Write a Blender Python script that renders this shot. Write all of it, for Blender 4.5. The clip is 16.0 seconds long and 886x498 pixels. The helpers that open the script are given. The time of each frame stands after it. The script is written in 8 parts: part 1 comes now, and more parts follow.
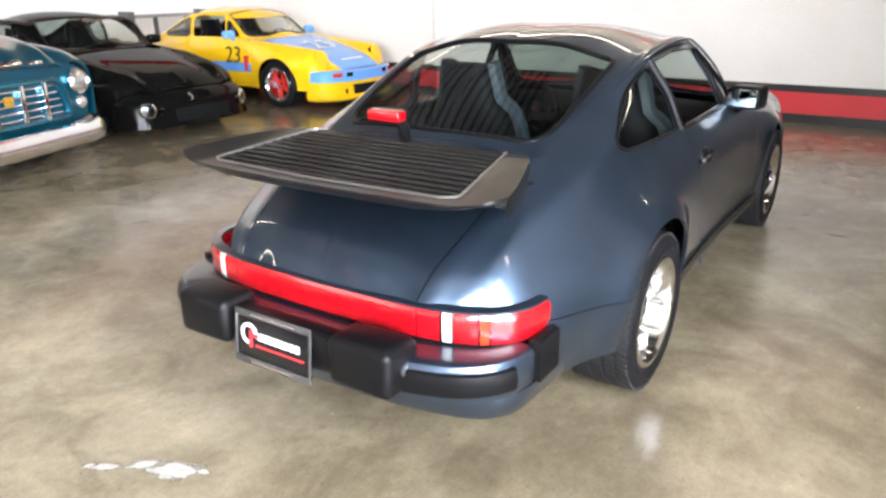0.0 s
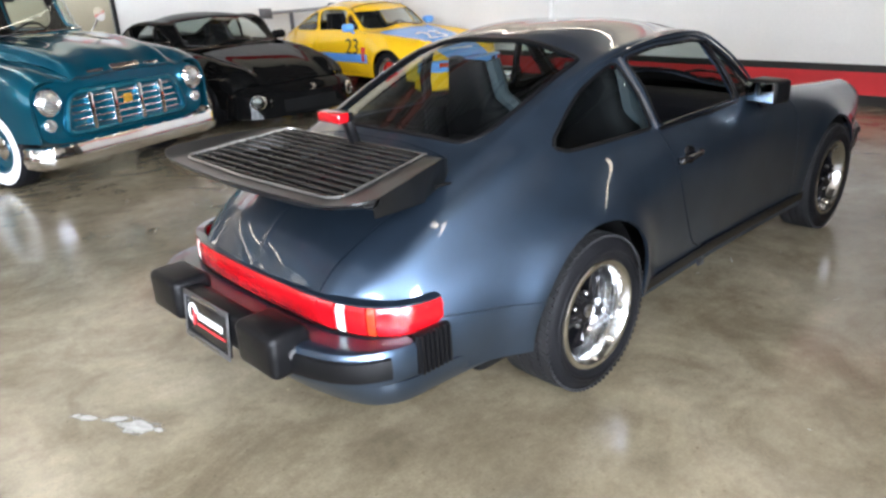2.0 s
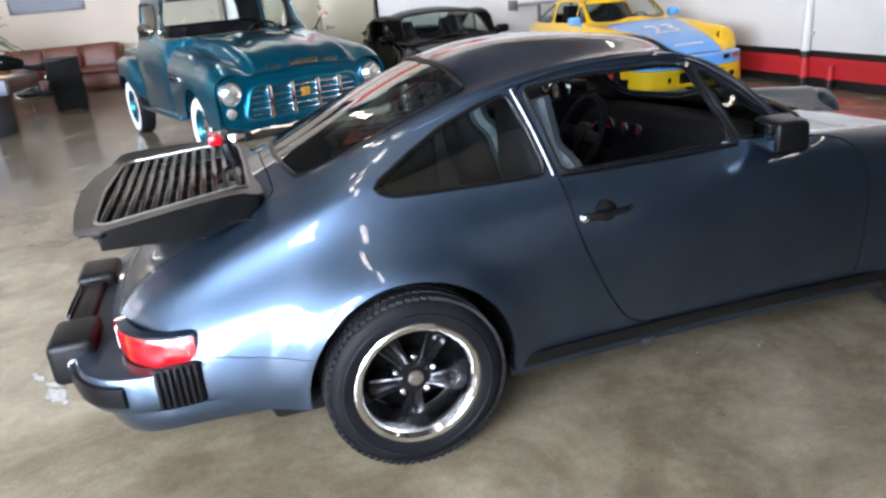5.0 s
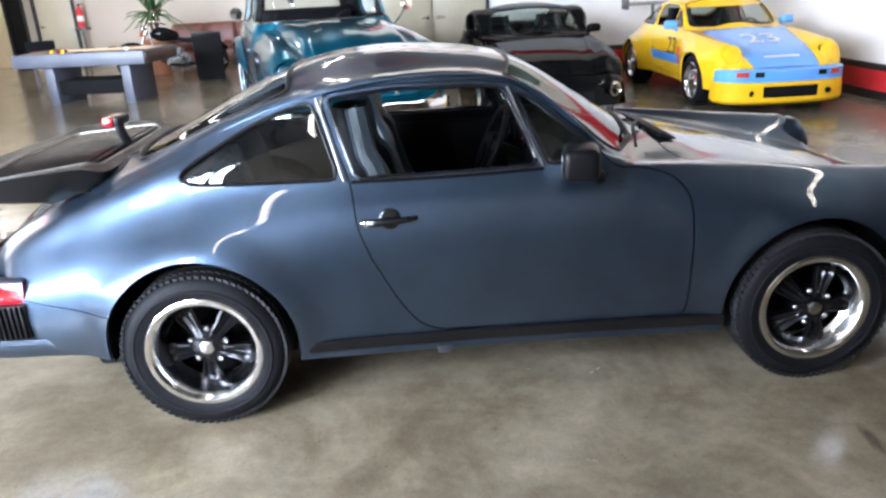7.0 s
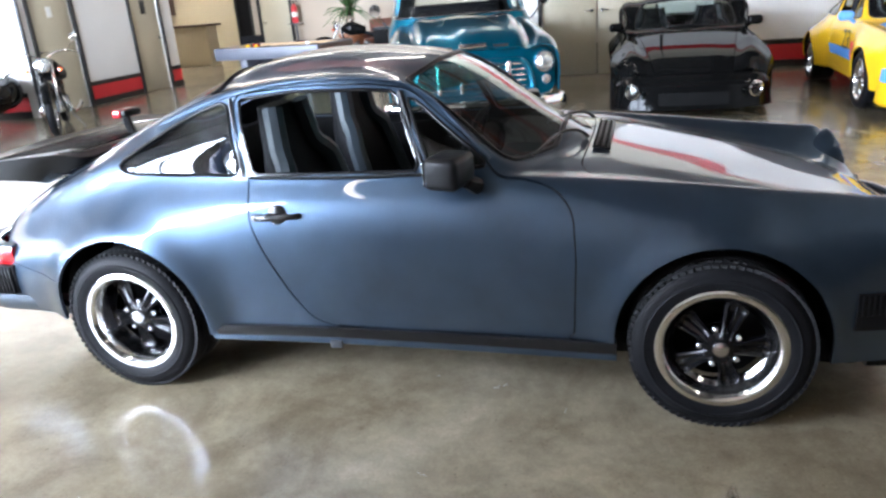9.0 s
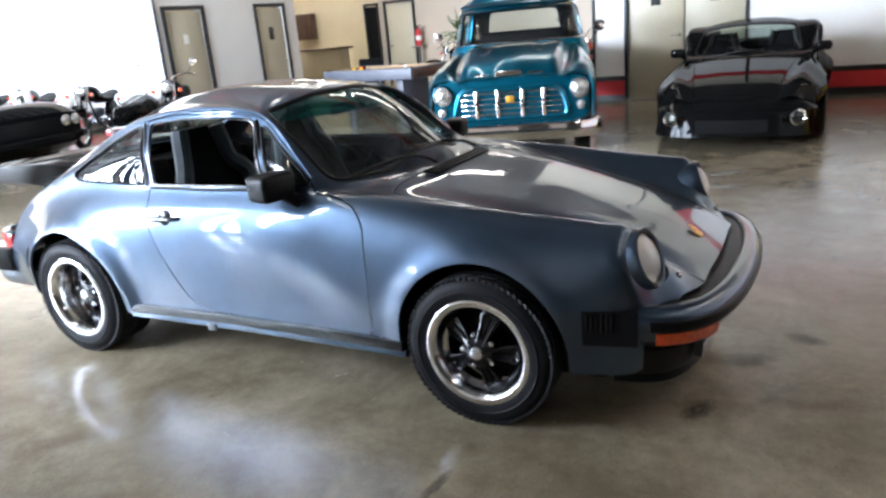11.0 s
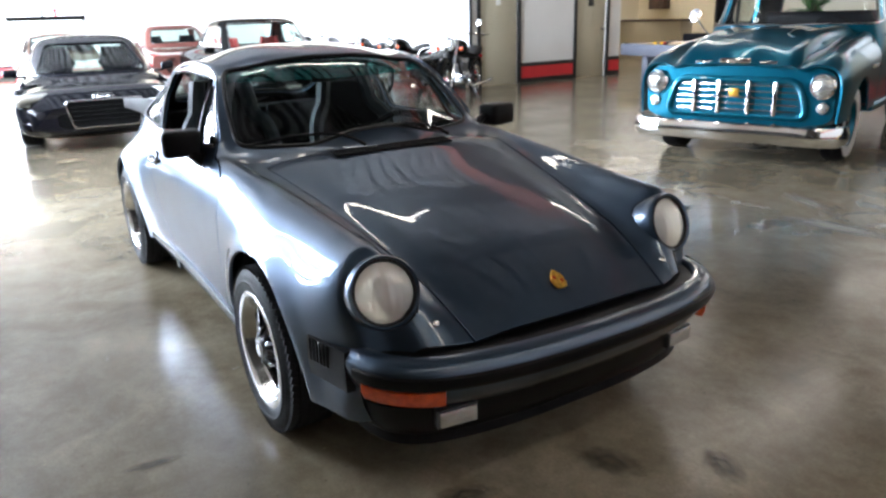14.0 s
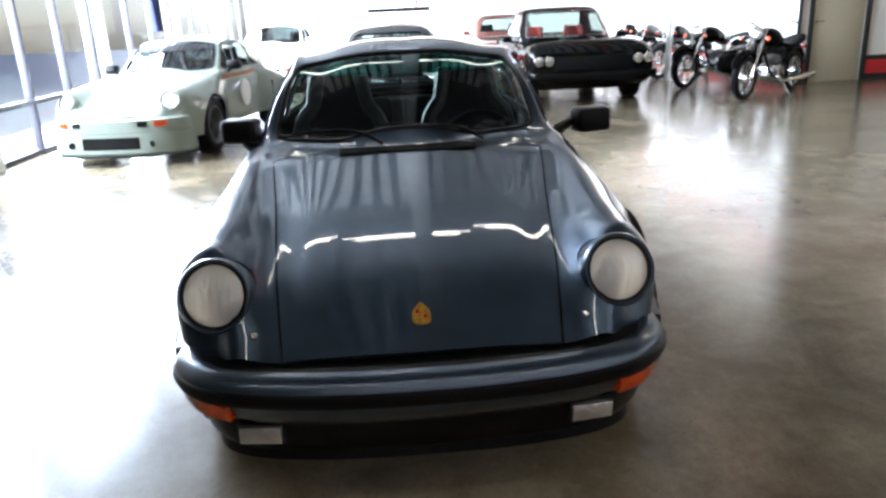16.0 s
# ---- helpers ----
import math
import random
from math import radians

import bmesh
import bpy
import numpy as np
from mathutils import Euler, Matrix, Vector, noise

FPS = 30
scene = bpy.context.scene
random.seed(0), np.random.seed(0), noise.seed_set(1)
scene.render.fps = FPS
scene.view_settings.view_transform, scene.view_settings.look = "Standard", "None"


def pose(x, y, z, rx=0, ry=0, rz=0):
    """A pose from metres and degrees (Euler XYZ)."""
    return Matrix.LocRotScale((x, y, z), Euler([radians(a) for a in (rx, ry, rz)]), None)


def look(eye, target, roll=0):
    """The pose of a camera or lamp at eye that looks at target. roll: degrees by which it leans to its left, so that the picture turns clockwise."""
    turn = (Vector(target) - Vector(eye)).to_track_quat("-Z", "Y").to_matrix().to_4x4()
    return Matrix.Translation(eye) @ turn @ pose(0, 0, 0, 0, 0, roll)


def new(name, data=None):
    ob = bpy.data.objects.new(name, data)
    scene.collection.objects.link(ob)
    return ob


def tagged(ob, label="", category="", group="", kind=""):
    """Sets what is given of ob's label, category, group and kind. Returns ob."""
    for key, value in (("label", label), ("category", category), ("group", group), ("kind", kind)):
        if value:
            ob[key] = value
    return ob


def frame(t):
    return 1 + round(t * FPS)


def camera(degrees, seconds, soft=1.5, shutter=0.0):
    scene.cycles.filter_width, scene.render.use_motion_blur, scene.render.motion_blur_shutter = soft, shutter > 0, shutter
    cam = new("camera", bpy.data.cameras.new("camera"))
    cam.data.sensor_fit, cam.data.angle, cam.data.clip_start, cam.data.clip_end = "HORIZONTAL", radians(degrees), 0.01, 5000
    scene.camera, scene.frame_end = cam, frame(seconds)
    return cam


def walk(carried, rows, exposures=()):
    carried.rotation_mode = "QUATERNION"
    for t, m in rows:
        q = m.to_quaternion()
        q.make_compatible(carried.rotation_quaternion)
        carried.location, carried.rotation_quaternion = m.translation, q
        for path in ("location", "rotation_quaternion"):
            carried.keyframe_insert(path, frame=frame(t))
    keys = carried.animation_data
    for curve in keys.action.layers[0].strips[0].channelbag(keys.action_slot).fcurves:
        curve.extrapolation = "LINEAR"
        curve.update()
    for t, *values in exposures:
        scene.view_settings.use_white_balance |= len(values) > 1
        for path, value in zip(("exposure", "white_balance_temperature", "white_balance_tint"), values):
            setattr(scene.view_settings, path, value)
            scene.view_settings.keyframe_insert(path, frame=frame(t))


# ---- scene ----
cam = camera(63.0, 16.0, soft=2.7)
PATH = [
    (0, (-3.591, -1.509, 1.443), (-2.027, -0.465, 0.76), -0.7),
    (0.5, (-3.654, -1.706, 1.44), (-2.181, -0.595, 0.669), -2.4),
    (1, (-3.506, -1.844, 1.467), (-2.059, -0.667, 0.744), -2.4),
    (1.5, (-3.35, -1.997, 1.504), (-1.985, -0.729, 0.776), -3.6),
    (2, (-3.152, -2.192, 1.497), (-1.889, -0.813, 0.788), -3.4),
    (2.5, (-2.942, -2.37, 1.497), (-1.776, -0.89, 0.827), -3.6),
    (3, (-2.666, -2.418, 1.488), (-1.626, -0.858, 0.791), -2.1),
    (3.5, (-2.391, -2.484, 1.473), (-1.416, -0.903, 0.731), -5.2),
    (3.7, (-2.279, -2.528, 1.47), (-1.385, -0.905, 0.719), -5.3),
    (5.8, (-1.076, -3.035, 1.536), (-0.724, -1.185, 0.864), -3.9),
    (6, (-0.938, -3.106, 1.543), (-0.623, -1.255, 0.854), -3.5),
    (6.5, (-0.655, -3.181, 1.515), (-0.385, -1.325, 0.823), -5.3),
    (7, (-0.338, -3.191, 1.517), (-0.269, -1.314, 0.828), -3.0),
    (7.5, (-0.039, -3.217, 1.527), (-0.094, -1.324, 0.884), -6.0),
    (8, (0.307, -3.265, 1.514), (0.123, -1.387, 0.85), -4.9),
    (8.5, (0.607, -3.195, 1.473), (0.353, -1.336, 0.781), -6.3),
    (9, (0.87, -3.071, 1.49), (0.346, -1.263, 0.816), -4.5),
    (9.5, (1.192, -3.078, 1.488), (0.494, -1.309, 0.868), -4.8),
    (9.7, (1.346, -3.099, 1.498), (0.616, -1.343, 0.878), -3.9),
    (11.8, (2.694, -2.736, 1.468), (1.491, -1.237, 0.918), -6.1),
    (12, (2.79, -2.638, 1.457), (1.471, -1.239, 0.908), -4.7),
    (12.5, (3.004, -2.374, 1.467), (1.586, -1.082, 0.903), -4.8),
    (13, (3.252, -2.115, 1.463), (1.704, -0.99, 0.882), -5.6),
    (13.5, (3.385, -1.821, 1.429), (1.852, -0.665, 0.87), -7.3),
    (14, (3.448, -1.446, 1.404), (1.828, -0.448, 0.786), -1.8),
    (14.5, (3.542, -1.126, 1.391), (1.79, -0.372, 0.789), -3.9),
    (15, (3.665, -0.775, 1.387), (1.833, -0.296, 0.742), -2.6),
    (15.5, (3.663, -0.401, 1.362), (1.794, -0.117, 0.709), -1.3),
    (16, (3.683, -0.024, 1.385), (1.782, 0.071, 0.771), -2.8),
]
walk(cam, [(t, look(eye, target, roll)) for t, eye, target, roll in PATH], exposures=[(0, 0.82, 6750, 20), (1.0, 0.52, 6700, 20), (2.0, 0.42, 6450, 18), (3.7, 0.28, 6350, 19), (6, 0.66, 5980, 20), (7.5, 0.90, 5950, 19), (9.5, 0.96, 5950, 18), (12, 0.58, 6050, 17), (14, 0.60, 6050, 17), (16, 0.46, 6050, 16)])

# ==== world and light ====
world = bpy.data.worlds.new("sky")
world.use_nodes = True
scene.world = world
_sky = world.node_tree.nodes.new("ShaderNodeTexSky")
_sky.sky_type, _sky.sun_disc = "NISHITA", False
_sky.sun_elevation, _sky.sun_rotation = radians(55), radians(150)
world.node_tree.links.new(_sky.outputs[0], world.node_tree.nodes["Background"].inputs[0])
world.node_tree.nodes["Background"].inputs[1].default_value = 0.12


def area_lamp(name, m, sx, sy, power, colour):
    data = bpy.data.lights.new(name, "AREA")
    data.shape, data.size, data.size_y, data.energy, data.color = "RECTANGLE", sx, sy, power, colour
    ob = new(name, data)
    ob.matrix_world = m
    return ob


# daylight through the row of shop windows
WIN_TOP = 4.4
WIN_X = [(-19.6, -16.0), (-15.6, -12.0), (-11.6, -8.0), (-7.6, -4.4), (-4.0, -2.9)]
for (a, b), k in zip(WIN_X, (1.6, 1.6, 1.5, 1.12, 2.0)):
    area_lamp("window_daylight", pose((a + b) / 2, -5.25, WIN_TOP / 2 + 0.05, 72, 0, 0), b - a, WIN_TOP - 0.2, 460 * k * (b - a), (0.81, 0.925, 1.0))
# strip lamps under the ceiling: (x0, y0, x1, y1) of each run
STRIPS = [(-1.90, -4.0, -1.90, -2.25), (-2.05, -2.05, -2.05, -0.76), (-1.96, -0.72, -1.96, 0.70), (-2.12, 0.74, -2.12, 2.45), (-1.95, 4.3, -1.95, 6.6), (-1.85, 6.7, -1.85, 9.0), (4.15, -3.9, 4.15, 6.0), (-11.0, 9.0, -4.4, 9.0), (-11.0, 13.0, -3.0, 13.0), (-13.4, 14.6, -10.2, 14.6)]
STRIP_Z, STRIP_WATTS = 4.3, 1.6
for x0, y0, x1, y1 in STRIPS:
    n = math.hypot(x1 - x0, y1 - y0)
    area_lamp("strip_light_glow", pose((x0 + x1) / 2, (y0 + y1) / 2, STRIP_Z - 0.05, 0, 0, math.degrees(math.atan2(y1 - y0, x1 - x0))), n, 0.07, (0.7 if x0 > 4 else STRIP_WATTS if x0 > -13 else 40.0) * n, (1.0, 0.95, 0.84))

# ==== mesh tools: a mesh is (V, F) ====


def spline(p, v, q):
    """Natural cubic spline through the knots p (rising), values v (n, d), at q."""
    p, v, q = np.asarray(p, float), np.asarray(v, float), np.asarray(q, float)
    n = len(p)
    h = np.diff(p)
    a = np.eye(n)
    r = np.zeros((n, v.shape[1]))
    for i in range(1, n - 1):
        a[i, i - 1], a[i, i], a[i, i + 1] = h[i - 1], 2 * (h[i - 1] + h[i]), h[i]
        r[i] = 6 * ((v[i + 1] - v[i]) / h[i] - (v[i] - v[i - 1]) / h[i - 1])
    m = np.linalg.solve(a, r)
    i = np.clip(np.searchsorted(p, q) - 1, 0, n - 2)
    t0, t1, hh = (p[i + 1] - q)[:, None], (q - p[i])[:, None], h[i][:, None]
    return (m[i] * t0**3 + m[i + 1] * t1**3) / (6 * hh) + (v[i] / hh - m[i] * hh / 6) * t0 + (v[i + 1] / hh - m[i + 1] * hh / 6) * t1


def curve(pts, n=24, closed=False):
    """n points along a smooth curve through pts."""
    pts = np.asarray(pts, float)
    if closed:
        pts = np.vstack([pts[-3:], pts, pts[:3]])
    d = np.concatenate([[0], np.cumsum(np.linalg.norm(np.diff(pts, axis=0), axis=1))])
    if closed:
        return spline(d, pts, np.linspace(d[3], d[-3], n + 1)[:-1])
    return spline(d, pts, np.linspace(0, d[-1], n))


def cat(*ms):
    v, f, o = [], [], 0
    for m in ms:
        v.append(np.asarray(m[0], float).reshape(-1, 3))
        f += [[i + o for i in face] for face in m[1]]
        o += len(m[0])
    return np.vstack(v), f


def moved(m, mat4):
    v = np.asarray(m[0], float).reshape(-1, 3)
    a = np.array(mat4)
    f = m[1] if np.linalg.det(a[:3, :3]) > 0 else [list(reversed(x)) for x in m[1]]
    return v @ a[:3, :3].T + a[:3, 3], f


def shift(m, x, y, z):
    return np.asarray(m[0], float) + (x, y, z), m[1]


def mirror(m):
    return np.asarray(m[0], float) * (1, -1, 1), [list(reversed(f)) for f in m[1]]


def both(m):
    return cat(m, mirror(m))


def box(cx, cy, cz, sx, sy, sz, bevel=0.0, seg=2):
    bm = bmesh.new()
    bmesh.ops.create_cube(bm, size=1)
    for v in bm.verts:
        v.co = (v.co.x * sx, v.co.y * sy, v.co.z * sz)
    if bevel:
        bmesh.ops.bevel(bm, geom=bm.edges[:], offset=min(bevel, 0.49 * min(sx, sy, sz)), segments=seg, affect="EDGES", profile=0.5)
    bm.verts.index_update()
    m = np.array([v.co[:] for v in bm.verts]) + (cx, cy, cz), [[v.index for v in f.verts] for f in bm.faces]
    bm.free()
    return m


def lathe(profile, seg=32, arc=1.0):
    """Turns (radius, height) round z."""
    v, f, n = [], [], len(profile)
    for s in range(seg if arc == 1 else seg + 1):
        a = 2 * math.pi * arc * s / seg
        v += [(r * math.cos(a), r * math.sin(a), z) for r, z in profile]
    rows = seg
    for s in range(rows):
        t = (s + 1) % seg if arc == 1 else s + 1
        for i in range(n - 1):
            f.append([s * n + i, t * n + i, t * n + i + 1, s * n + i + 1])
    return np.array(v, float), f


def disc(r, z=0.0, seg=24):
    return np.array([(r * math.cos(2 * math.pi * i / seg), r * math.sin(2 * math.pi * i / seg), z) for i in range(seg)]), [list(range(seg))]


def rod(r, a, b, seg=10):
    """A capped cylinder from a to b."""
    a, b = Vector(a), Vector(b)
    h = (b - a).length
    m = cat(lathe([(r, 0), (r, h)], seg), (disc(r, 0, seg)[0], [list(range(seg))[::-1]]), disc(r, h, seg))
    return moved(m, Matrix.Translation(a) @ (b - a).to_track_quat("Z", "Y").to_matrix().to_4x4())


def tube(pts, r, seg=8, n=0, closed=False):
    """A round tube along points; n: smoothed to n points. r may be a list."""
    if n:
        pts = curve(pts, n, closed)
    pts = np.asarray(pts, float)
    k = len(pts)
    rr = np.broadcast_to(np.asarray(r, float), (k,)) if np.ndim(r) == 0 else np.interp(np.linspace(0, 1, k), np.linspace(0, 1, len(r)), r)
    tang = (np.roll(pts, -1, 0) - np.roll(pts, 1, 0)) if closed else np.gradient(pts, axis=0)
    tang /= np.linalg.norm(tang, axis=1)[:, None] + 1e-12
    up = np.array([0.0, 0, 1]) if abs(tang[0][2]) < 0.9 else np.array([1.0, 0, 0])
    v = []
    for i in range(k):
        side = np.cross(tang[i], up)
        side /= np.linalg.norm(side) + 1e-12
        up = np.cross(side, tang[i])
        for s in range(seg):
            a = 2 * math.pi * s / seg
            v.append(pts[i] + rr[i] * (side * math.cos(a) + up * math.sin(a)))
    f = []
    for i in range(k if closed else k - 1):
        j = (i + 1) % k
        for s in range(seg):
            t = (s + 1) % seg
            f.append([i * seg + s, i * seg + t, j * seg + t, j * seg + s])
    if not closed:
        f += [list(range(seg))[::-1], [(k - 1) * seg + s for s in range(seg)]]
    return np.array(v), f


def sweep(path, profile, up=(0, 0, 1), cap=True, closed=True, scale=None):
    """A profile of (out, up) points carried along a path; out is to the right of the way."""
    path = np.asarray(path, float)
    tang = np.gradient(path, axis=0)
    tang /= np.linalg.norm(tang, axis=1)[:, None] + 1e-12
    up = np.asarray(up, float)
    v, n, k = [], len(profile), len(path)
    for i in range(k):
        out = np.cross(tang[i], up)
        out /= np.linalg.norm(out) + 1e-12
        s = 1.0 if scale is None else scale[i]
        v += [path[i] + out * a * s + up * b * s for a, b in profile]
    f = []
    for i in range(k - 1):
        for j in range(n if closed else n - 1):
            t = (j + 1) % n
            f.append([i * n + j, i * n + t, (i + 1) * n + t, (i + 1) * n + j][::-1])
    if cap and closed:
        f += [list(range(n)), [(k - 1) * n + j for j in range(n)][::-1]]
    return np.array(v), f


def grid_mesh(p):
    """Faces over a grid of points (a, b, 3)."""
    a, b = p.shape[:2]
    f = [[i * b + j, (i + 1) * b + j, (i + 1) * b + j + 1, i * b + j + 1] for i in range(a - 1) for j in range(b - 1)]
    return p.reshape(-1, 3), f


def normals(m):
    v, n = np.asarray(m[0], float), np.zeros((len(m[0]), 3))
    for f in m[1]:
        c = np.cross(v[f[1]] - v[f[0]], v[f[2]] - v[f[0]]) if len(f) == 3 else np.cross(v[f[2]] - v[f[0]], v[f[3]] - v[f[1]])
        n[f] += c
    return n / (np.linalg.norm(n, axis=1)[:, None] + 1e-15)


def tidy(m):
    used = sorted({i for f in m[1] for i in f})
    at = {o: i for i, o in enumerate(used)}
    return np.asarray(m[0])[used] if used else np.zeros((0, 3)), [[at[i] for i in f] for f in m[1]]


def cut(m, field):
    """Splits a mesh where field(V) changes its sign: (where it is below zero, the rest)."""
    v = [tuple(x) for x in np.asarray(m[0], float)]
    d = np.asarray(field(np.asarray(m[0], float)), float)
    d[np.abs(d) < 1e-6] = 1e-6
    neg, low, high, mid = d < 0, [], [], {}
    for f in m[1]:
        s = [neg[i] for i in f]
        if all(s):
            low.append(f)
        elif not any(s):
            high.append(f)
        else:
            a, b = [], []
            for i, j in zip(f, f[1:] + f[:1]):
                (a if neg[i] else b).append(i)
                if neg[i] != neg[j]:
                    key = (min(i, j), max(i, j))
                    if key not in mid:
                        t = d[key[0]] / (d[key[0]] - d[key[1]])
                        mid[key] = len(v)
                        v.append(tuple(np.array(v[key[0]]) * (1 - t) + np.array(v[key[1]]) * t))
                    a.append(mid[key])
                    b.append(mid[key])
            if len(a) > 2:
                low.append(a)
            if len(b) > 2:
                high.append(b)
    v = np.array(v)
    return tidy((v, low)), tidy((v, high))


def rounded(points, r, n=4):
    """A polygon with its corners rounded by about r."""
    p, out = np.asarray(points, float), []
    for i in range(len(p)):
        a, b, c = p[i - 1], p[i], p[(i + 1) % len(p)]
        la, lc = np.linalg.norm(a - b), np.linalg.norm(c - b)
        s, e = b + (a - b) * min(r / la, 0.45), b + (c - b) * min(r / lc, 0.45)
        out += [(1 - t) ** 2 * s + 2 * t * (1 - t) * b + t * t * e for t in np.linspace(0, 1, n)]
    return np.array(out)


def poly_field(points, axes, r=0.03, offset=0.0):
    """Signed distance (below zero inside) to a polygon in the plane of two axes, its corners rounded by r."""
    p = rounded(points, r)
    q = np.roll(p, -1, 0)

    def field(v):
        x = v[:, axes][:, None, :]
        e, w = (q - p)[None], x - p[None]
        t = np.clip((w * e).sum(-1) / ((e * e).sum(-1) + 1e-12), 0, 1)
        dist = np.sqrt(((w - t[..., None] * e) ** 2).sum(-1)).min(1)
        yi, yj, xi, xj, px, py = p[None, :, 1], q[None, :, 1], p[None, :, 0], q[None, :, 0], x[..., 0], x[..., 1]
        cross = ((yi > py) != (yj > py)) & (px < (xj - xi) * (py - yi) / (yj - yi + 1e-15) + xi)
        return np.where(cross.sum(1) % 2 == 1, -dist, dist) + offset

    return field


def borders(m):
    """The open edges of a mesh as ordered loops of vertex numbers."""
    count = {}
    for f in m[1]:
        for i, j in zip(f, f[1:] + f[:1]):
            count[(i, j)] = count.get((i, j), 0) + 1
    follow = {i: j for (i, j) in count if (j, i) not in count}
    loops = []
    while follow:
        a, b = follow.popitem()
        loop = [a]
        while b in follow:
            loop.append(b)
            b = follow.pop(b)
        loops.append((loop, b == a))
    return loops


def shell(m, depth):
    """A panel with its open edges turned inwards by depth."""
    v, n = np.asarray(m[0]), normals(m)
    vv, ff, o = [v], list(m[1]), len(v)
    for loop, closed in borders(m):
        k = len(loop)
        vv += [v[loop], v[loop] - n[loop] * depth]
        ff += [[o + (i + 1) % k, o + i, o + k + i, o + k + (i + 1) % k] for i in range(k if closed else k - 1)]
        o += 2 * k
    return np.vstack(vv), ff


def inward(m, depth):
    return np.asarray(m[0]) - normals(m) * depth, m[1]


def edge_trim(m, r, pick=lambda c: True, seg=6, lift=0.0):
    """A round strip along the open edges of a mesh."""
    v, n, out = np.asarray(m[0]), normals(m), []
    for loop, closed in borders(m):
        p = v[loop] + n[loop] * lift
        keep = [0]
        for i in range(1, len(p)):
            if np.linalg.norm(p[i] - p[keep[-1]]) > 0.012:
                keep.append(i)
        if closed and len(keep) > 4 and pick(p.mean(0)):
            out.append(tube(p[keep], r, seg, 0, True))
    return cat(*out) if out else (np.zeros((0, 3)), [])


def mesh_data(name, m, material, sharp=35):
    data = bpy.data.meshes.new(name)
    data.from_pydata([tuple(x) for x in np.asarray(m[0], float)], [], [list(f) for f in m[1]])
    data.materials.append(material)
    data.update()
    if sharp:
        data.polygons.foreach_set("use_smooth", [True] * len(data.polygons))
        data.set_sharp_from_angle(angle=radians(sharp))
    return data


def part(name, m, material, parent=None, label="", sharp=35):
    """One mesh object, under a thing or a part where one is given."""
    ob = new(name, mesh_data(name, m, material, sharp))
    if parent is not None:
        ob.parent = parent
    return tagged(ob, label)


def thing(name, label, category, m=None, group="", kind=""):
    """An Empty at the base of a thing, at the pose m."""
    ob = new(name)
    ob.empty_display_size = 0.2
    if m is not None:
        ob.matrix_basis = m
    return tagged(ob, label, category, group, kind)


def solid(name, m, material, label, category, kind="", group="", sharp=35):
    """A thing of one mesh."""
    return tagged(part(name, m, material, None, "", sharp), label, category, group, kind)

# ==== materials ====


def material(name, colour, rough=0.5, metal=0.0, coat=0.0, coat_rough=0.03, vary=0.0, scale=3.0, fine=60.0, bump=0.0, bump_scale=80.0, second=None, rough_vary=0.0, ior=1.5, emit=0.0, spec=0.5):
    """Principled, with stains at one scale and grain at another."""
    m = bpy.data.materials.new(name)
    m.use_nodes = True
    nodes, link = m.node_tree.nodes, m.node_tree.links.new
    b = nodes["Principled BSDF"]
    b.inputs["Base Color"].default_value = (*colour, 1)
    b.inputs["Roughness"].default_value, b.inputs["Metallic"].default_value = rough, metal
    b.inputs["Coat Weight"].default_value, b.inputs["Coat Roughness"].default_value = coat, coat_rough
    b.inputs["IOR"].default_value = ior
    b.inputs["Specular IOR Level"].default_value = spec
    if emit:
        b.inputs["Emission Color"].default_value, b.inputs["Emission Strength"].default_value = (*colour, 1), emit
    if vary or bump or rough_vary:
        co = nodes.new("ShaderNodeTexCoord")
        big, small = nodes.new("ShaderNodeTexNoise"), nodes.new("ShaderNodeTexNoise")
        big.inputs["Scale"].default_value, big.inputs["Detail"].default_value = scale, 6
        small.inputs["Scale"].default_value, small.inputs["Detail"].default_value = fine, 3
        link(co.outputs["Object"], big.inputs["Vector"])
        link(co.outputs["Object"], small.inputs["Vector"])
        mix = nodes.new("ShaderNodeMath")
        mix.operation = "MULTIPLY_ADD"
        link(small.outputs[0], mix.inputs[0])
        mix.inputs[1].default_value = 0.4
        link(big.outputs[0], mix.inputs[2])
        if vary:
            ramp = nodes.new("ShaderNodeValToRGB")
            ramp.color_ramp.elements[0].position, ramp.color_ramp.elements[1].position = 0.45, 0.95
            ramp.color_ramp.elements[0].color = (*[c * (1 - vary) for c in colour], 1)
            ramp.color_ramp.elements[1].color = (*(second or [min(1, c * (1 + vary)) for c in colour]), 1)
            link(mix.outputs[0], ramp.inputs[0])
            link(ramp.outputs[0], b.inputs["Base Color"])
        if rough_vary:
            rr = nodes.new("ShaderNodeMapRange")
            rr.inputs[1].default_value, rr.inputs[2].default_value = 0.4, 1.0
            rr.inputs[3].default_value, rr.inputs[4].default_value = max(0, rough - rough_vary), rough + rough_vary
            link(mix.outputs[0], rr.inputs[0])
            link(rr.outputs[0], b.inputs["Roughness"])
        if bump:
            tex, bp = nodes.new("ShaderNodeTexNoise"), nodes.new("ShaderNodeBump")
            tex.inputs["Scale"].default_value, tex.inputs["Detail"].default_value = bump_scale, 4
            link(co.outputs["Object"], tex.inputs["Vector"])
            bp.inputs["Strength"].default_value, bp.inputs["Distance"].default_value = bump, 0.01
            link(tex.outputs[0], bp.inputs["Height"])
            link(bp.outputs[0], b.inputs["Normal"])
    return m


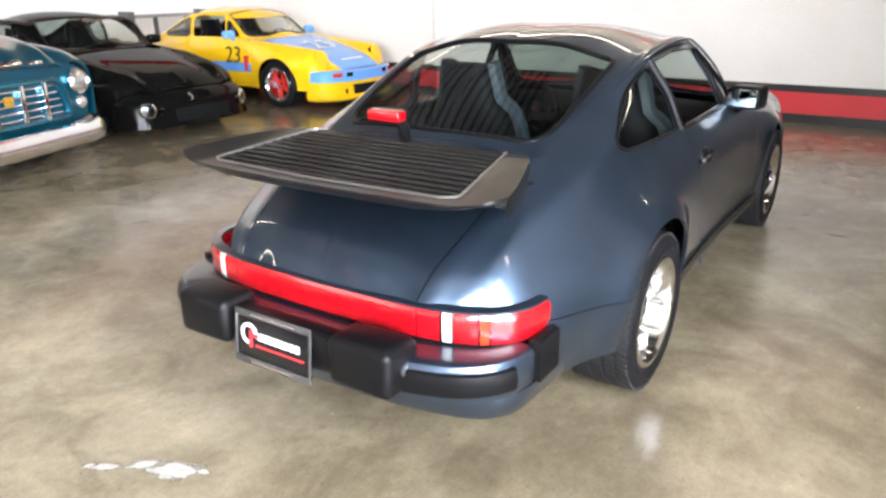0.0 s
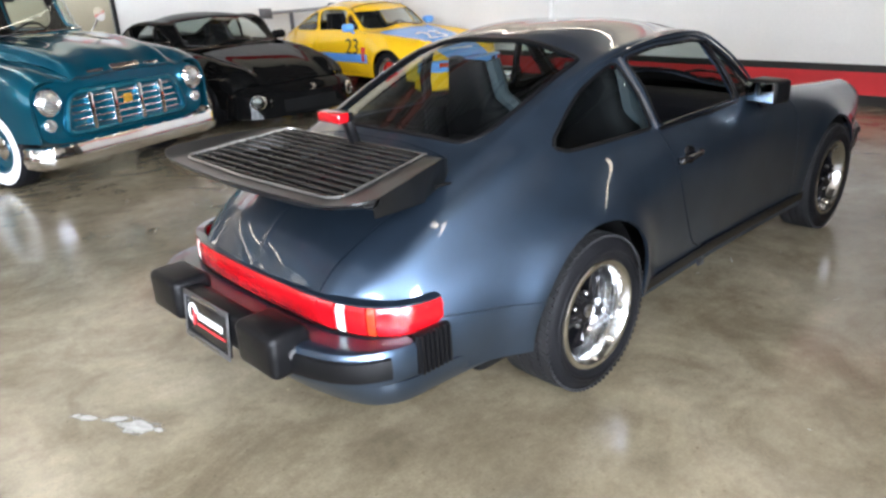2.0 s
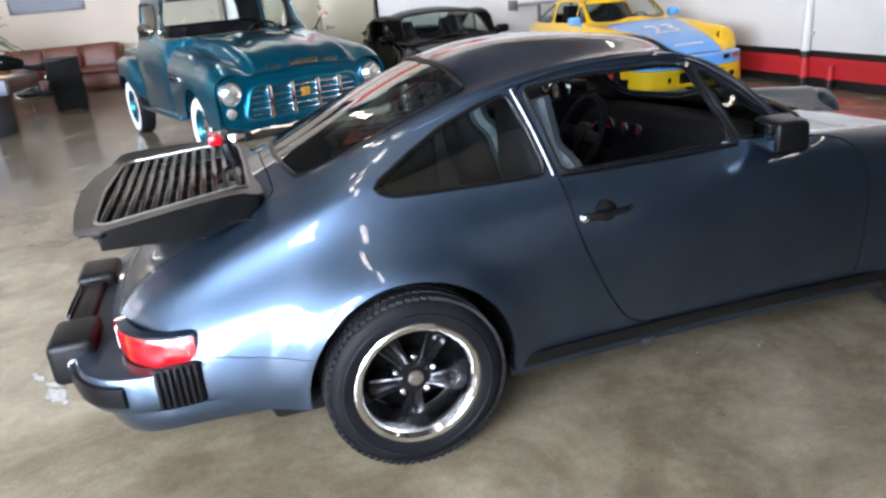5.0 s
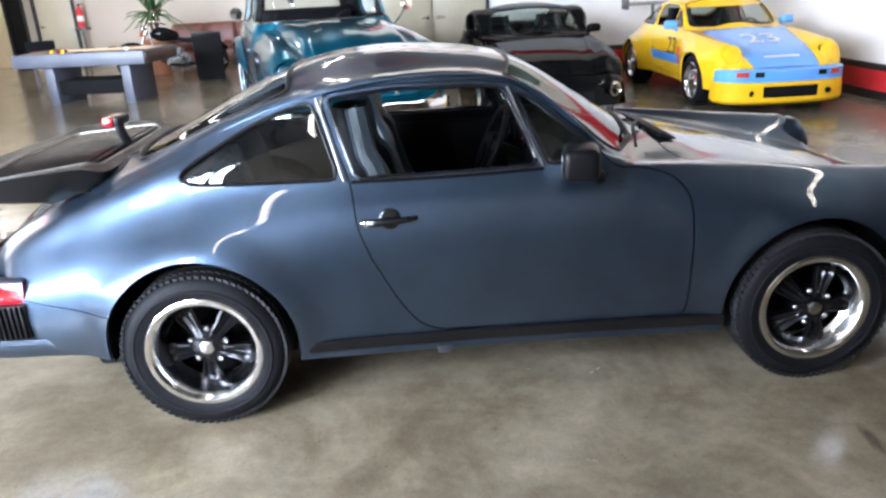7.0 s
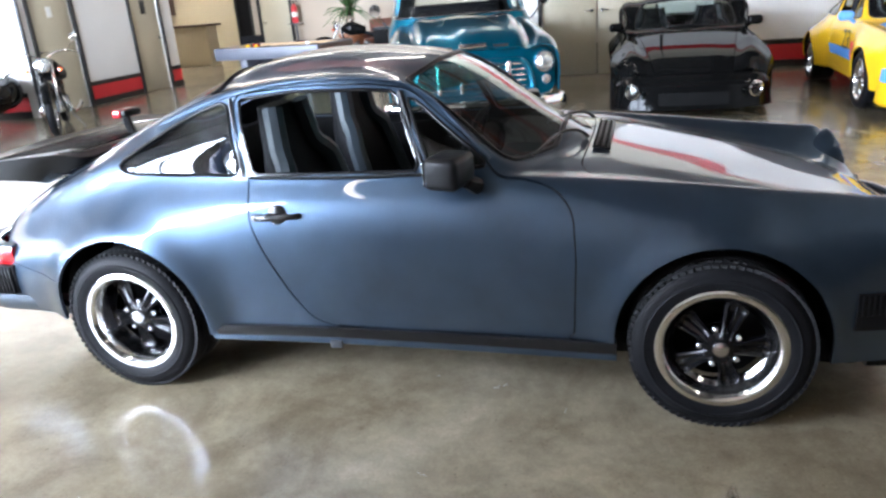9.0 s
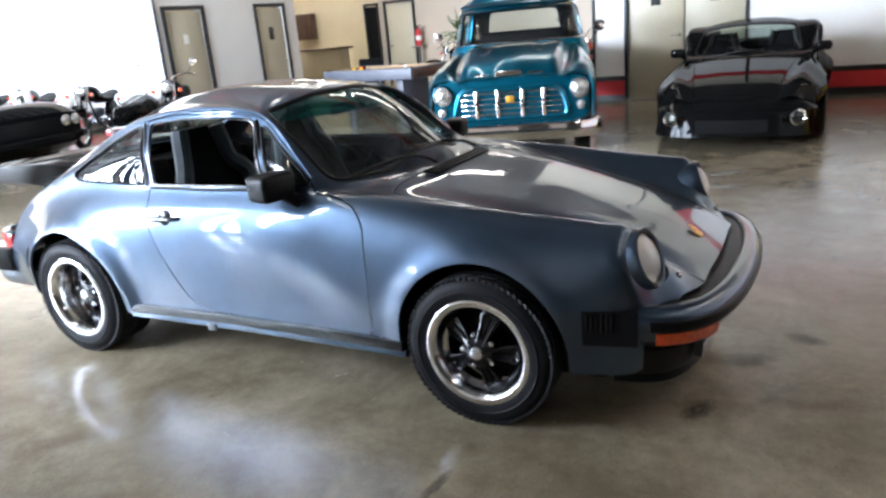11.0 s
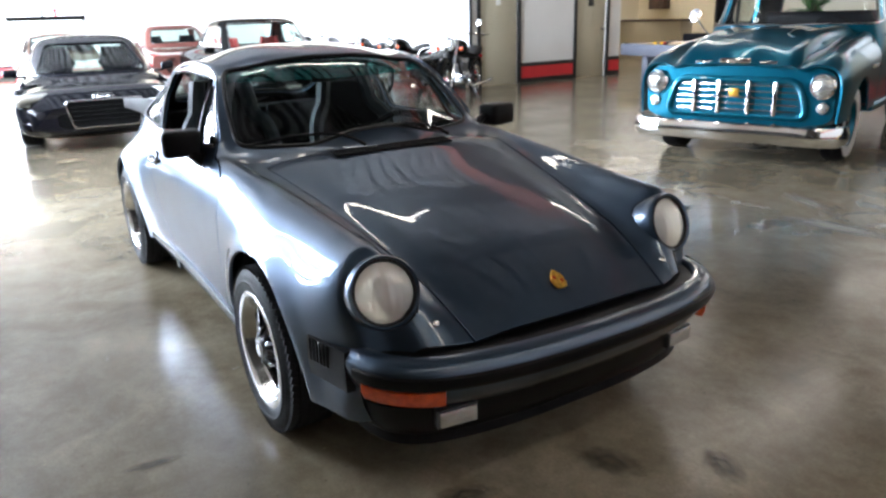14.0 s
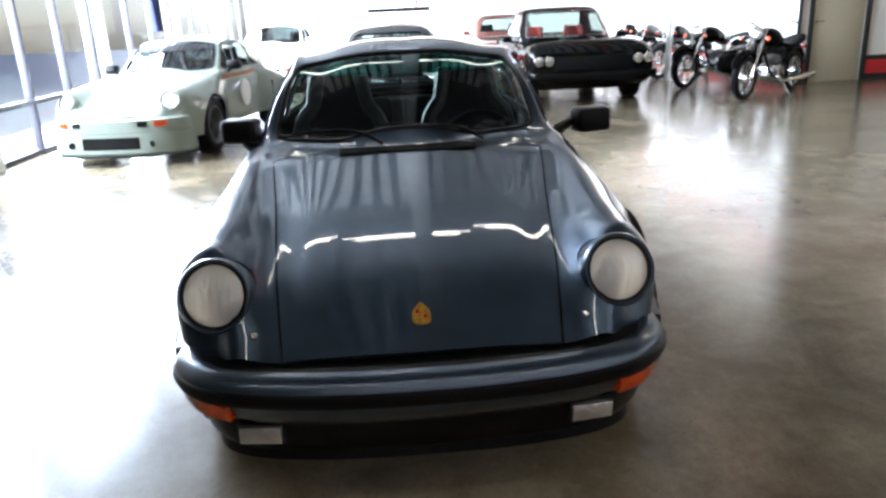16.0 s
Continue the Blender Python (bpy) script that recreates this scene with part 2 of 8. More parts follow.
def paint(name, colour, metal=0.0, rough=0.4, flake=0.0):
    m = material(name, colour, rough, metal, coat=1.0, coat_rough=0.02, spec=0.5 if metal > 0.5 else 0.06, vary=flake or 0.04, scale=6, fine=900, bump=0.012, bump_scale=14)
    m.node_tree.nodes["Principled BSDF"].inputs["Coat IOR"].default_value = 1.45
    return m


def glass(name, tint, gloss=1.0, haze=None):
    """A thin pane: clear with a tint, and a mirror by Fresnel."""
    m = bpy.data.materials.new(name)
    m.use_nodes = True
    nodes, link = m.node_tree.nodes, m.node_tree.links.new
    nodes.remove(nodes["Principled BSDF"])
    clear, shine, mix, fres = nodes.new("ShaderNodeBsdfTransparent"), nodes.new("ShaderNodeBsdfGlossy"), nodes.new("ShaderNodeMixShader"), nodes.new("ShaderNodeLayerWeight")
    clear.inputs[0].default_value = (*tint, 1)
    shine.inputs["Roughness"].default_value = 0.01
    shine.inputs[0].default_value = (gloss, gloss, gloss, 1)
    fres.inputs["Blend"].default_value = 0.5
    steep, add = nodes.new("ShaderNodeMath"), nodes.new("ShaderNodeMath")
    steep.operation, add.operation = "POWER", "MULTIPLY_ADD"
    steep.inputs[1].default_value, add.inputs[1].default_value, add.inputs[2].default_value = 4.5, 0.90, 0.05
    link(fres.outputs["Facing"], steep.inputs[0])
    link(steep.outputs[0], add.inputs[0])
    link(add.outputs[0], mix.inputs[0])
    link(clear.outputs[0], mix.inputs[1])
    link(shine.outputs[0], mix.inputs[2])
    if haze:
        dye, two = nodes.new("ShaderNodeBsdfTranslucent"), nodes.new("ShaderNodeMixShader")
        dye.inputs[0].default_value = (*haze, 1)
        two.inputs[0].default_value = 0.22
        link(clear.outputs[0], two.inputs[1])
        link(dye.outputs[0], two.inputs[2])
        link(two.outputs[0], mix.inputs[1])
    link(mix.outputs[0], nodes["Material Output"].inputs[0])
    return m


BLUE = paint("slate_blue_metallic", (0.049, 0.076, 0.115), 0.92, 0.36, 0.14)
BLUE.node_tree.nodes["Principled BSDF"].inputs["Coat IOR"].default_value = 1.46
TEAL = paint("teal_paint", (0.0, 0.105, 0.165), 0.78, 0.28, 0.08)
TEAL.node_tree.nodes["Principled BSDF"].inputs["Coat IOR"].default_value = 1.38
BLACKPAINT = paint("black_paint", (0.004, 0.004, 0.004), 0.0, 0.3)
BLACKPAINT.node_tree.nodes["Principled BSDF"].inputs["Coat Weight"].default_value = 0.40
BLACKPAINT.node_tree.nodes["Principled BSDF"].inputs["Coat IOR"].default_value = 1.35
BLACKPAINT.node_tree.nodes["Principled BSDF"].inputs["Specular IOR Level"].default_value = 0.0
NAVYPAINT = paint("dark_navy_paint", (0.004, 0.004, 0.007), 0.0, 0.3)
YELLOW = paint("yellow_paint", (0.85, 0.50, 0.01), 0.0, 0.4)
SKYBLUE = paint("sky_blue_paint", (0.12, 0.36, 0.80), 0.0, 0.4)
PALEGREEN = paint("pale_grey_green_paint", (0.215, 0.250, 0.215), 0.0, 0.4)
WHITEPAINT = paint("white_paint", (0.82, 0.82, 0.82), 0.0, 0.4)
REDPAINT = paint("red_paint", (0.50, 0.02, 0.015), 0.0, 0.35)
ORANGEPAINT = paint("dark_bronze_paint", (0.10, 0.055, 0.035), 0.4, 0.35)
CHROME = material("chrome", (0.78, 0.78, 0.78), 0.07, 1.0, rough_vary=0.04, scale=12)
ALLOY = material("brushed_alloy", (0.55, 0.55, 0.56), 0.25, 1.0, vary=0.08, scale=14)
STEEL = material("dark_steel", (0.16, 0.16, 0.165), 0.4, 0.9, vary=0.2, scale=9)
RUBBER = material("tyre_rubber", (0.007, 0.007, 0.008), 0.5, spec=0.10, vary=0.35, scale=7, fine=120, bump=0.15, bump_scale=220)
TREAD = material("tyre_tread", (0.018, 0.018, 0.019), 0.6, spec=0.12, vary=0.3, scale=9)
BLACKTRIM = material("black_rubber_trim", (0.0035, 0.0035, 0.004), 0.36, spec=0.16, vary=0.25, scale=9, bump=0.08, bump_scale=400)
TAILTRIM = material("satin_black_tail", (0.006, 0.006, 0.006), 0.30, spec=0.36, vary=0.25, scale=9, bump=0.03, bump_scale=300)
SLATBLACK = material("satin_black_slat", (0.007, 0.0065, 0.006), 0.20, spec=0.45, vary=0.2, scale=9)
FRAMEGREY = material("satin_grey_metal", (0.34, 0.33, 0.31), 0.3, 0.9, vary=0.15, scale=9)
BLACKGLOSS = material("gloss_black", (0.004, 0.004, 0.005), 0.22, spec=0.4, coat=0.2, vary=0.2)
GREYPLASTIC = material("grey_plastic", (0.026, 0.027, 0.030), 0.38, vary=0.2, scale=10, bump=0.08, bump_scale=500)
INNER = material("matt_black_underside", (0.006, 0.006, 0.006), 0.85, spec=0.1, vary=0.3)
LEATHER = material("dark_leather", (0.005, 0.005, 0.006), 0.6, spec=0.08, vary=0.3, scale=8, fine=160, bump=0.2, bump_scale=260)
LEATHERBLUE = material("blue_grey_leather", (0.026, 0.038, 0.048), 0.45, vary=0.2, scale=8, fine=160, bump=0.2, bump_scale=260)
REDTRIM = material("red_upholstery", (0.40, 0.025, 0.02), 0.55, vary=0.2, scale=8)
TAILRED = material("red_lens", (0.36, 0.004, 0.007), 0.10, coat=1.0, vary=0.22, scale=16, bump=0.15, bump_scale=110)
AMBERRED = material("orange_red_lens", (0.48, 0.030, 0.008), 0.10, coat=1.0, vary=0.3, scale=30, bump=0.15, bump_scale=110)
AMBER = material("amber_lens", (0.55, 0.055, 0.004), 0.12, coat=1.0, vary=0.25, scale=30, bump=0.2, bump_scale=120)
CLEARLENS = material("clear_ribbed_lens", (0.50, 0.50, 0.48), 0.16, 0.8, coat=1.0, vary=0.25, scale=12, bump=0.5, bump_scale=60)
LENS = glass("lamp_glass", (0.95, 0.95, 0.92))
SHOPGLASS = glass("shop_window_glass", (0.97, 0.98, 0.98), 0.35)
GLASS = glass("window_glass", (0.86, 0.90, 0.88))
GLASSTINT = glass("tinted_glass", (0.66, 0.74, 0.72))
GLASSHERO = glass("smoked_green_glass", (0.50, 0.58, 0.55))
GLASSDARK = glass("dark_glass", (0.25, 0.30, 0.30))
GLASSBAND = glass("green_sunband_glass", (0.05, 0.42, 0.38), haze=(0.01, 0.24, 0.22))
GOLD = material("gold_enamel", (0.65, 0.36, 0.05), 0.3, 0.7, vary=0.3, scale=60)
WHITEWALL = material("white_rubber", (0.72, 0.72, 0.70), 0.55, vary=0.12, scale=9)
WALLWHITE = material("white_wall_paint", (0.74, 0.72, 0.68), 0.55, vary=0.06, scale=0.9, fine=30, bump=0.10, bump_scale=90)
WALLBEIGE = material("beige_wall_paint", (0.66, 0.60, 0.46), 0.6, vary=0.06, scale=0.9, fine=30, bump=0.10, bump_scale=90)
WALLTAN = material("tan_wall_paint", (0.55, 0.48, 0.33), 0.6, vary=0.07, scale=0.8, fine=30, bump=0.10, bump_scale=90)
LOUNGEWALL = material("peach_wall_paint", (0.46, 0.385, 0.30), 0.6, vary=0.06, scale=0.9, fine=30, bump=0.10, bump_scale=90)
STRIPERED = material("red_wall_paint", (0.58, 0.025, 0.03), 0.45, vary=0.12, scale=1.5, bump=0.06, bump_scale=90)
STRIPEBLACK = material("black_wall_paint", (0.012, 0.012, 0.012), 0.4, vary=0.3, scale=2)
WALLDARK = material("dark_grey_wall_paint", (0.07, 0.068, 0.065), 0.6, vary=0.08, scale=0.9, fine=30, bump=0.10, bump_scale=90)
DOORKHAKI = material("khaki_door_paint", (0.47, 0.42, 0.30), 0.42, vary=0.08, scale=1.2, fine=25, bump=0.05, bump_scale=70)
CEILING = material("ceiling_paint", (0.03, 0.029, 0.028), 0.8, vary=0.12, scale=0.7, bump=0.1, bump_scale=40)
MIRROR = material("door_mirror_glass", (0.30, 0.34, 0.36), 0.04, 1.0)
LIP = material("polished_wheel_lip", (0.78, 0.78, 0.78), 0.14, 1.0, rough_vary=0.05, scale=14)
BATTEN = material("pale_ceiling_batten", (0.29, 0.285, 0.28), 0.6, vary=0.15, scale=1.2)
RUSTRED = material("rust_red_primer", (0.17, 0.045, 0.028), 0.7, vary=0.3, scale=2)
DUCTGREY = material("galvanised_duct", (0.42, 0.42, 0.42), 0.5, 0.2, vary=0.15, scale=2)
WOODDARK = material("dark_stained_wood", (0.055, 0.028, 0.02), 0.35, vary=0.4, scale=4, fine=50, coat=0.3)
GREYLAMINATE = material("blue_grey_laminate", (0.065, 0.070, 0.088), 0.45, vary=0.12, scale=3)
TANCLOTH = material("tan_cloth", (0.42, 0.29, 0.17), 0.9, vary=0.12, scale=5, fine=200, bump=0.1, bump_scale=500)
SOFABROWN = material("red_brown_leather", (0.13, 0.04, 0.022), 0.4, vary=0.35, scale=5, bump=0.2, bump_scale=120)
LEAF = material("leaf_green", (0.035, 0.085, 0.022), 0.5, vary=0.45, scale=7)
POT = material("terracotta", (0.28, 0.11, 0.05), 0.6, vary=0.25, scale=6)
NAVYCLOTH = material("navy_cloth", (0.015, 0.02, 0.07), 0.9, vary=0.3, scale=6, bump=0.2, bump_scale=90)
MULLION = material("dark_window_metal", (0.05, 0.05, 0.065), 0.4, 0.5, vary=0.2)
PAPER = material("sign_paper", (0.75, 0.75, 0.72), 0.6, vary=0.05)
TUBEGLOW = material("fluorescent_tube", (1.0, 0.93, 0.75), 0.5, emit=9.0)
FLOORMARK = material("worn_floor_paint", (0.31, 0.295, 0.265), 0.5, vary=0.35, scale=14, fine=70)
REFLECTOR = material("lamp_reflector", (0.97, 0.95, 0.88), 0.12, 0.6, vary=0.10, scale=20, bump=0.35, bump_scale=34)
MAROON = paint("faded_maroon_paint", (0.13, 0.050, 0.040), 0.0, 0.4)
WHEELBLACK = material("black_wheel_enamel", (0.004, 0.004, 0.005), 0.18, spec=0.4, vary=0.2)
MARK = material("white_floor_paint", (0.62, 0.60, 0.56), 0.5, vary=0.25, scale=20)


def floor_material():
    """Polished concrete: mottled, stained, with fine scratches and uneven shine."""
    m = bpy.data.materials.new("polished_concrete")
    m.use_nodes = True
    nodes, link = m.node_tree.nodes, m.node_tree.links.new
    b = nodes["Principled BSDF"]
    co = nodes.new("ShaderNodeTexCoord")

    def tex(scale, detail, rough=0.55, warp=0.0):
        t = nodes.new("ShaderNodeTexNoise")
        t.inputs["Scale"].default_value, t.inputs["Detail"].default_value, t.inputs["Roughness"].default_value, t.inputs["Distortion"].default_value = scale, detail, rough, warp
        link(co.outputs["Object"], t.inputs["Vector"])
        return t.outputs[0]

    def ramp(src, stops):
        r = nodes.new("ShaderNodeValToRGB")
        r.color_ramp.elements[0].position, r.color_ramp.elements[0].color = stops[0][0], (*stops[0][1], 1)
        r.color_ramp.elements[1].position, r.color_ramp.elements[1].color = stops[-1][0], (*stops[-1][1], 1)
        for p, c in stops[1:-1]:
            r.color_ramp.elements.new(p).color = (*c, 1)
        link(src, r.inputs[0])
        return r.outputs[0]

    def mixed(kind, fac, a, c):
        x = nodes.new("ShaderNodeMix")
        x.data_type, x.blend_type = "RGBA", kind
        x.inputs[0].default_value = fac
        link(a, x.inputs[6])
        link(c, x.inputs[7])
        return x.outputs[2]

    base = ramp(tex(0.75, 8, 0.62, 0.6), [(0.28, (0.123, 0.099, 0.066)), (0.45, (0.196, 0.162, 0.110)), (0.60, (0.256, 0.217, 0.155)), (0.78, (0.347, 0.307, 0.240))])
    mott = ramp(tex(5.5, 6, 0.6, 0.3), [(0.3, (0.82, 0.81, 0.79)), (0.7, (1.08, 1.08, 1.08))])
    grain = ramp(tex(95, 3), [(0.25, (0.85, 0.85, 0.85)), (0.75, (1.1, 1.1, 1.1))])
    medium = ramp(tex(26, 5, 0.65), [(0.3, (0.88, 0.875, 0.865)), (0.7, (1.09, 1.09, 1.09))])
    cloud = ramp(tex(2.1, 5, 0.6, 1.2), [(0.30, (0.70, 0.68, 0.65)), (0.50, (0.98, 0.98, 0.97)), (0.72, (1.22, 1.22, 1.20))])
    col = mixed("MULTIPLY", 1.0, mixed("MULTIPLY", 1.0, mixed("MULTIPLY", 1.0, mixed("MULTIPLY", 1.0, base, cloud), mott), grain), medium)
    vor = nodes.new("ShaderNodeTexVoronoi")
    vor.inputs["Scale"].default_value = 3.1
    link(co.outputs["Object"], vor.inputs["Vector"])
    spots = ramp(vor.outputs[0], [(0.012, (1.7, 1.65, 1.55)), (0.03, (1, 1, 1))])
    col = mixed("MULTIPLY", 0.8, col, spots)
    fleck = nodes.new("ShaderNodeTexVoronoi")
    fleck.inputs["Scale"].default_value = 17
    link(co.outputs["Object"], fleck.inputs["Vector"])
    col = mixed("MULTIPLY", 0.7, col, ramp(fleck.outputs[0], [(0.05, (0.62, 0.6, 0.56)), (0.11, (1, 1, 1))]))
    link(col, b.inputs["Base Color"])
    rr = nodes.new("ShaderNodeMapRange")
    rr.inputs[1].default_value, rr.inputs[2].default_value, rr.inputs[3].default_value, rr.inputs[4].default_value = 0.3, 0.75, 0.16, 0.27
    link(tex(1.6, 2, 0.5), rr.inputs[0])
    link(rr.outputs[0], b.inputs["Roughness"])
    bp = nodes.new("ShaderNodeBump")
    bp.inputs["Strength"].default_value, bp.inputs["Distance"].default_value = 0.10, 0.004
    link(tex(7, 5), bp.inputs["Height"])
    link(bp.outputs[0], b.inputs["Normal"])
    b.inputs["Specular IOR Level"].default_value = 0.56
    b.inputs["Coat Weight"].default_value, b.inputs["Coat Roughness"].default_value = 0.05, 0.12
    return m


CONCRETE = floor_material()

# ==== the showroom ====
XE, XD, XF, YB, YW, YL, YS, ZC = 5.1, -8.6, -20.5, 9.25, 6.75, 15.5, -4.35, 4.6


def wall(name, m, mat, label):
    return solid(name, m, mat, label, "wall", "structure")


def slab(x0, x1, y0, y1, z0, z1):
    return box((x0 + x1) / 2, (y0 + y1) / 2, (z0 + z1) / 2, x1 - x0, y1 - y0, z1 - z0)


solid("floor", slab(XF - 0.3, XE + 0.3, YS - 0.3, YL + 1.9, -0.2, 0), CONCRETE, "polished mottled brown-grey concrete showroom floor", "floor", "structure")
deck = slab(XF - 0.3, XE + 0.3, YS - 0.3, YL + 1.9, ZC, ZC + 0.2)
battens = cat(*[slab(-15.0, XE - 0.05, y - 0.075, y + 0.075, ZC - 0.05, ZC + 0.01) for y in np.arange(-4.1, 9.0, 0.27)])
beams = cat(*[slab(x - 0.26, x + 0.26, YS + 0.02, YB - 0.02, ZC - 0.20, ZC - 0.04) for x in (-13.5, -11.5, -8.6, -5.75, -2.9, -0.6, 2.4)])
roof_deck = solid("ceiling", cat(deck, battens, beams), CEILING, "dark ceiling deck with pale battens and dark beams", "ceiling", "structure")
roof_deck.data.materials.append(BATTEN)
roof_deck.data.polygons.foreach_set("material_index", [1 if len(deck[1]) <= i < len(deck[1]) + len(battens[1]) else 0 for i in range(len(roof_deck.data.polygons))])
girder = thing("ceiling_girder", "rust-red painted steel girder under the ceiling", "girder", pose(0, 4.2, 0))
part("web", box(-5.0, 0, ZC - 0.28, 20.0, 0.05, 0.26), RUSTRED, girder)
for z in (ZC - 0.42, ZC - 0.215):
    part("flange", box(-5.0, 0, z, 20.0, 0.16, 0.03, 0.006), RUSTRED, girder)
duct = thing("air_duct", "pale grey sheet-metal air duct under the ceiling", "duct", pose(0, 0.16, 0))
part("duct_run", box(-2.2, 0, ZC - 0.34, 9.0, 0.30, 0.26, 0.02), DUCTGREY, duct)
for i in range(8):
    part("duct_joint", box(-6.4 + 1.2 * i, 0, ZC - 0.34, 0.04, 0.33, 0.29, 0.006), DUCTGREY, duct)
solid("ground", slab(-60, 45, -60, YS - 0.3, -0.25, -0.05), material("pale_paving", (0.5, 0.5, 0.48), 0.8, vary=0.1, scale=2), "pale sunlit paving outside the windows", "ground", "structure")


def striped_wall(name, x0, x1, y0, y1, face, low=WALLWHITE, label="", openings=()):
    """A wall with its painted bands: black, red, black at the foot, white, a red band, beige above. face: (axis, sign) of the seen side."""
    axis, sign = face
    a, b = ((y0, y1) if axis == 0 else (x0, x1))
    cuts = sorted(openings)
    pieces, at = [], a
    for o0, o1, top in cuts:
        pieces += [(at, o0, 0, ZC), (o0, o1, top, ZC)]
        at = o1
    pieces.append((at, b, 0, ZC))
    ms = []
    for p0, p1, z0, z1 in pieces:
        if p1 - p0 > 0.005:
            ms.append(slab(x0, x1, p0, p1, z0, z1) if axis == 0 else slab(p0, p1, y0, y1, z0, z1))
    w = wall(name, cat(*ms), low, label)
    plane = (x1 if sign > 0 else x0) if axis == 0 else (y1 if sign > 0 else y0)
    for nm, z0, z1, mat, proud in (("base_stripe", 0.0, 0.10, STRIPEBLACK, 0.016), ("red_stripe", 0.10, 0.33, STRIPERED, 0.004), ("dark_stripe", 0.33, 0.405, STRIPEBLACK, 0.008), ("red_band", 2.86, 3.15, STRIPERED, 0.004), ("upper_paint", 3.10, ZC, WALLBEIGE, 0.003)):
        ms = []
        for p0, p1, q0, q1 in pieces:
            lo, hi = max(z0, q0), min(z1, q1)
            if p1 - p0 > 0.005 and hi - lo > 0.005:
                f0, f1 = sorted((plane, plane + sign * proud))
                ms.append(slab(f0, f1, p0, p1, lo, hi) if axis == 0 else slab(p0, p1, f0, f1, lo, hi))
        if ms:
            part(nm, cat(*ms), mat, w)
    return w


wall("wall_southeast", slab(XE, XE + 0.2, YS, -1.5, 0, ZC), WALLDARK, "plain dark grey wall beyond the striped wall")
striped_wall("wall_east", XE, XE + 0.2, -1.5, YB, (0, -1), label="white wall with black and red painted stripes at the foot")
DD0, DD1 = -0.74, 1.04
striped_wall("wall_north", -1.28, XE + 0.2, YB, YB + 0.25, (1, -1), label="white wall with a khaki double door and striped foot", openings=[(DD0, DD1, 2.15)])
D1, D2 = (6.98, 7.90), (9.46, 10.32)
striped_wall("wall_west_doors", XD - 0.2, XD, YW, 10.75, (0, 1), label="white wall with two khaki doors and striped foot", openings=[(*D1, 2.15), (*D2, 2.15)])
striped_wall("wall_bright", XF, XD - 0.2, YW, YW + 0.2, (1, -1), label="white wall behind the motorcycles, bright in the window light")
striped_wall("wall_far", XF - 0.2, XF, YS, YW + 0.2, (0, 1), label="white far wall with a red painted band")
wall("wall_lounge", slab(-9.33, 5.3, YL, YL + 0.2, 0, ZC), LOUNGEWALL, "peach-beige back wall of the lounge")
wall("wall_lounge_side", slab(-1.28, -1.08, YB + 0.25, YL, 0, ZC), LOUNGEWALL, "peach-beige side wall of the lounge")
wall("wall_kitchen", slab(-14.2, -14, YW + 0.2, YL + 1.7, 0, ZC), WALLTAN, "tan wall of the kitchen recess")
# south: solid towards the east, glazed towards the west
wall("wall_south", slab(-2.5, 1.8, YS - 0.2, YS, 0, ZC), WALLWHITE, "plain white wall beside the shop windows")
wall("wall_south_end", slab(1.8, XE + 0.2, YS - 0.2, YS, 0, ZC), WALLDARK, "plain dark grey wall in the corner")
wall("window_head", slab(XF, -2.5, YS - 0.2, YS, WIN_TOP, ZC), WALLWHITE, "plain wall above the shop windows")


def strip_lamp(x0, y0, x1, y1, z=4.3):
    """One hanging fluorescent fitting: tray, end caps, tube."""
    a, b = Vector((x0, y0, z)), Vector((x1, y1, z))
    d = (b - a).normalized()
    n = (b - a).length
    m = pose((x0 + x1) / 2, (y0 + y1) / 2, z, 0, 0, math.degrees(math.atan2(d.y, d.x)))
    lamp = thing("strip_light", "white hanging fluorescent strip light, lit", "light", m, "strip lights under the ceiling")
    part("tray", cat(box(0, 0, 0.05, n, 0.13, 0.05, 0.01), rod(0.006, (-n * 0.4, 0, 0.07), (-n * 0.4, 0, ZC - z)), rod(0.006, (n * 0.4, 0, 0.07), (n * 0.4, 0, ZC - z))), WHITEPAINT, lamp)
    part("tube", cat(rod(0.019, (-n / 2 + 0.03, 0.035, 0), (n / 2 - 0.03, 0.035, 0)), rod(0.019, (-n / 2 + 0.03, -0.035, 0), (n / 2 - 0.03, -0.035, 0))), TUBEGLOW, lamp, "glowing fluorescent tube")
    return lamp


for x0, y0, x1, y1 in STRIPS:
    n = max(1, round(math.hypot(x1 - x0, y1 - y0) / 1.3))
    for i in range(n):
        s, e = (i + 0.04) / n, (i + 0.96) / n
        strip_lamp(x0 + (x1 - x0) * s, y0 + (y1 - y0) * s, x0 + (x1 - x0) * e, y0 + (y1 - y0) * e)


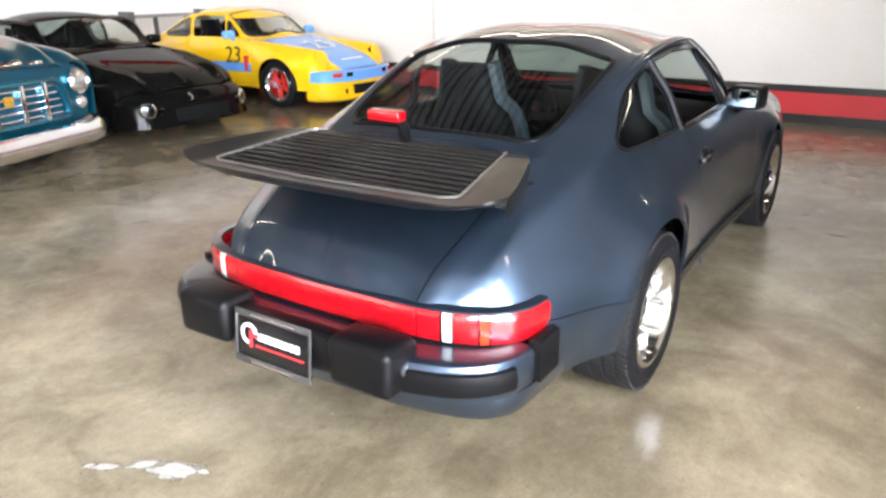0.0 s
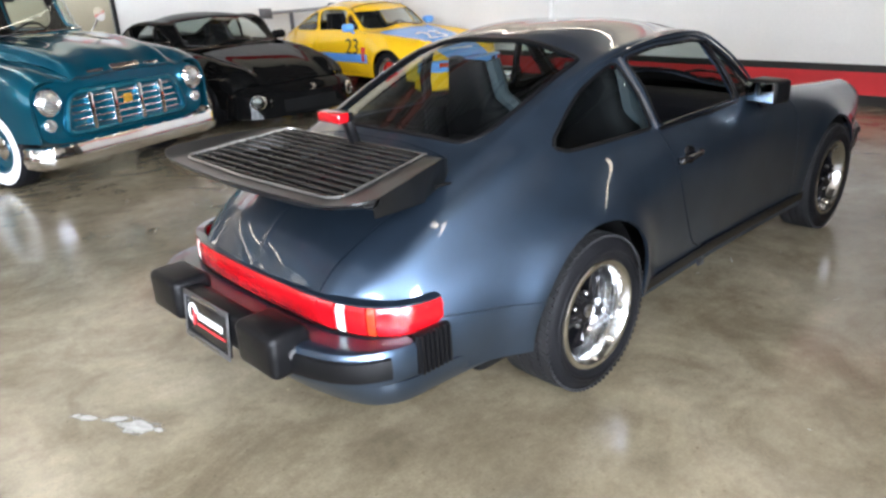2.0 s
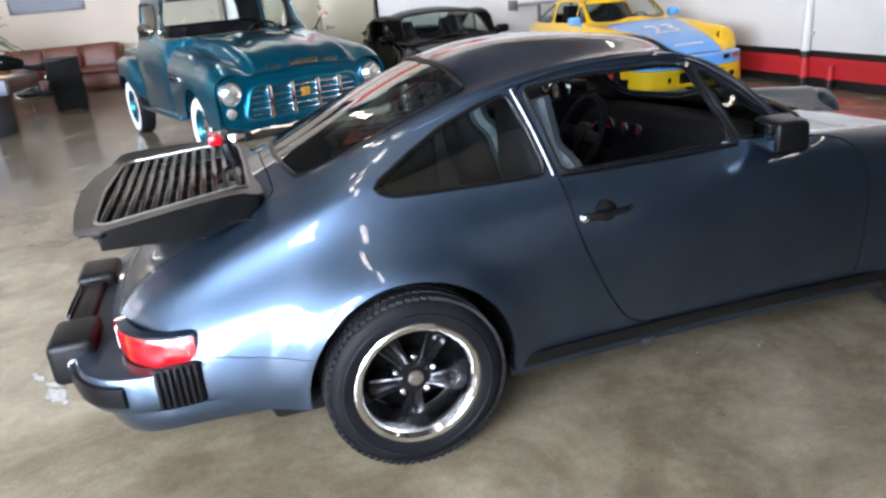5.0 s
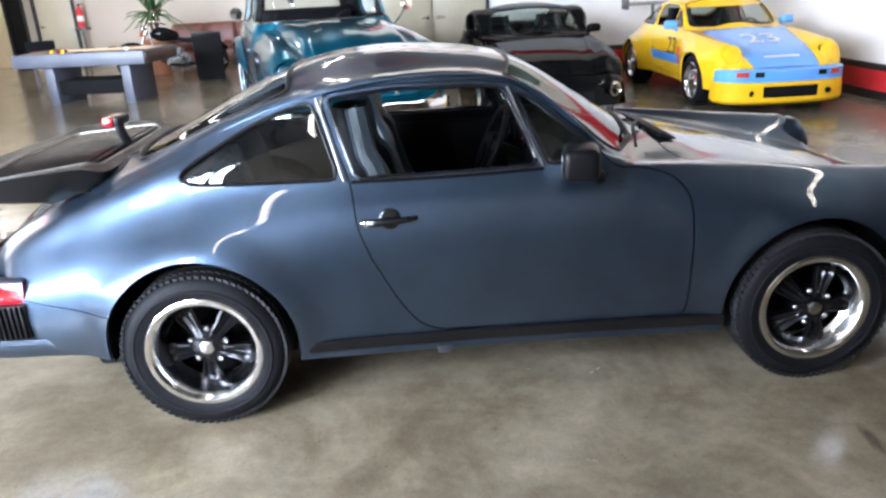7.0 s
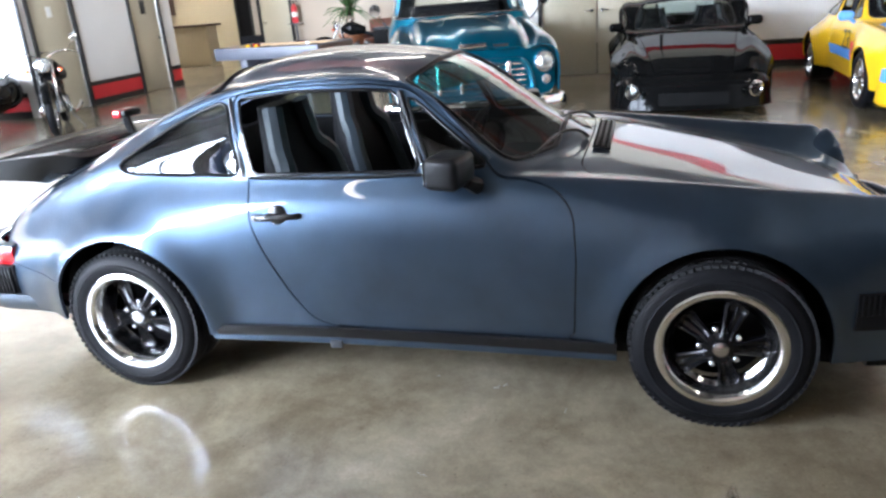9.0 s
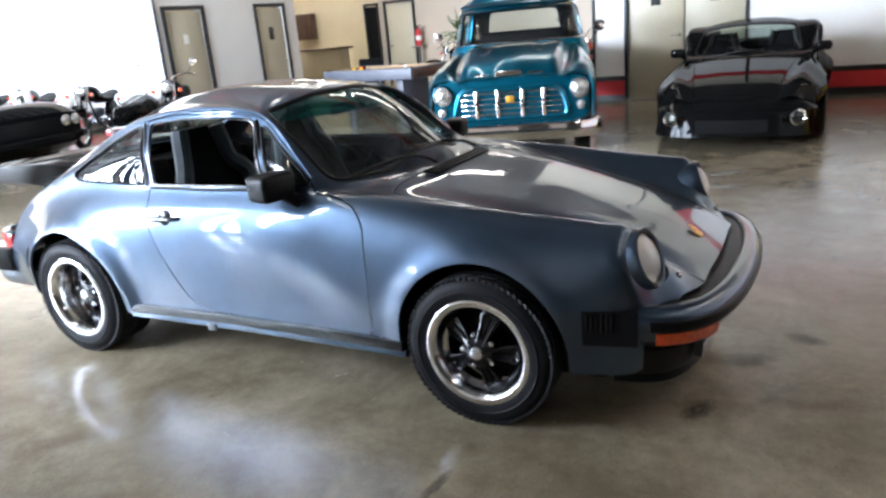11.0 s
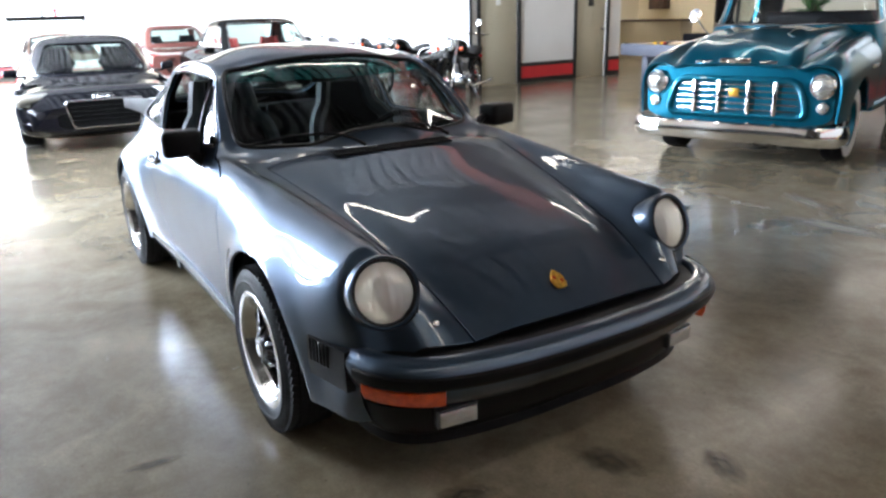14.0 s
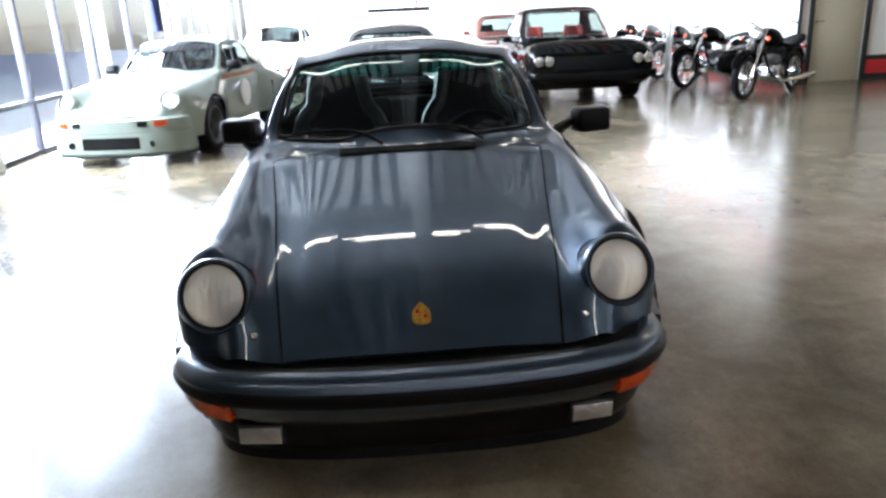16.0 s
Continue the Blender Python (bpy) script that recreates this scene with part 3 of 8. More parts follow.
def leaf_door(name, m, w, label, sign=0, handle=1):
    """A painted door leaf with black frame, closer, lever and sign. Seen side is -y."""
    d = tagged(thing(name, label, "door", m), kind="structure")
    part("door_leaf", box(0, 0.03, 1.06, w - 0.02, 0.045, 2.10, 0.004), DOORKHAKI, d)
    part("door_lever", cat(moved(lathe([(0.028, 0), (0.028, 0.008), (0.022, 0.012), (0, 0.012)], 16), pose(handle * (w / 2 - 0.08), 0.006, 1.0, 90, 0, 0)), tube([(handle * (w / 2 - 0.08), 0.0, 1.0), (handle * (w / 2 - 0.08), -0.045, 1.0), (handle * (w / 2 - 0.19), -0.05, 1.0)], 0.009, 8, 8)), ALLOY, d, "bright metal lever")
    if sign == 1:
        part("door_sign", cat(box(0.0, 0.004, 1.62, 0.12, 0.006, 0.17, 0.002)), PAPER, d, "pale square door sign")
    if sign == 2:
        part("door_vent", cat(box(0.0, 0.003, 1.60, 0.15, 0.01, 0.26, 0.003)), STRIPEBLACK, d, "small dark window")
    return d


def door_frame(name, m, w, label):
    f = tagged(thing(name, label, "door frame", m), kind="structure")
    part("jamb", box(-w / 2 - 0.035, -0.005, 1.075, 0.07, 0.06, 2.15, 0.004), STRIPEBLACK, f)
    part("jamb", box(w / 2 + 0.035, -0.005, 1.075, 0.07, 0.06, 2.15, 0.004), STRIPEBLACK, f)
    part("lintel", box(0, -0.005, 2.185, w + 0.14, 0.06, 0.07, 0.004), STRIPEBLACK, f)
    return f


# the two doors in the west wall face +x: their -y side turned to +x
for (a, b), nm, sg in ((D1, "door_1", 1), (D2, "door_2", 2)):
    leaf_door(nm, pose(XD - 0.02, (a + b) / 2, 0, 0, 0, 90), b - a, "khaki painted metal door with a small sign, shut", sg, -1 if sg == 1 else 1)
    door_frame("trim", pose(XD, (a + b) / 2, 0, 0, 0, 90), b - a, "black painted door frame")
for k, nm in ((-1, "door_3"), (1, "door_4")):
    leaf_door(nm, pose((DD0 + DD1) / 2 + k * 0.445, YB + 0.02, 0), 0.885, "khaki painted leaf of a double door, shut", 2, -k)
solid("trim", cat(box(DD0 - 0.02, YB - 0.005, 1.08, 0.05, 0.05, 2.16, 0.004), box(DD1 + 0.02, YB - 0.005, 2.2, 0.05, 0.05, 4.4, 0.004), box((DD0 + DD1) / 2, YB - 0.005, 2.18, DD1 - DD0, 0.05, 0.06, 0.004)), STRIPEBLACK, "black painted double door frame", "door frame", "structure")
solid("trim", box(-1.29, YB + 0.10, ZC / 2, 0.03, 0.30, ZC, 0.004), STRIPEBLACK, "black corner guard on the wall end", "corner trim", "structure")
solid("trim", box(XD + 0.02, YW - 0.01, ZC / 2, 0.05, 0.05, ZC, 0.004), STRIPEBLACK, "dark corner trim", "corner trim", "structure")
# thin steel post and wall pipe
post = thing("steel_post", "slim white steel post standing on the floor", "post", pose(-10.4, 5.2, 0))
part("shaft", rod(0.055, (0, 0, 0), (0, 0, ZC), 16), WHITEPAINT, post)
part("foot_plate", box(0, 0, 0.006, 0.2, 0.2, 0.012, 0.002), WHITEPAINT, post)
pipe = thing("wall_pipe", "white painted downpipe with its foot painted in the wall stripes", "pipe", pose(XE - 0.07, 4.30, 0))
part("pipe", rod(0.05, (0, 0, 0.405), (0, 0, ZC), 18), WALLWHITE, pipe)
for z0, z1, mt in ((0.0, 0.10, STRIPEBLACK), (0.10, 0.33, STRIPERED), (0.33, 0.405, STRIPEBLACK)):
    part("painted_band", rod(0.052, (0, 0, z0), (0, 0, z1), 18), mt, pipe)
for z in (0.6, 2.2, 3.9):
    part("bracket", box(0.03, 0, z, 0.06, 0.13, 0.03, 0.004), WALLWHITE, pipe)
bolt = thing("pipe_stub", "short pipe stub painted red and black by the wall", "pipe stub", pose(XE - 0.07, 3.90, 0))
part("stub", rod(0.04, (0, 0, 0.10), (0, 0, 0.26), 14), STRIPERED, bolt)
part("stub_foot", rod(0.041, (0, 0, 0), (0, 0, 0.10), 14), STRIPEBLACK, bolt)

# shop windows: posts, rails, panes
for i, (a, b) in enumerate(WIN_X):
    w = tagged(thing("window_%d" % (i + 1), "tall shop window in a dark metal frame", "window", pose((a + b) / 2, YS - 0.1, 0)), kind="structure")
    n, h = b - a, WIN_TOP
    for k in range(4):
        x = -n / 2 + n * k / 3
        part("mullion", box(x, 0, h / 2, 0.07 if k in (0, 3) else 0.05, 0.10, h, 0.006), MULLION, w)
    for z in (0.03, 0.62, 2.5, WIN_TOP - 0.03):
        part("rail", box(0, 0, z, n, 0.08, 0.06, 0.006), MULLION, w)
    for k in range(3):
        x = -n / 2 + n * (k + 0.5) / 3
        pane = part("pane", (np.array([(x - n / 6, 0, 0.03), (x + n / 6, 0, 0.03), (x + n / 6, 0, h - 0.03), (x - n / 6, 0, h - 0.03)]), [[0, 1, 2, 3]]), SHOPGLASS, w)
        pane.visible_shadow = False
for x in [WIN_X[0][0] - 0.45] + [(WIN_X[i][1] + WIN_X[i + 1][0]) / 2 for i in range(len(WIN_X) - 1)] + [-2.7]:
    wall("wall_pier", slab(x - 0.2 if x > -20 else x - 0.5, x + 0.2, YS - 0.2, YS, 0, WIN_TOP), WALLWHITE, "narrow white wall pier between the shop windows")
v = []
for i in range(41):
    t = i / 40
    for z in np.linspace(3.01, 1.35, 12):
        k = 0.30 - 0.16 * (3.0 - z) / 1.65
        v.append((-9.8 + (t - 0.5) * 2 * k, -4.15 + 0.05 * math.sin(t * 34) * (0.4 + (3 - z) / 2), z))
solid("curtain_rail", rod(0.02, (-10.6, -4.15, 3.02), (-9.0, -4.15, 3.02)), MULLION, "thin dark curtain rail fixed over the window", "curtain rail", "structure")
solid("curtain", shell(grid_mesh(np.array(v).reshape(41, 12, 3)), 0.012), NAVYCLOTH, "gathered navy cloth curtain hanging by the window", "curtain")
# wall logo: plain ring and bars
logo = thing("wall_logo", "small grey and red painted emblem on the white wall", "wall sign", pose(XF + 0.006, 0.5, 1.75, 90, 0, 90))
part("ring", lathe([(0.10, 0), (0.15, 0), (0.15, 0.01), (0.10, 0.01)], 32, 0.8), STEEL, logo)
part("bar", cat(box(0.22, 0, 0.005, 0.06, 0.26, 0.01), box(0.22, 0.10, 0.005, 0.16, 0.05, 0.01)), STRIPERED, logo)

# ==== the rear-engined coupe ====
CENTRE = [(1.86, 0.035, 0, 0.519), (1.80, 0.02, 0, 0.563), (1.70, 0, 0, 0.627), (1.60, 0, 0, 0.667), (1.40, 0, 0, 0.725), (1.136, 0, 0, 0.787), (0.85, 0, 0, 0.846), (0.70, 0.03, 0, 0.871), (0.45, 0.17, 0, 0.903), (0.25, 0.11, 0, 1.07), (0.05, 0.06, 0, 1.215), (-0.15, 0, 0, 1.264), (-0.4, 0, 0, 1.280), (-0.65, 0, 0, 1.262), (-0.80, 0, 0, 1.225), (-1.0, 0, 0, 1.15), (-1.25, 0, 0, 1.03), (-1.45, 0, 0, 0.94), (-1.65, 0, 0, 0.862), (-1.85, 0, 0, 0.765), (-2.0, 0, 0, 0.645), (-2.05, 0, 0, 0.565)]
RAIL = [(1.86, 0.022, 0.405, 0.509), (1.80, 0.01, 0.412, 0.553), (1.70, 0, 0.425, 0.611), (1.60, 0, 0.437, 0.651), (1.40, 0, 0.465, 0.708), (1.136, 0, 0.50, 0.769), (0.85, 0, 0.545, 0.823), (0.70, 0, 0.575, 0.846), (0.45, -0.02, 0.62, 0.885), (0.25, 0, 0.60, 1.03), (0.05, 0, 0.53, 1.17), (-0.15, 0, 0.535, 1.215), (-0.4, 0, 0.54, 1.212), (-0.65, 0, 0.537, 1.183), (-0.80, 0, 0.532, 1.148), (-1.0, 0, 0.524, 1.077), (-1.25, 0, 0.515, 0.972), (-1.45, 0, 0.50, 0.888), (-1.65, 0, 0.475, 0.808), (-1.85, 0, 0.445, 0.71), (-2.0, 0, 0.415, 0.60), (-2.05, 0.01, 0.40, 0.545)]
BELT = [(1.86, -0.075, 0.60, 0.455), (1.80, -0.050, 0.597, 0.565), (1.70, -0.024, 0.586, 0.754), (1.62, -0.006, 0.585, 0.774), (1.50, 0, 0.586, 0.783), (1.40, 0, 0.59, 0.791), (1.136, 0, 0.60, 0.815), (0.85, 0, 0.62, 0.842), (0.70, 0, 0.64, 0.855), (0.45, -0.03, 0.668, 0.87), (0.25, -0.03, 0.68, 0.872), (0.05, 0, 0.685, 0.87), (-0.4, 0, 0.69, 0.866), (-0.8, 0, 0.683, 0.866), (-1.0, 0, 0.672, 0.866), (-1.25, 0, 0.66, 0.832), (-1.45, 0, 0.65, 0.772), (-1.65, 0, 0.625, 0.695), (-1.85, 0, 0.59, 0.612), (-2.0, 0.055, 0.54, 0.545), (-2.05, 0.075, 0.51, 0.52)]
UPPER = [(1.86, -0.10, 0.66, 0.43), (1.80, -0.07, 0.672, 0.52), (1.70, -0.022, 0.697, 0.660), (1.60, 0, 0.704, 0.696), (1.40, 0, 0.72, 0.70), (1.136, 0, 0.74, 0.73), (0.85, 0, 0.74, 0.755), (0.45, 0, 0.735, 0.785), (0, 0, 0.738, 0.79), (-0.4, 0, 0.742, 0.785), (-0.8, 0, 0.752, 0.765), (-1.136, 0, 0.765, 0.725), (-1.45, 0, 0.735, 0.655), (-1.65, 0, 0.70, 0.59), (-1.85, 0.015, 0.655, 0.53), (-2.0, 0.07, 0.605, 0.495), (-2.05, 0.09, 0.575, 0.485)]
SIDE = [(1.86, -0.12, 0.68, 0.40), (1.80, -0.09, 0.69, 0.44), (1.70, -0.03, 0.71, 0.50), (1.60, 0, 0.735, 0.545), (1.40, 0, 0.765, 0.59), (1.136, 0, 0.785, 0.62), (0.85, 0, 0.775, 0.63), (0.45, 0, 0.762, 0.62), (0, 0, 0.765, 0.61), (-0.4, 0, 0.77, 0.605), (-0.8, 0, 0.795, 0.61), (-1.136, 0, 0.825, 0.60), (-1.4, 0, 0.80, 0.54), (-1.65, 0, 0.735, 0.485), (-1.85, 0.02, 0.685, 0.455), (-2.0, 0.08, 0.63, 0.44), (-2.05, 0.11, 0.60, 0.44)]
LOWER = [(1.86, -0.13, 0.68, 0.35), (1.70, -0.03, 0.71, 0.38), (1.40, 0, 0.77, 0.44), (1.136, 0, 0.785, 0.46), (0.85, 0, 0.775, 0.44), (0.45, 0, 0.757, 0.42), (-0.4, 0, 0.762, 0.42), (-0.8, 0, 0.79, 0.43), (-1.136, 0, 0.825, 0.45), (-1.4, 0, 0.80, 0.40), (-1.65, 0, 0.73, 0.365), (-1.85, 0.02, 0.68, 0.35), (-2.05, 0.11, 0.60, 0.35)]
SILL = [(1.86, -0.14, 0.65, 0.26), (1.70, -0.03, 0.69, 0.25), (1.40, 0, 0.745, 0.25), (1.136, 0, 0.765, 0.25), (0.85, 0, 0.755, 0.245), (-0.4, 0, 0.745, 0.245), (-0.8, 0, 0.765, 0.25), (-1.136, 0, 0.80, 0.27), (-1.4, 0, 0.785, 0.285), (-1.65, 0, 0.715, 0.29), (-1.85, 0.02, 0.66, 0.29), (-2.05, 0.11, 0.58, 0.29)]


def line_at(line, p):
    a = np.array(line, float)[::-1]
    v = spline(a[:, 0], a[:, 1:], p)
    v[:, 0] += p
    return v


def bumped(p, knots):
    k = np.array(sorted(knots))
    return np.interp(p, k[:, 0], k[:, 1])


def body_side(nu=170, per=12, wide=None, slant=False):
    """The outer skin of the coupe's right half (y below zero), as a grid mesh. wide: widening of the arches."""
    p = np.linspace(1.86, -2.05, nu)[::-1]
    c, r, b, u, s, l, q = (line_at(k, p) for k in (CENTRE, RAIL, BELT, UPPER, SIDE, LOWER, SILL))
    if slant:
        drop = bumped(p, [(2, 0.10), (1.7, 0.11), (1.5, 0.06), (1.1, 0.015), (0.6, 0), (-3, 0)])
        for k in (b, u):
            k[:, 2] -= drop
        b[:, 2] = np.maximum(b[:, 2], r[:, 2] + 0.0)
    k7 = r + (c - r) * np.array([0.45, 0, 0.74])
    k7[:, 1] = r[:, 1] * 0.56
    k5 = r + (b - r) * 0.5
    out = bumped(p, [(2, 0.02), (1.7, 0.032), (1.55, 0.014), (1.4, -0.004), (1.1, -0.014), (0.7, -0.004), (0.45, 0.0), (0.05, 0.012), (-0.9, 0.016), (-1.25, 0.022), (-1.65, 0.018), (-2.05, 0.006)])
    k5[:, 1] += out
    k5[:, 2] += out * bumped(p, [(2, 1), (0.5, 1), (0.2, 0.2), (-0.9, 0.2), (-1.3, 1), (-3, 1)])
    tight = bumped(p, [(2, 0.5), (1.5, 0.5), (0.6, 0.4), (0.4, 0.12), (-0.9, 0.12), (-1.4, 0.4), (-3, 0.5)])[:, None]
    k5b, k7b = r + (k5 - r) * tight, r + (k7 - r) * tight
    if wide is not None:
        w = bumped(p, wide)[:, None]
        for k, f in ((b, 0.25), (u, 0.7), (s, 1.0), (l, 1.0), (q, 1.0)):
            k[:, 1:2] += w * f
    net = np.stack([q, l, s, u, b, k5, k5b, r, k7b, k7, c], 1)
    net[:, -1, 1] = 0
    grid = []
    d = np.linalg.norm(np.diff(net, axis=1), axis=2)
    seg = d.mean(0)
    for row in net:
        t = np.concatenate([[0], np.cumsum(np.maximum(np.linalg.norm(np.diff(row, axis=0), axis=1), 0.004))])
        # mirror beyond the centre line, so that the crown is smooth there
        back = row[-2] * (1, -1, 1)
        tt = np.append(t, t[-1] + (t[-1] - t[-2]))
        pts = np.vstack([row, back])
        qs = np.concatenate([np.linspace(t[i], t[i + 1], n, endpoint=False) for i, n in enumerate(steps(seg, per))] + [[t[-1]]])
        grid.append(spline(tt, pts, qs))
    g = np.array(grid)
    for _ in range(3):
        g[1:-1, 1:-1] = 0.5 * g[1:-1, 1:-1] + 0.25 * (g[:-2, 1:-1] + g[2:, 1:-1])
    # rolled flares round the wheel openings
    for cx, cz, r, a, w in ((1.136, 0.312, 0.345, 0.013, 0.055), (-1.136, 0.316, 0.344, 0.024, 0.075)):
        d = np.hypot(g[:, :, 0] - cx, g[:, :, 2] - cz) - r
        g[:, :, 1] += a * np.exp(-((d / w) ** 2)) * (g[:, :, 1] > 0.5) * np.clip((0.86 - g[:, :, 2]) / 0.15, 0, 1)
    g[:, -1, 1] = 0
    g[:, :, 1] *= -1
    m = grid_mesh(g)
    n = normals(m)
    if (n[:, 1] < 0).sum() < (n[:, 1] > 0).sum():
        m = (m[0], [list(reversed(f)) for f in m[1]])
    return m


def steps(seg, per):
    return [max(1, int(round(per * s / 0.2))) for s in seg]


def only(field, cond):
    """A field that counts where cond(V) holds, and is outside elsewhere."""
    def f(v):
        return np.where(cond(v), field(v), 1.0)
    return f


def wheel_field(cx, cz, r):
    def f(v):
        d = np.hypot(v[:, 0] - cx, np.maximum(v[:, 2] - cz, 0)) - r
        return np.where(v[:, 1] < -0.5, np.where(v[:, 2] < cz, np.abs(v[:, 0] - cx) - r, d), 1.0)
    return f


QUARTER = [(-0.60, 0.882), (-0.685, 1.145), (-0.78, 1.118), (-0.92, 1.065), (-1.06, 0.99), (-1.165, 0.93), (-1.175, 0.905), (-1.12, 0.885)]
DOORGLASS = [(-0.545, 0.882), (-0.63, 1.150), (-0.40, 1.172), (-0.12, 1.168), (0.005, 1.155), (0.115, 0.890)]
VENTGLASS = [(0.150, 0.892), (0.040, 1.150), (0.09, 1.118), (0.30, 0.955), (0.355, 0.900)]
DOOR = [(-0.56, 0.855), (-0.545, 0.72), (-0.50, 0.60), (-0.42, 0.44), (-0.35, 0.335), (-0.27, 0.30), (0.60, 0.285), (0.655, 0.30), (0.665, 0.60), (0.655, 0.76), (0.60, 0.83), (0.50, 0.862), (0.385, 0.865), (0.31, 0.97), (0.06, 1.163), (-0.10, 1.187), (-0.40, 1.190), (-0.66, 1.165)]
SCREEN = [(0.565, 0.0), (0.555, -0.3), (0.43, -0.56), (0.395, -0.578), (0.20, -0.548), (0.035, -0.495), (0.025, -0.45), (0.065, -0.25), (0.075, 0.0)]
REARGLASS = [(-0.80, 0.0), (-0.795, -0.30), (-0.785, -0.44), (-0.80, -0.465), (-1.05, -0.462), (-1.30, -0.445), (-1.385, -0.40), (-1.42, -0.2), (-1.425, 0.0)]
HOOD = [(1.98, 0.0), (1.98, -0.372), (1.60, -0.428), (1.136, -0.487), (0.80, -0.54), (0.69, -0.555), (0.66, -0.45), (0.67, -0.24), (0.675, 0.0)]
LID = [(-1.475, 0.0), (-1.465, -0.38), (-1.48, -0.425), (-1.65, -0.43), (-1.85, -0.405), (-2.02, -0.37), (-2.08, -0.35), (-2.08, 0.0)]


def half_poly(pts):
    """A polygon on the centre line, with its mirror half, so that the middle stays open."""
    return pts + [(x, -y) for x, y in pts[::-1] if abs(y) > 1e-6]


def coupe_panels(skin, lamps=True):
    """Splits the right half of the skin into panels: name -> mesh (right half)."""
    out = {}
    gap = 0.0028
    rest = skin
    for cx, cz, r in ((1.136, 0.312, 0.345), (-1.136, 0.316, 0.344)):
        _, rest = cut(rest, wheel_field(cx, cz, r))
    # lamps in the front wings
    c, n = np.array([1.735, -0.585, 0.66]), np.array([0.93, -0.10, 0.35])
    n /= np.linalg.norm(n)

    def lamp(v):
        w = v - c
        along = w @ n
        return np.where((np.abs(along) < 0.25) & (v[:, 0] > 1.4), np.linalg.norm(w - along[:, None] * n, axis=1) - 0.108, 1.0)
    if lamps:
        _, rest = cut(rest, lamp)
    for nm, poly, r in (("quarter_glass", QUARTER, 0.035), ("door_glass", DOORGLASS, 0.018), ("vent_glass", VENTGLASS, 0.015)):
        out[nm], rest = cut(rest, only(poly_field(poly, [0, 2], r), lambda v: (v[:, 2] > 0.8) & (v[:, 1] < -0.4)))
    for nm, poly in (("windscreen", SCREEN), ("rear_window", REARGLASS)):
        out[nm], rest = cut(rest, only(poly_field(half_poly(poly), [0, 1], 0.05), lambda v: v[:, 2] > 0.84))
    for nm, poly, cond in (("bonnet", HOOD, lambda v: v[:, 0] > 0.45), ("engine_lid", LID, lambda v: v[:, 0] < -1.2)):
        f = only(poly_field(half_poly(poly), [0, 1], 0.03), cond)
        out[nm] = cut(rest, lambda v: f(v) + gap)[0]
        rest = cut(rest, lambda v: f(v) - gap)[1]
    f = only(poly_field(DOOR, [0, 2], 0.04), lambda v: (v[:, 1] < -0.30) & (v[:, 0] < 0.9) & (v[:, 0] > -0.9))
    out["door"] = cut(rest, lambda v: f(v) + gap)[0]
    rest = cut(rest, lambda v: f(v) - gap)[1]
    out["front_wing"], rest = cut(rest, lambda v: 0.664 - v[:, 0])
    out["body"] = rest
    return out


def tyre_mesh(r, w, rim, seg=72, tread=True):
    """A tyre lying on its axis z: outer radius r, width w, rim radius."""
    h = w / 2
    prof = [(rim, -h * 0.86), (rim + 0.012, -h * 0.93), (rim + (r - rim) * 0.45, -h * 1.0), (r - 0.028, -h * 0.95), (r - 0.008, -h * 0.82), (r - 0.001, -h * 0.66)]
    for a in (-0.42, 0.0, 0.42):
        prof += [(r, h * (a - 0.10)), (r - 0.007, h * (a - 0.06)), (r - 0.007, h * (a + 0.06)), (r, h * (a + 0.10))]
    prof += [(r - 0.001, h * 0.66), (r - 0.008, h * 0.82), (r - 0.028, h * 0.95), (rim + (r - rim) * 0.45, h), (rim + 0.012, h * 0.93), (rim, h * 0.86)]
    v, f = lathe(prof, seg * 2)
    if tread:
        n = len(prof)
        for s in range(seg * 2):
            for i in range(6, n - 6):
                if (s + 2 * abs(i - n // 2)) % 6 < 2:
                    v[s * n + i][:2] *= 1 - 0.008 / r
    return v, f


def tread_blocks(r, w, n=72):
    """Slanted blocks round a tyre that lies on its axis z: five rows, the outer ones on the shoulders."""
    ms = []
    for row, (z, dz, da, slant) in enumerate(((-0.365, 0.15, 0.0, 24), (-0.19, 0.15, 0.5, 24), (0.0, 0.15, 0.0, 0), (0.19, 0.15, 0.5, -24), (0.365, 0.15, 0.0, -24))):
        for k in range(n):
            a = 360 * (k + da) / n
            wide = 2 * math.pi * r / n * (0.80 if row != 2 else 0.92)
            ms.append(moved(box(0, 0, 0, 0.010, wide, w * dz), pose(0, 0, 0, 0, 0, a) @ pose(r - (0.0095 if row in (0, 4) else 0.0072), 0, w * z) @ pose(0, 0, 0, slant, 0, 0)))
    return cat(*ms)


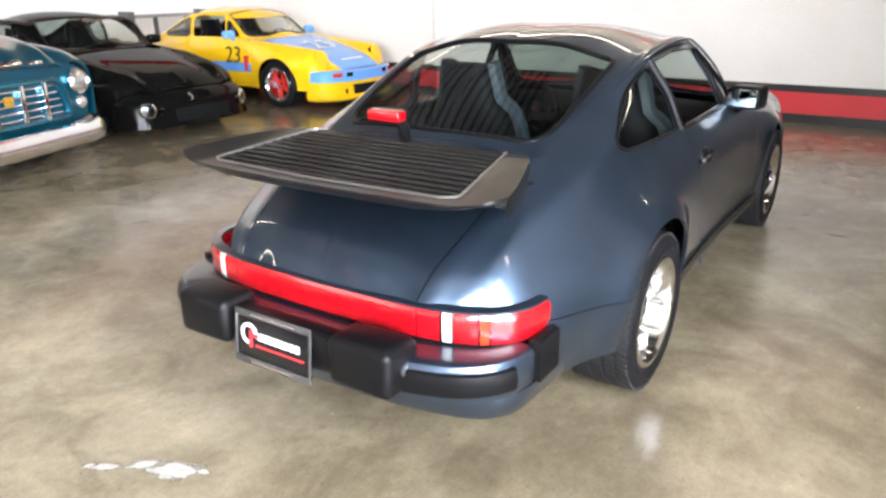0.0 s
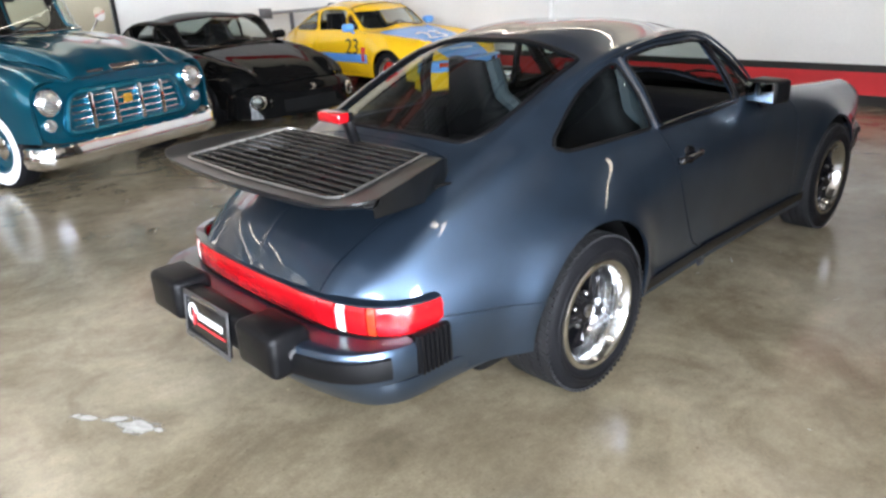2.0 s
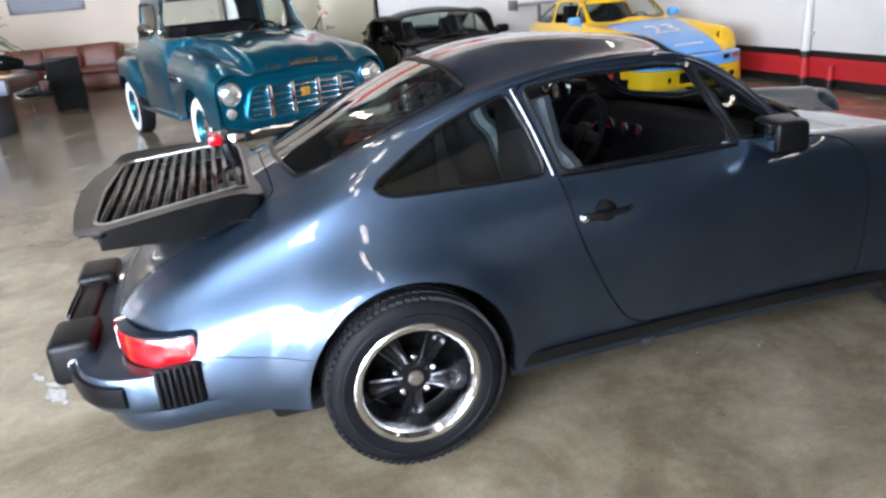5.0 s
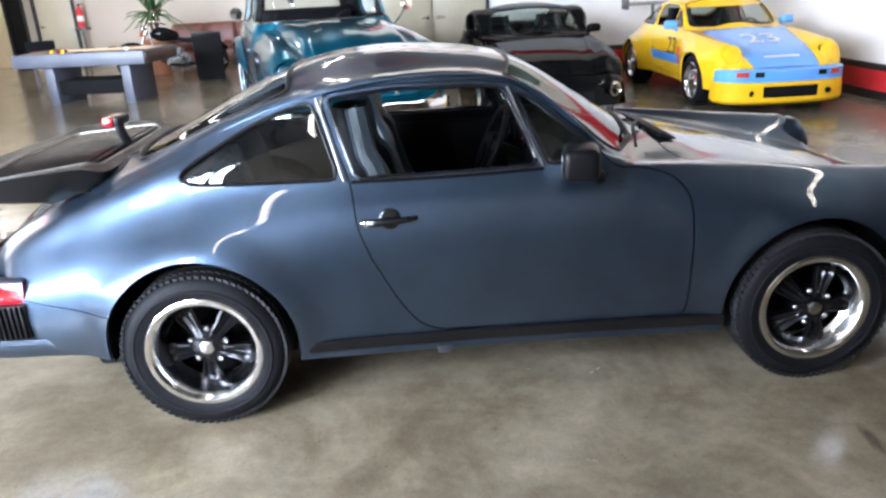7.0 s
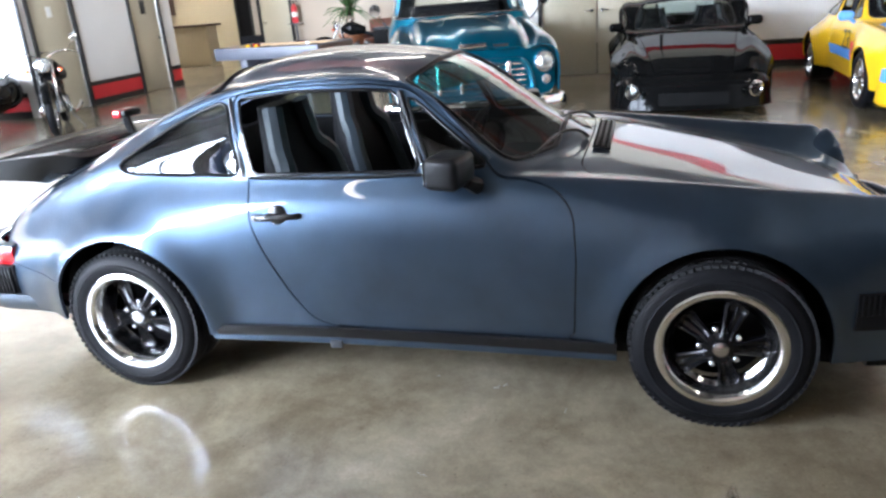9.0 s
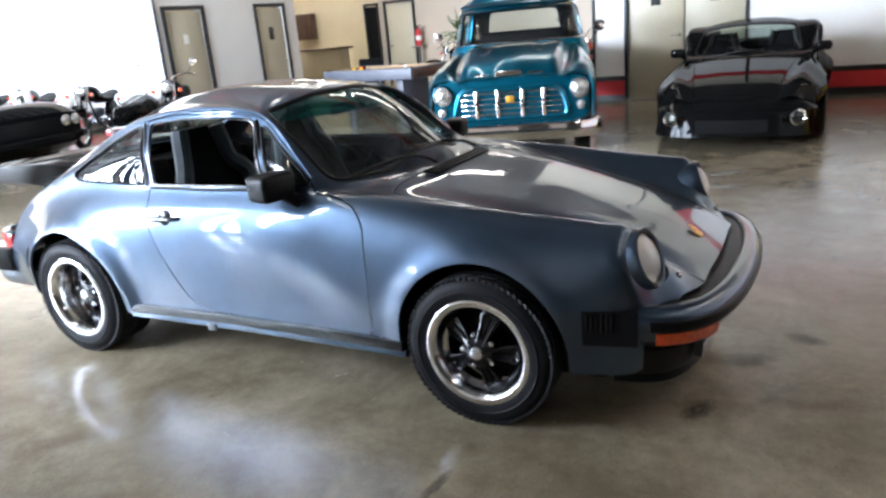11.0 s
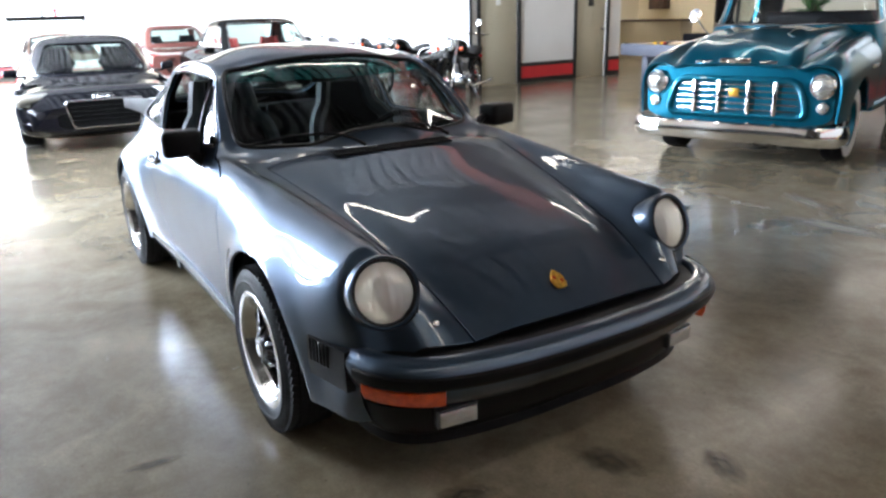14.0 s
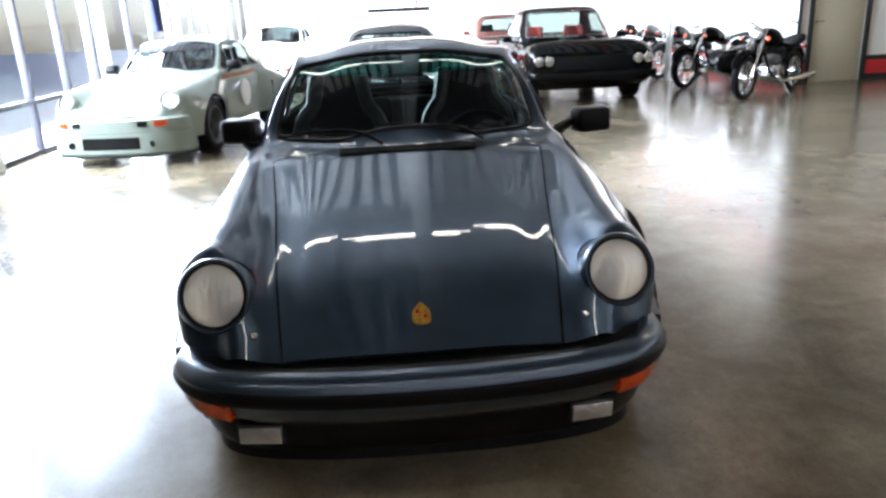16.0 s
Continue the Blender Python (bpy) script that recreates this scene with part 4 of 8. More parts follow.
def petal_wheel(parent, at, side, r=0.315, w=0.205, dish=0.04, spokes=WHEELBLACK, lip=LIP, cap=ALLOY, detail=True, phase=0.31):
    """A road wheel with five broad petals. side: -1 right, 1 left."""
    hub = part("wheel", moved(lathe([(0.0, -0.05), (0.07, -0.05), (0.07, 0.02), (0.0, 0.02)], 20), pose(0, 0, 0)), spokes, parent)
    hub.matrix_basis = pose(*at, 90 if side < 0 else -90, 0, 0)
    rim = 0.208 * r / 0.315
    tyre = part("tyre", tyre_mesh(r - (0.006 if detail else 0), w, rim, 60 if detail else 32, False), RUBBER, hub, "black rubber tyre with a cut tread" if detail else "")
    if detail:
        tagged(part("tread", tread_blocks(r, w), TREAD, tyre, "worn grey-black tread blocks", 0), "worn grey-black tread blocks", kind="stuff")
        part("rim_protector", lathe([(rim + 0.040, w * 0.497), (rim + 0.043, w * 0.510), (rim + 0.048, w * 0.510), (rim + 0.052, w * 0.495)], 48), RUBBER, tyre)
    h = w / 2
    bowl = lathe([(rim + 0.004, -h), (rim + 0.012, h * 0.84), (rim + 0.013, h * 0.92), (rim + 0.006, h * 0.955), (rim - 0.008, h * 0.945), (rim - 0.014, h * 0.90), (rim - 0.024, h * 0.78), (rim - 0.031, h * 0.5), (rim - 0.042, h * 0.30 - dish), (rim - 0.052, h * 0.2 - dish)], 96 if detail else 48)
    part("rim", bowl, lip, hub, "polished rim lip")
    back = lathe([(rim - 0.03, -0.06), (0.0, -0.07)], 32)
    part("brake_disc", shift(back, 0, 0, 0.0), INNER, hub)
    z0 = h * 0.30 - dish
    for k in range(5):
        a = 2 * math.pi * k / 5 + phase
        n, end = 13, rim - 0.044
        rows = []
        for t in np.linspace(0, 1, n):
            rad = 0.040 + (end - 0.040) * t
            half = float(np.interp(t, [0, 0.25, 0.6, 0.86, 0.95, 1.0], [0.021, 0.023, 0.032, 0.040, 0.037, 0.024])) * rim / 0.2
            lift = z0 + 0.034 * (1 - t) ** 1.5 + 0.010
            dip = 0.011 * min(1.0, 6 * (1 - t), 3 * t + 0.1)
            rows.append([(rad, -half, lift - 0.022), (rad, -half, lift), (rad, -half * 0.80, lift + 0.003), (rad, -half * 0.55, lift - dip * 0.8), (rad, -half * 0.16, lift - dip), (rad, 0, lift - dip * 0.4), (rad, half * 0.16, lift - dip), (rad, half * 0.55, lift - dip * 0.8), (rad, half * 0.80, lift + 0.003), (rad, half, lift), (rad, half, lift - 0.022), (rad, 0, lift - 0.05)])
        q = 12
        v = np.array(rows).reshape(-1, 3)
        f = [[i * q + j, i * q + (j + 1) % q, (i + 1) * q + (j + 1) % q, (i + 1) * q + j][::-1] for i in range(n - 1) for j in range(q)]
        f += [list(range(q)), [(n - 1) * q + j for j in range(q)][::-1]]
        part("petal", moved((v, f), pose(0, 0, 0, 0, 0, math.degrees(a))), spokes, hub)
        if detail:
            b = a + math.pi / 5
            part("wheel_nut", shift(cat(lathe([(0.010, 0), (0.010, 0.016), (0.006, 0.02), (0, 0.02)], 8)), 0.066 * math.cos(b), 0.066 * math.sin(b), z0 + 0.02), cap, hub)
    part("hub_boss", lathe([(0.058, z0 - 0.01), (0.056, z0 + 0.038), (0.034, z0 + 0.046), (0, z0 + 0.046)], 28), spokes, hub)
    part("hub_cap", lathe([(0.027, z0 + 0.044), (0.025, z0 + 0.054), (0.012, z0 + 0.058), (0, z0 + 0.058)], 24), cap, hub, "silver crested hub cap")
    return hub


def sym_path(pts, n=60):
    """A plan path through pts on the right and its mirror on the left."""
    pts = [np.array(p, float) for p in pts]
    full = pts + [p * (1, -1, 1) for p in pts[::-1][1:]]
    return curve(full, n)


def plan(points, z):
    return [(x, -y, z) for x, y in points]


def coupe(label, m, paint_mat, widen=None, glass_mat=None, detail=True, colours=None, slant=False):
    """A rear-engined coupe with its panels, glass and wheels. colours: panel -> material."""
    car = thing("sports_car", label, "car", m)
    skin = body_side(*((170, 12) if detail else (96, 6)), wide=widen, slant=slant)
    pan = coupe_panels(skin, not slant)
    col = lambda n: (colours or {}).get(n, paint_mat)
    if detail:
        seam = lambda v: np.where((v[:, 0] < -1.40) & (v[:, 1] < -0.4), v[:, 2] - 0.468 - 0.10 * (-1.45 - v[:, 0]), 1.0)
        corner = cut(pan["body"], lambda v: seam(v) + 0.0016)[0]
        pan["body"] = cut(pan["body"], lambda v: seam(v) - 0.0016)[1]
        part("rear_corner_panel", shell(corner, 0.012), paint_mat, car, sharp=40)
        part("rear_corner_panel", mirror(shell(corner, 0.012)), paint_mat, car, sharp=40)
    body = part("body", both(shell(pan["body"], 0.014)), col("body"), car, sharp=40)
    for nm in ("bonnet", "engine_lid"):
        part(nm, both(shell(pan[nm], 0.014)), col(nm), car, sharp=40)
    doors = []
    for side, f in ((-1, lambda q: q), (1, mirror)):
        part("front_wing", f(shell(pan["front_wing"], 0.014)), col("front_wing"), car, sharp=40)
        doors.append(part("door", f(shell(pan["door"], 0.014)), col("door"), car, sharp=40))
        for nm in ("quarter_glass", "vent_glass"):
            pane = part(nm, f(inward(pan[nm], 0.006)), glass_mat or GLASSTINT, car)
            pane.visible_shadow = False
            part("window_seal", f(edge_trim(pan[nm], 0.0075)), BLACKTRIM, pane)
    for nm in ("windscreen", "rear_window"):
        pane = part(nm, both(inward(pan[nm], 0.004)), glass_mat or GLASSTINT, car)
        pane.visible_shadow = False
        part("window_seal", edge_trim(both_open(pan[nm]), 0.010), BLACKTRIM, pane)
    # dark lining behind the gaps
    lining = cut(cut(skin, wheel_field(1.136, 0.312, 0.345))[1], wheel_field(-1.136, 0.316, 0.344))[1]
    glassy = lambda v: np.minimum.reduce([only(poly_field(q, [0, 2], 0.02, -0.004), lambda w: (w[:, 2] > 0.8) & (w[:, 1] < -0.4))(v) for q in (QUARTER, DOORGLASS, VENTGLASS)] + [only(poly_field(half_poly(q), [0, 1], 0.05, -0.004), lambda w: w[:, 2] > 0.84)(v) for q in (SCREEN, REARGLASS)])
    lining = cut(lining, glassy)[1]
    part("lining", both(inward(lining, 0.016)), INNER, car)
    return car, pan, doors


def both_open(m):
    """Both halves welded along the centre line."""
    v, f = both(m)
    key, at, out = {}, [], []
    for x in v:
        k = (round(x[0], 4), round(abs(x[1]), 4) if abs(x[1]) < 1e-4 else round(x[1], 4), round(x[2], 4))
        if k not in key:
            key[k] = len(out)
            out.append(x)
        at.append(key[k])
    return np.array(out), [g for g in ([at[i] for i in face] for face in f) if len(set(g)) == len(g)]


hero, hero_pan, hero_doors = coupe("slate-blue metallic classic coupe with a black tea-tray tail", pose(0, 0, 0), BLUE, glass_mat=GLASSHERO)
for wx, wy, wside, ww in ((1.136, 0.705, 1, 0.19), (1.136, -0.705, -1, 0.19), (-1.136, 0.697, 1, 0.256), (-1.136, -0.697, -1, 0.256)):
    petal_wheel(hero, (wx, wy, 0.303), wside, 0.303, ww, dish=-0.008 if wx > 0 else 0.016, phase=1.22 if wx > 0 else 0.87)


def arc_between(path, y0, y1):
    """The stretch of a plan path between two values of y."""
    p = np.asarray(path)
    k = (p[:, 1] >= min(y0, y1)) & (p[:, 1] <= max(y0, y1))
    return p[k]


def round_lamp(car, at, n, r=0.092, ring=BLUE):
    """A round headlamp: painted ring, dark gasket, bright bowl and domed glass."""
    m = Matrix.Translation(at) @ Vector(n).to_track_quat("Z", "Y").to_matrix().to_4x4()
    lamp = part("headlamp", moved(lathe([(r + 0.001, -0.03), (r + 0.006, 0.012), (r + 0.012, 0.016), (r + 0.017, 0.008), (r + 0.018, -0.03), (r + 0.012, -0.09)], 40), m), ring, car, "painted headlamp ring")
    part("gasket", moved(lathe([(r - 0.004, 0.0), (r - 0.002, 0.012), (r + 0.004, 0.013), (r + 0.006, 0.006)], 40), m), BLACKTRIM, lamp)
    part("reflector", moved(lathe([(r, 0.0), (r * 0.92, -0.008), (r * 0.75, -0.014), (r * 0.5, -0.019), (r * 0.25, -0.022), (0.0, -0.023)], 32), m), REFLECTOR, lamp, "bright reflector bowl")
    part("bulb_cap", moved(lathe([(0.0, -0.004), (0.008, -0.006), (0.009, -0.012), (0.008, -0.026)], 16), m), STEEL, lamp, "small dark bulb cap")
    v, f = lathe([(r * k, 0.033 * (1 - k ** 2.2)) for k in np.linspace(1.0, 0.0, 26)], 72)
    wide = np.abs(v[:, 0]) < r * 0.62
    fade = np.clip((r * 0.93 - np.hypot(v[:, 0], v[:, 1])) / (r * 0.15), 0, 1)
    v[:, 2] += fade * np.where(v[:, 1] > 0.2 * r, 0.00035 * np.sin(v[:, 0] * 2 * math.pi / 0.017), np.where(wide, 0.0005 * np.sin(v[:, 0] * 2 * math.pi / 0.026), 0.0004 * np.sin(v[:, 1] * 2 * math.pi / 0.022)))
    part("lamp_glass", moved((v, f), m), HEADGLASS, lamp, "domed ribbed headlamp glass")
    return lamp


def mixed_glass():
    m = glass("ribbed_lamp_glass", (0.93, 0.93, 0.88))
    nodes, link = m.node_tree.nodes, m.node_tree.links.new
    # opaque cream share: stands in for the light the bowl would throw back
    d = nodes.new("ShaderNodeBsdfPrincipled")
    d.inputs["Base Color"].default_value = (0.95, 0.94, 0.89, 1)
    d.inputs["Roughness"].default_value, d.inputs["Coat Weight"].default_value = 0.25, 1.0
    mix = nodes.new("ShaderNodeMixShader")
    mix.inputs[0].default_value = 0.42
    old = nodes["Material Output"].inputs[0].links[0].from_socket
    link(old, mix.inputs[1])
    link(d.outputs[0], mix.inputs[2])
    link(mix.outputs[0], nodes["Material Output"].inputs[0])
    return m


HEADGLASS = mixed_glass()


def hero_front(car):
    way = sym_path(plan([(1.63, 0.712), (1.72, 0.710), (1.81, 0.685), (1.91, 0.605), (1.975, 0.46), (2.012, 0.24), (2.022, 0.0)], 0), 90)
    part("bumper_filler", sweep(way, [(-0.20, 0.460), (-0.195, 0.490), (-0.12, 0.496), (-0.08, 0.497), (-0.05, 0.485)]), BLACKTRIM, car, "dull black rubber filler behind the bumper")
    bumper = part("front_bumper", sweep(way, [(-0.064, 0.480), (-0.062, 0.500), (-0.052, 0.509), (-0.036, 0.510), (-0.012, 0.503), (0.004, 0.488), (0.010, 0.470), (0.006, 0.445), (0.0, 0.43), (-0.018, 0.392), (-0.046, 0.358), (-0.085, 0.340), (-0.10, 0.40)]), BLUE, car, "body-coloured impact bumper")
    part("rubber_strip", sweep(way[6:-6], [(-0.004, 0.428), (0.012, 0.433), (0.019, 0.450), (0.016, 0.468), (0.004, 0.477)]), BLACKTRIM, bumper, "black rubber strip")
    for s in (-1, 1):
        lamp = arc_between(way, s * 0.515, s * 0.700)
        part("turn_signal", sweep(lamp, [(-0.06, 0.378), (-0.004, 0.378), (0.004, 0.40), (0.004, 0.424), (-0.06, 0.424)]), AMBER, bumper, "amber turn signal lens")
        end = curve([(1.535, s * 0.757, 0), (1.60, s * 0.744, 0), (1.66, s * 0.731, 0), (1.72, s * 0.719, 0)], 12)
        bell = part("bellows", sweep(end if s < 0 else end[::-1], [(-0.04, 0.37), (0.0, 0.375), (0.004, 0.44), (0.0, 0.500), (-0.04, 0.506)]), BLACKTRIM, bumper, "ribbed black rubber bellows")
        for i in range(6):
            part("bellows_rib", moved(box(0, 0, 0, 0.009, 0.02, 0.07, 0.004), pose(1.55 + 0.017 * i, s * (0.751 - 0.0035 * i), 0.462, 0, 0, -s * 11)), BLACKTRIM, bell)
        fog = part("fog_lamp", moved(cat(box(0, 0, 0, 0.03, 0.130, 0.062, 0.006)), pose(1.895, s * 0.462, 0.306, 0, 0, s * 7)), GREYPLASTIC, car)
        part("fog_lens", moved(box(0.017, 0, 0, 0.006, 0.118, 0.050, 0.003), pose(1.895, s * 0.462, 0.306, 0, 0, s * 7)), CLEARLENS, fog, "pale square fog lamp lens")
    low = sym_path(plan([(1.62, 0.70), (1.72, 0.685), (1.80, 0.65), (1.87, 0.57), (1.915, 0.44), (1.945, 0.22), (1.95, 0.0)], 0), 70)
    part("front_valance", sweep(low, [(-0.03, 0.36), (-0.012, 0.34), (-0.03, 0.27), (-0.06, 0.225), (-0.08, 0.22), (-0.08, 0.34)]), BLACKTRIM, car, "dark front valance")
    part("chin_spoiler", sweep(low, [(-0.06, 0.23), (-0.055, 0.195), (-0.065, 0.19), (-0.09, 0.19), (-0.09, 0.23)]), BLACKTRIM, car, "black rubber chin spoiler")
    part("bonnet_seal", sweep(arc_between(way, -0.40, 0.40), [(-0.175, 0.478), (-0.165, 0.492), (-0.150, 0.492), (-0.150, 0.478)]), BLACKTRIM, car)
    for s in (-1, 1):
        round_lamp(car, (1.722, s * 0.585, 0.655), (0.93, s * 0.10, 0.35))
        part("washer_nozzle", moved(lathe([(0.013, -0.02), (0.013, 0.010), (0.008, 0.017), (0, 0.018)], 14), pose(1.80, s * 0.468, 0.553, 0, 50, 0)), ALLOY, car, "small bright washer nozzle")
    shield = rounded([(0.026, 0.030), (0.0, 0.036), (-0.026, 0.030), (-0.026, -0.008), (0.0, -0.040), (0.026, -0.008)], 0.01)
    k = len(shield)
    flat = np.vstack([np.c_[shield, np.zeros(k)], np.c_[shield * 0.9, np.full(k, 0.004)]])
    f = [[i, (i + 1) % k, k + (i + 1) % k, k + i] for i in range(k)] + [[k + i for i in range(k)]]
    m = Matrix.Translation((1.792, 0, 0.587)) @ pose(0, 0, 0, 0, 40, 0) @ pose(0, 0, 0, 0, 0, -90)
    badge = part("bonnet_badge", moved((flat, f), m), GOLD, car, "small gold enamel shield badge")
    part("badge_field", moved(cat(box(-0.011, 0.010, 0.0035, 0.010, 0.012, 0.003), box(0.011, -0.006, 0.0035, 0.010, 0.012, 0.003)), m), REDPAINT, badge)
    # fresh-air slot at the back of the bonnet, wipers
    intake = part("air_slot", moved(box(0, 0, 0, 0.070, 0.56, 0.006, 0.002), pose(0.722, 0, 0.8745, 0, 10, 0)), INNER, car, "black slatted fresh-air intake")
    for i in range(3):
        part("slot_bar", moved(box(0, 0, 0, 0.010, 0.54, 0.008, 0.003), pose(0.705 + 0.022 * i, 0, 0.8815 - 0.0044 * i, 0, 14, 0)), BLACKTRIM, intake)
    for y0, y1, z1 in ((-0.10, -0.50, 0.917), (0.32, -0.06, 0.952)):
        arm = part("wiper", tube([(0.66, y0, 0.885), (0.64, y0 - 0.05, 0.915), (0.565, (y0 + y1) / 2, 0.940), (0.52, y1, z1)], [0.008, 0.007, 0.005, 0.004], 6, 14), BLACKTRIM, car, "black wiper arm")
        part("wiper_blade", tube([(0.585, y0 - 0.06, 0.925), (0.565, (y0 + y1) / 2, 0.938), (0.50, y1 - 0.06, z1 - 0.005)], 0.006, 6, 12), BLACKTRIM, arm)


def hero_rear(car):
    way = sym_path(plan([(-1.785, 0.676), (-1.87, 0.662), (-1.95, 0.612), (-2.01, 0.51), (-2.038, 0.385), (-2.048, 0.2), (-2.052, 0.0)], 0), 330)[::-1]
    prof = [(-0.02, 0.474), (0.004, 0.474), (0.010, 0.49), (0.010, 0.552), (0.003, 0.566), (-0.02, 0.566)]
    lamp = part("tail_lamp_strip", sweep(arc_between(way, -0.378, 0.378), prof), TAILRED, car, "full-width red reflector strip")
    for s in (-1, 1):
        # the orange-red segment paints the turn signal's amber glow into the lens
        seg = [(0.382, 0.455, TAILRED, "inner_lens"), (0.458, 0.488, MARK, "reversing_lens"), (0.491, 0.560, TAILRED, "outer_lens"), (0.561, 0.584, AMBERRED, "amber_glow_lens"), (0.585, 0.70, TAILRED, "outer_lens")]
        for a, b, mt, nm in seg:
            st = arc_between(way, s * a, s * b)
            if len(st) > 2:
                part(nm, sweep(st, prof), mt, lamp, "white reversing lens" if mt is MARK else "red tail lamp lens")
    part("lamp_gasket", sweep(way, [(-0.02, 0.462), (0.006, 0.462), (0.008, 0.4725), (-0.02, 0.4725)]), BLACKTRIM, lamp)
    part("lamp_top_trim", sweep(way, [(-0.03, 0.567), (0.004, 0.567), (0.004, 0.574), (-0.03, 0.578)]), BLUE, lamp)
    path = sym_path(plan([(-1.50, 0.735), (-1.65, 0.720), (-1.80, 0.708), (-1.91, 0.704), (-2.01, 0.685), (-2.105, 0.62), (-2.165, 0.50), (-2.205, 0.3), (-2.215, 0.0)], 0), 110)[::-1]
    mid = path[(path[:, 0] < -1.90)]
    bumper = part("rear_bumper", sweep(mid, [(-0.16, 0.462), (-0.03, 0.474), (-0.008, 0.468), (0.0, 0.455), (0.0, 0.375), (-0.008, 0.355), (-0.05, 0.345)]), BLUE, car, "body-coloured impact bumper")
    low = path.copy()
    low[:, 0] = np.where(low[:, 0] < -1.9, -1.9 + (low[:, 0] + 1.9) * 0.80, low[:, 0])
    part("rear_valance", sweep(low[(low[:, 0] < -1.44)], [(-0.004, 0.352), (-0.005, 0.335), (-0.012, 0.300), (-0.030, 0.268), (-0.07, 0.25), (-0.09, 0.255), (-0.06, 0.35)]), BLUE, car)
    part("rubber_strip", sweep(mid[4:-4], [(-0.002, 0.378), (0.012, 0.383), (0.019, 0.415), (0.012, 0.447), (-0.002, 0.452)]), BLACKTRIM, bumper, "black rubber strip")
    for s in (-1, 1):
        bell = part("bellows", box(-1.85, s * 0.695, 0.425, 0.14, 0.03, 0.134, 0.008), BLACKTRIM, bumper, "ribbed black rubber bellows")
        for i in range(7):
            part("bellows_rib", box(-1.795 - 0.019 * i, s * 0.711, 0.425, 0.011, 0.026, 0.128, 0.005), BLACKTRIM, bell)
        guard = part("bumper_guard", box(-2.185, s * 0.325, 0.447, 0.15, 0.225, 0.150, 0.026, 3), BLACKTRIM, bumper, "black rubber bumper guard")
        part("guard_cap", moved(lathe([(0.017, 0), (0.017, 0.006), (0.010, 0.008), (0.0, 0.004)], 16), pose(-2.185, s * 0.438, 0.447, 90 if s < 0 else -90, 0, 0)), STEEL, guard)
        part("guard_cap", moved(lathe([(0.017, 0), (0.017, 0.006), (0.010, 0.008), (0.0, 0.004)], 16), pose(-2.205, s * 0.212, 0.447, -90 if s < 0 else 90, 0, 0)), STEEL, guard)
    part("centre_bar", box(-2.190, 0, 0.44, 0.08, 0.44, 0.12, 0.02, 3), BLACKTRIM, bumper, "black rubber centre section")
    pm = pose(-2.238, 0.018, 0.425, 0, 6, 0)
    plate = part("number_plate", moved(box(0, 0, 0, 0.012, 0.310, 0.160, 0.004), pm), BLACKGLOSS, car, "black dealer plate with white bars")
    fr = cat(box(-0.008, 0, 0.077, 0.006, 0.322, 0.022, 0.003), box(-0.008, 0, -0.077, 0.006, 0.322, 0.022, 0.003), box(-0.008, 0.156, 0, 0.006, 0.010, 0.14, 0.003), box(-0.008, -0.156, 0, 0.006, 0.010, 0.14, 0.003))
    part("plate_frame", moved(fr, pm), STEEL, plate, "grey metal plate frame")
    for z in (0.077, -0.077):
        part("frame_bars", moved(cat(*[box(-0.012, 0.075 - 0.0262 * i, z, 0.002, 0.0264, 0.009) for i in range(7)]), pm), ALLOY, plate)
    part("plate_mark", moved(cat(moved(lathe([(0.022, -0.0085), (0.034, -0.0085), (0.034, -0.006), (0.022, -0.006)], 20, 0.8), pose(0, 0.10, 0.012, 0, 90, 0)), *[box(-0.0075, 0.050 - 0.022 * i, 0.010, 0.003, 0.016, 0.022) for i in range(8)]), pm), PAPER, plate)
    part("plate_bar", moved(cat(box(-0.0075, -0.03, -0.022, 0.003, 0.20, 0.006), box(-0.0076, 0.092, -0.004, 0.003, 0.012, 0.055), box(-0.0076, 0.076, 0.01, 0.003, 0.03, 0.012)), pm), STRIPERED, plate)
    part("underbody", cat(box(0, 0, 0.24, 3.2, 1.30, 0.10, 0.03), box(-1.72, 0, 0.30, 0.5, 1.15, 0.14, 0.03), box(1.55, 0, 0.30, 0.4, 1.1, 0.14, 0.03)), INNER, car)
    for s in (-1, 1):
        for wx in (1.136, -1.136):
            part("wheel_arch", moved(lathe([(0.358, -0.16), (0.358, 0.10)], 40, 0.55), pose(wx, s * 0.64, 0.31, 90, 0, 0) @ pose(0, 0, 0, 0, 0, -9)), INNER, car)


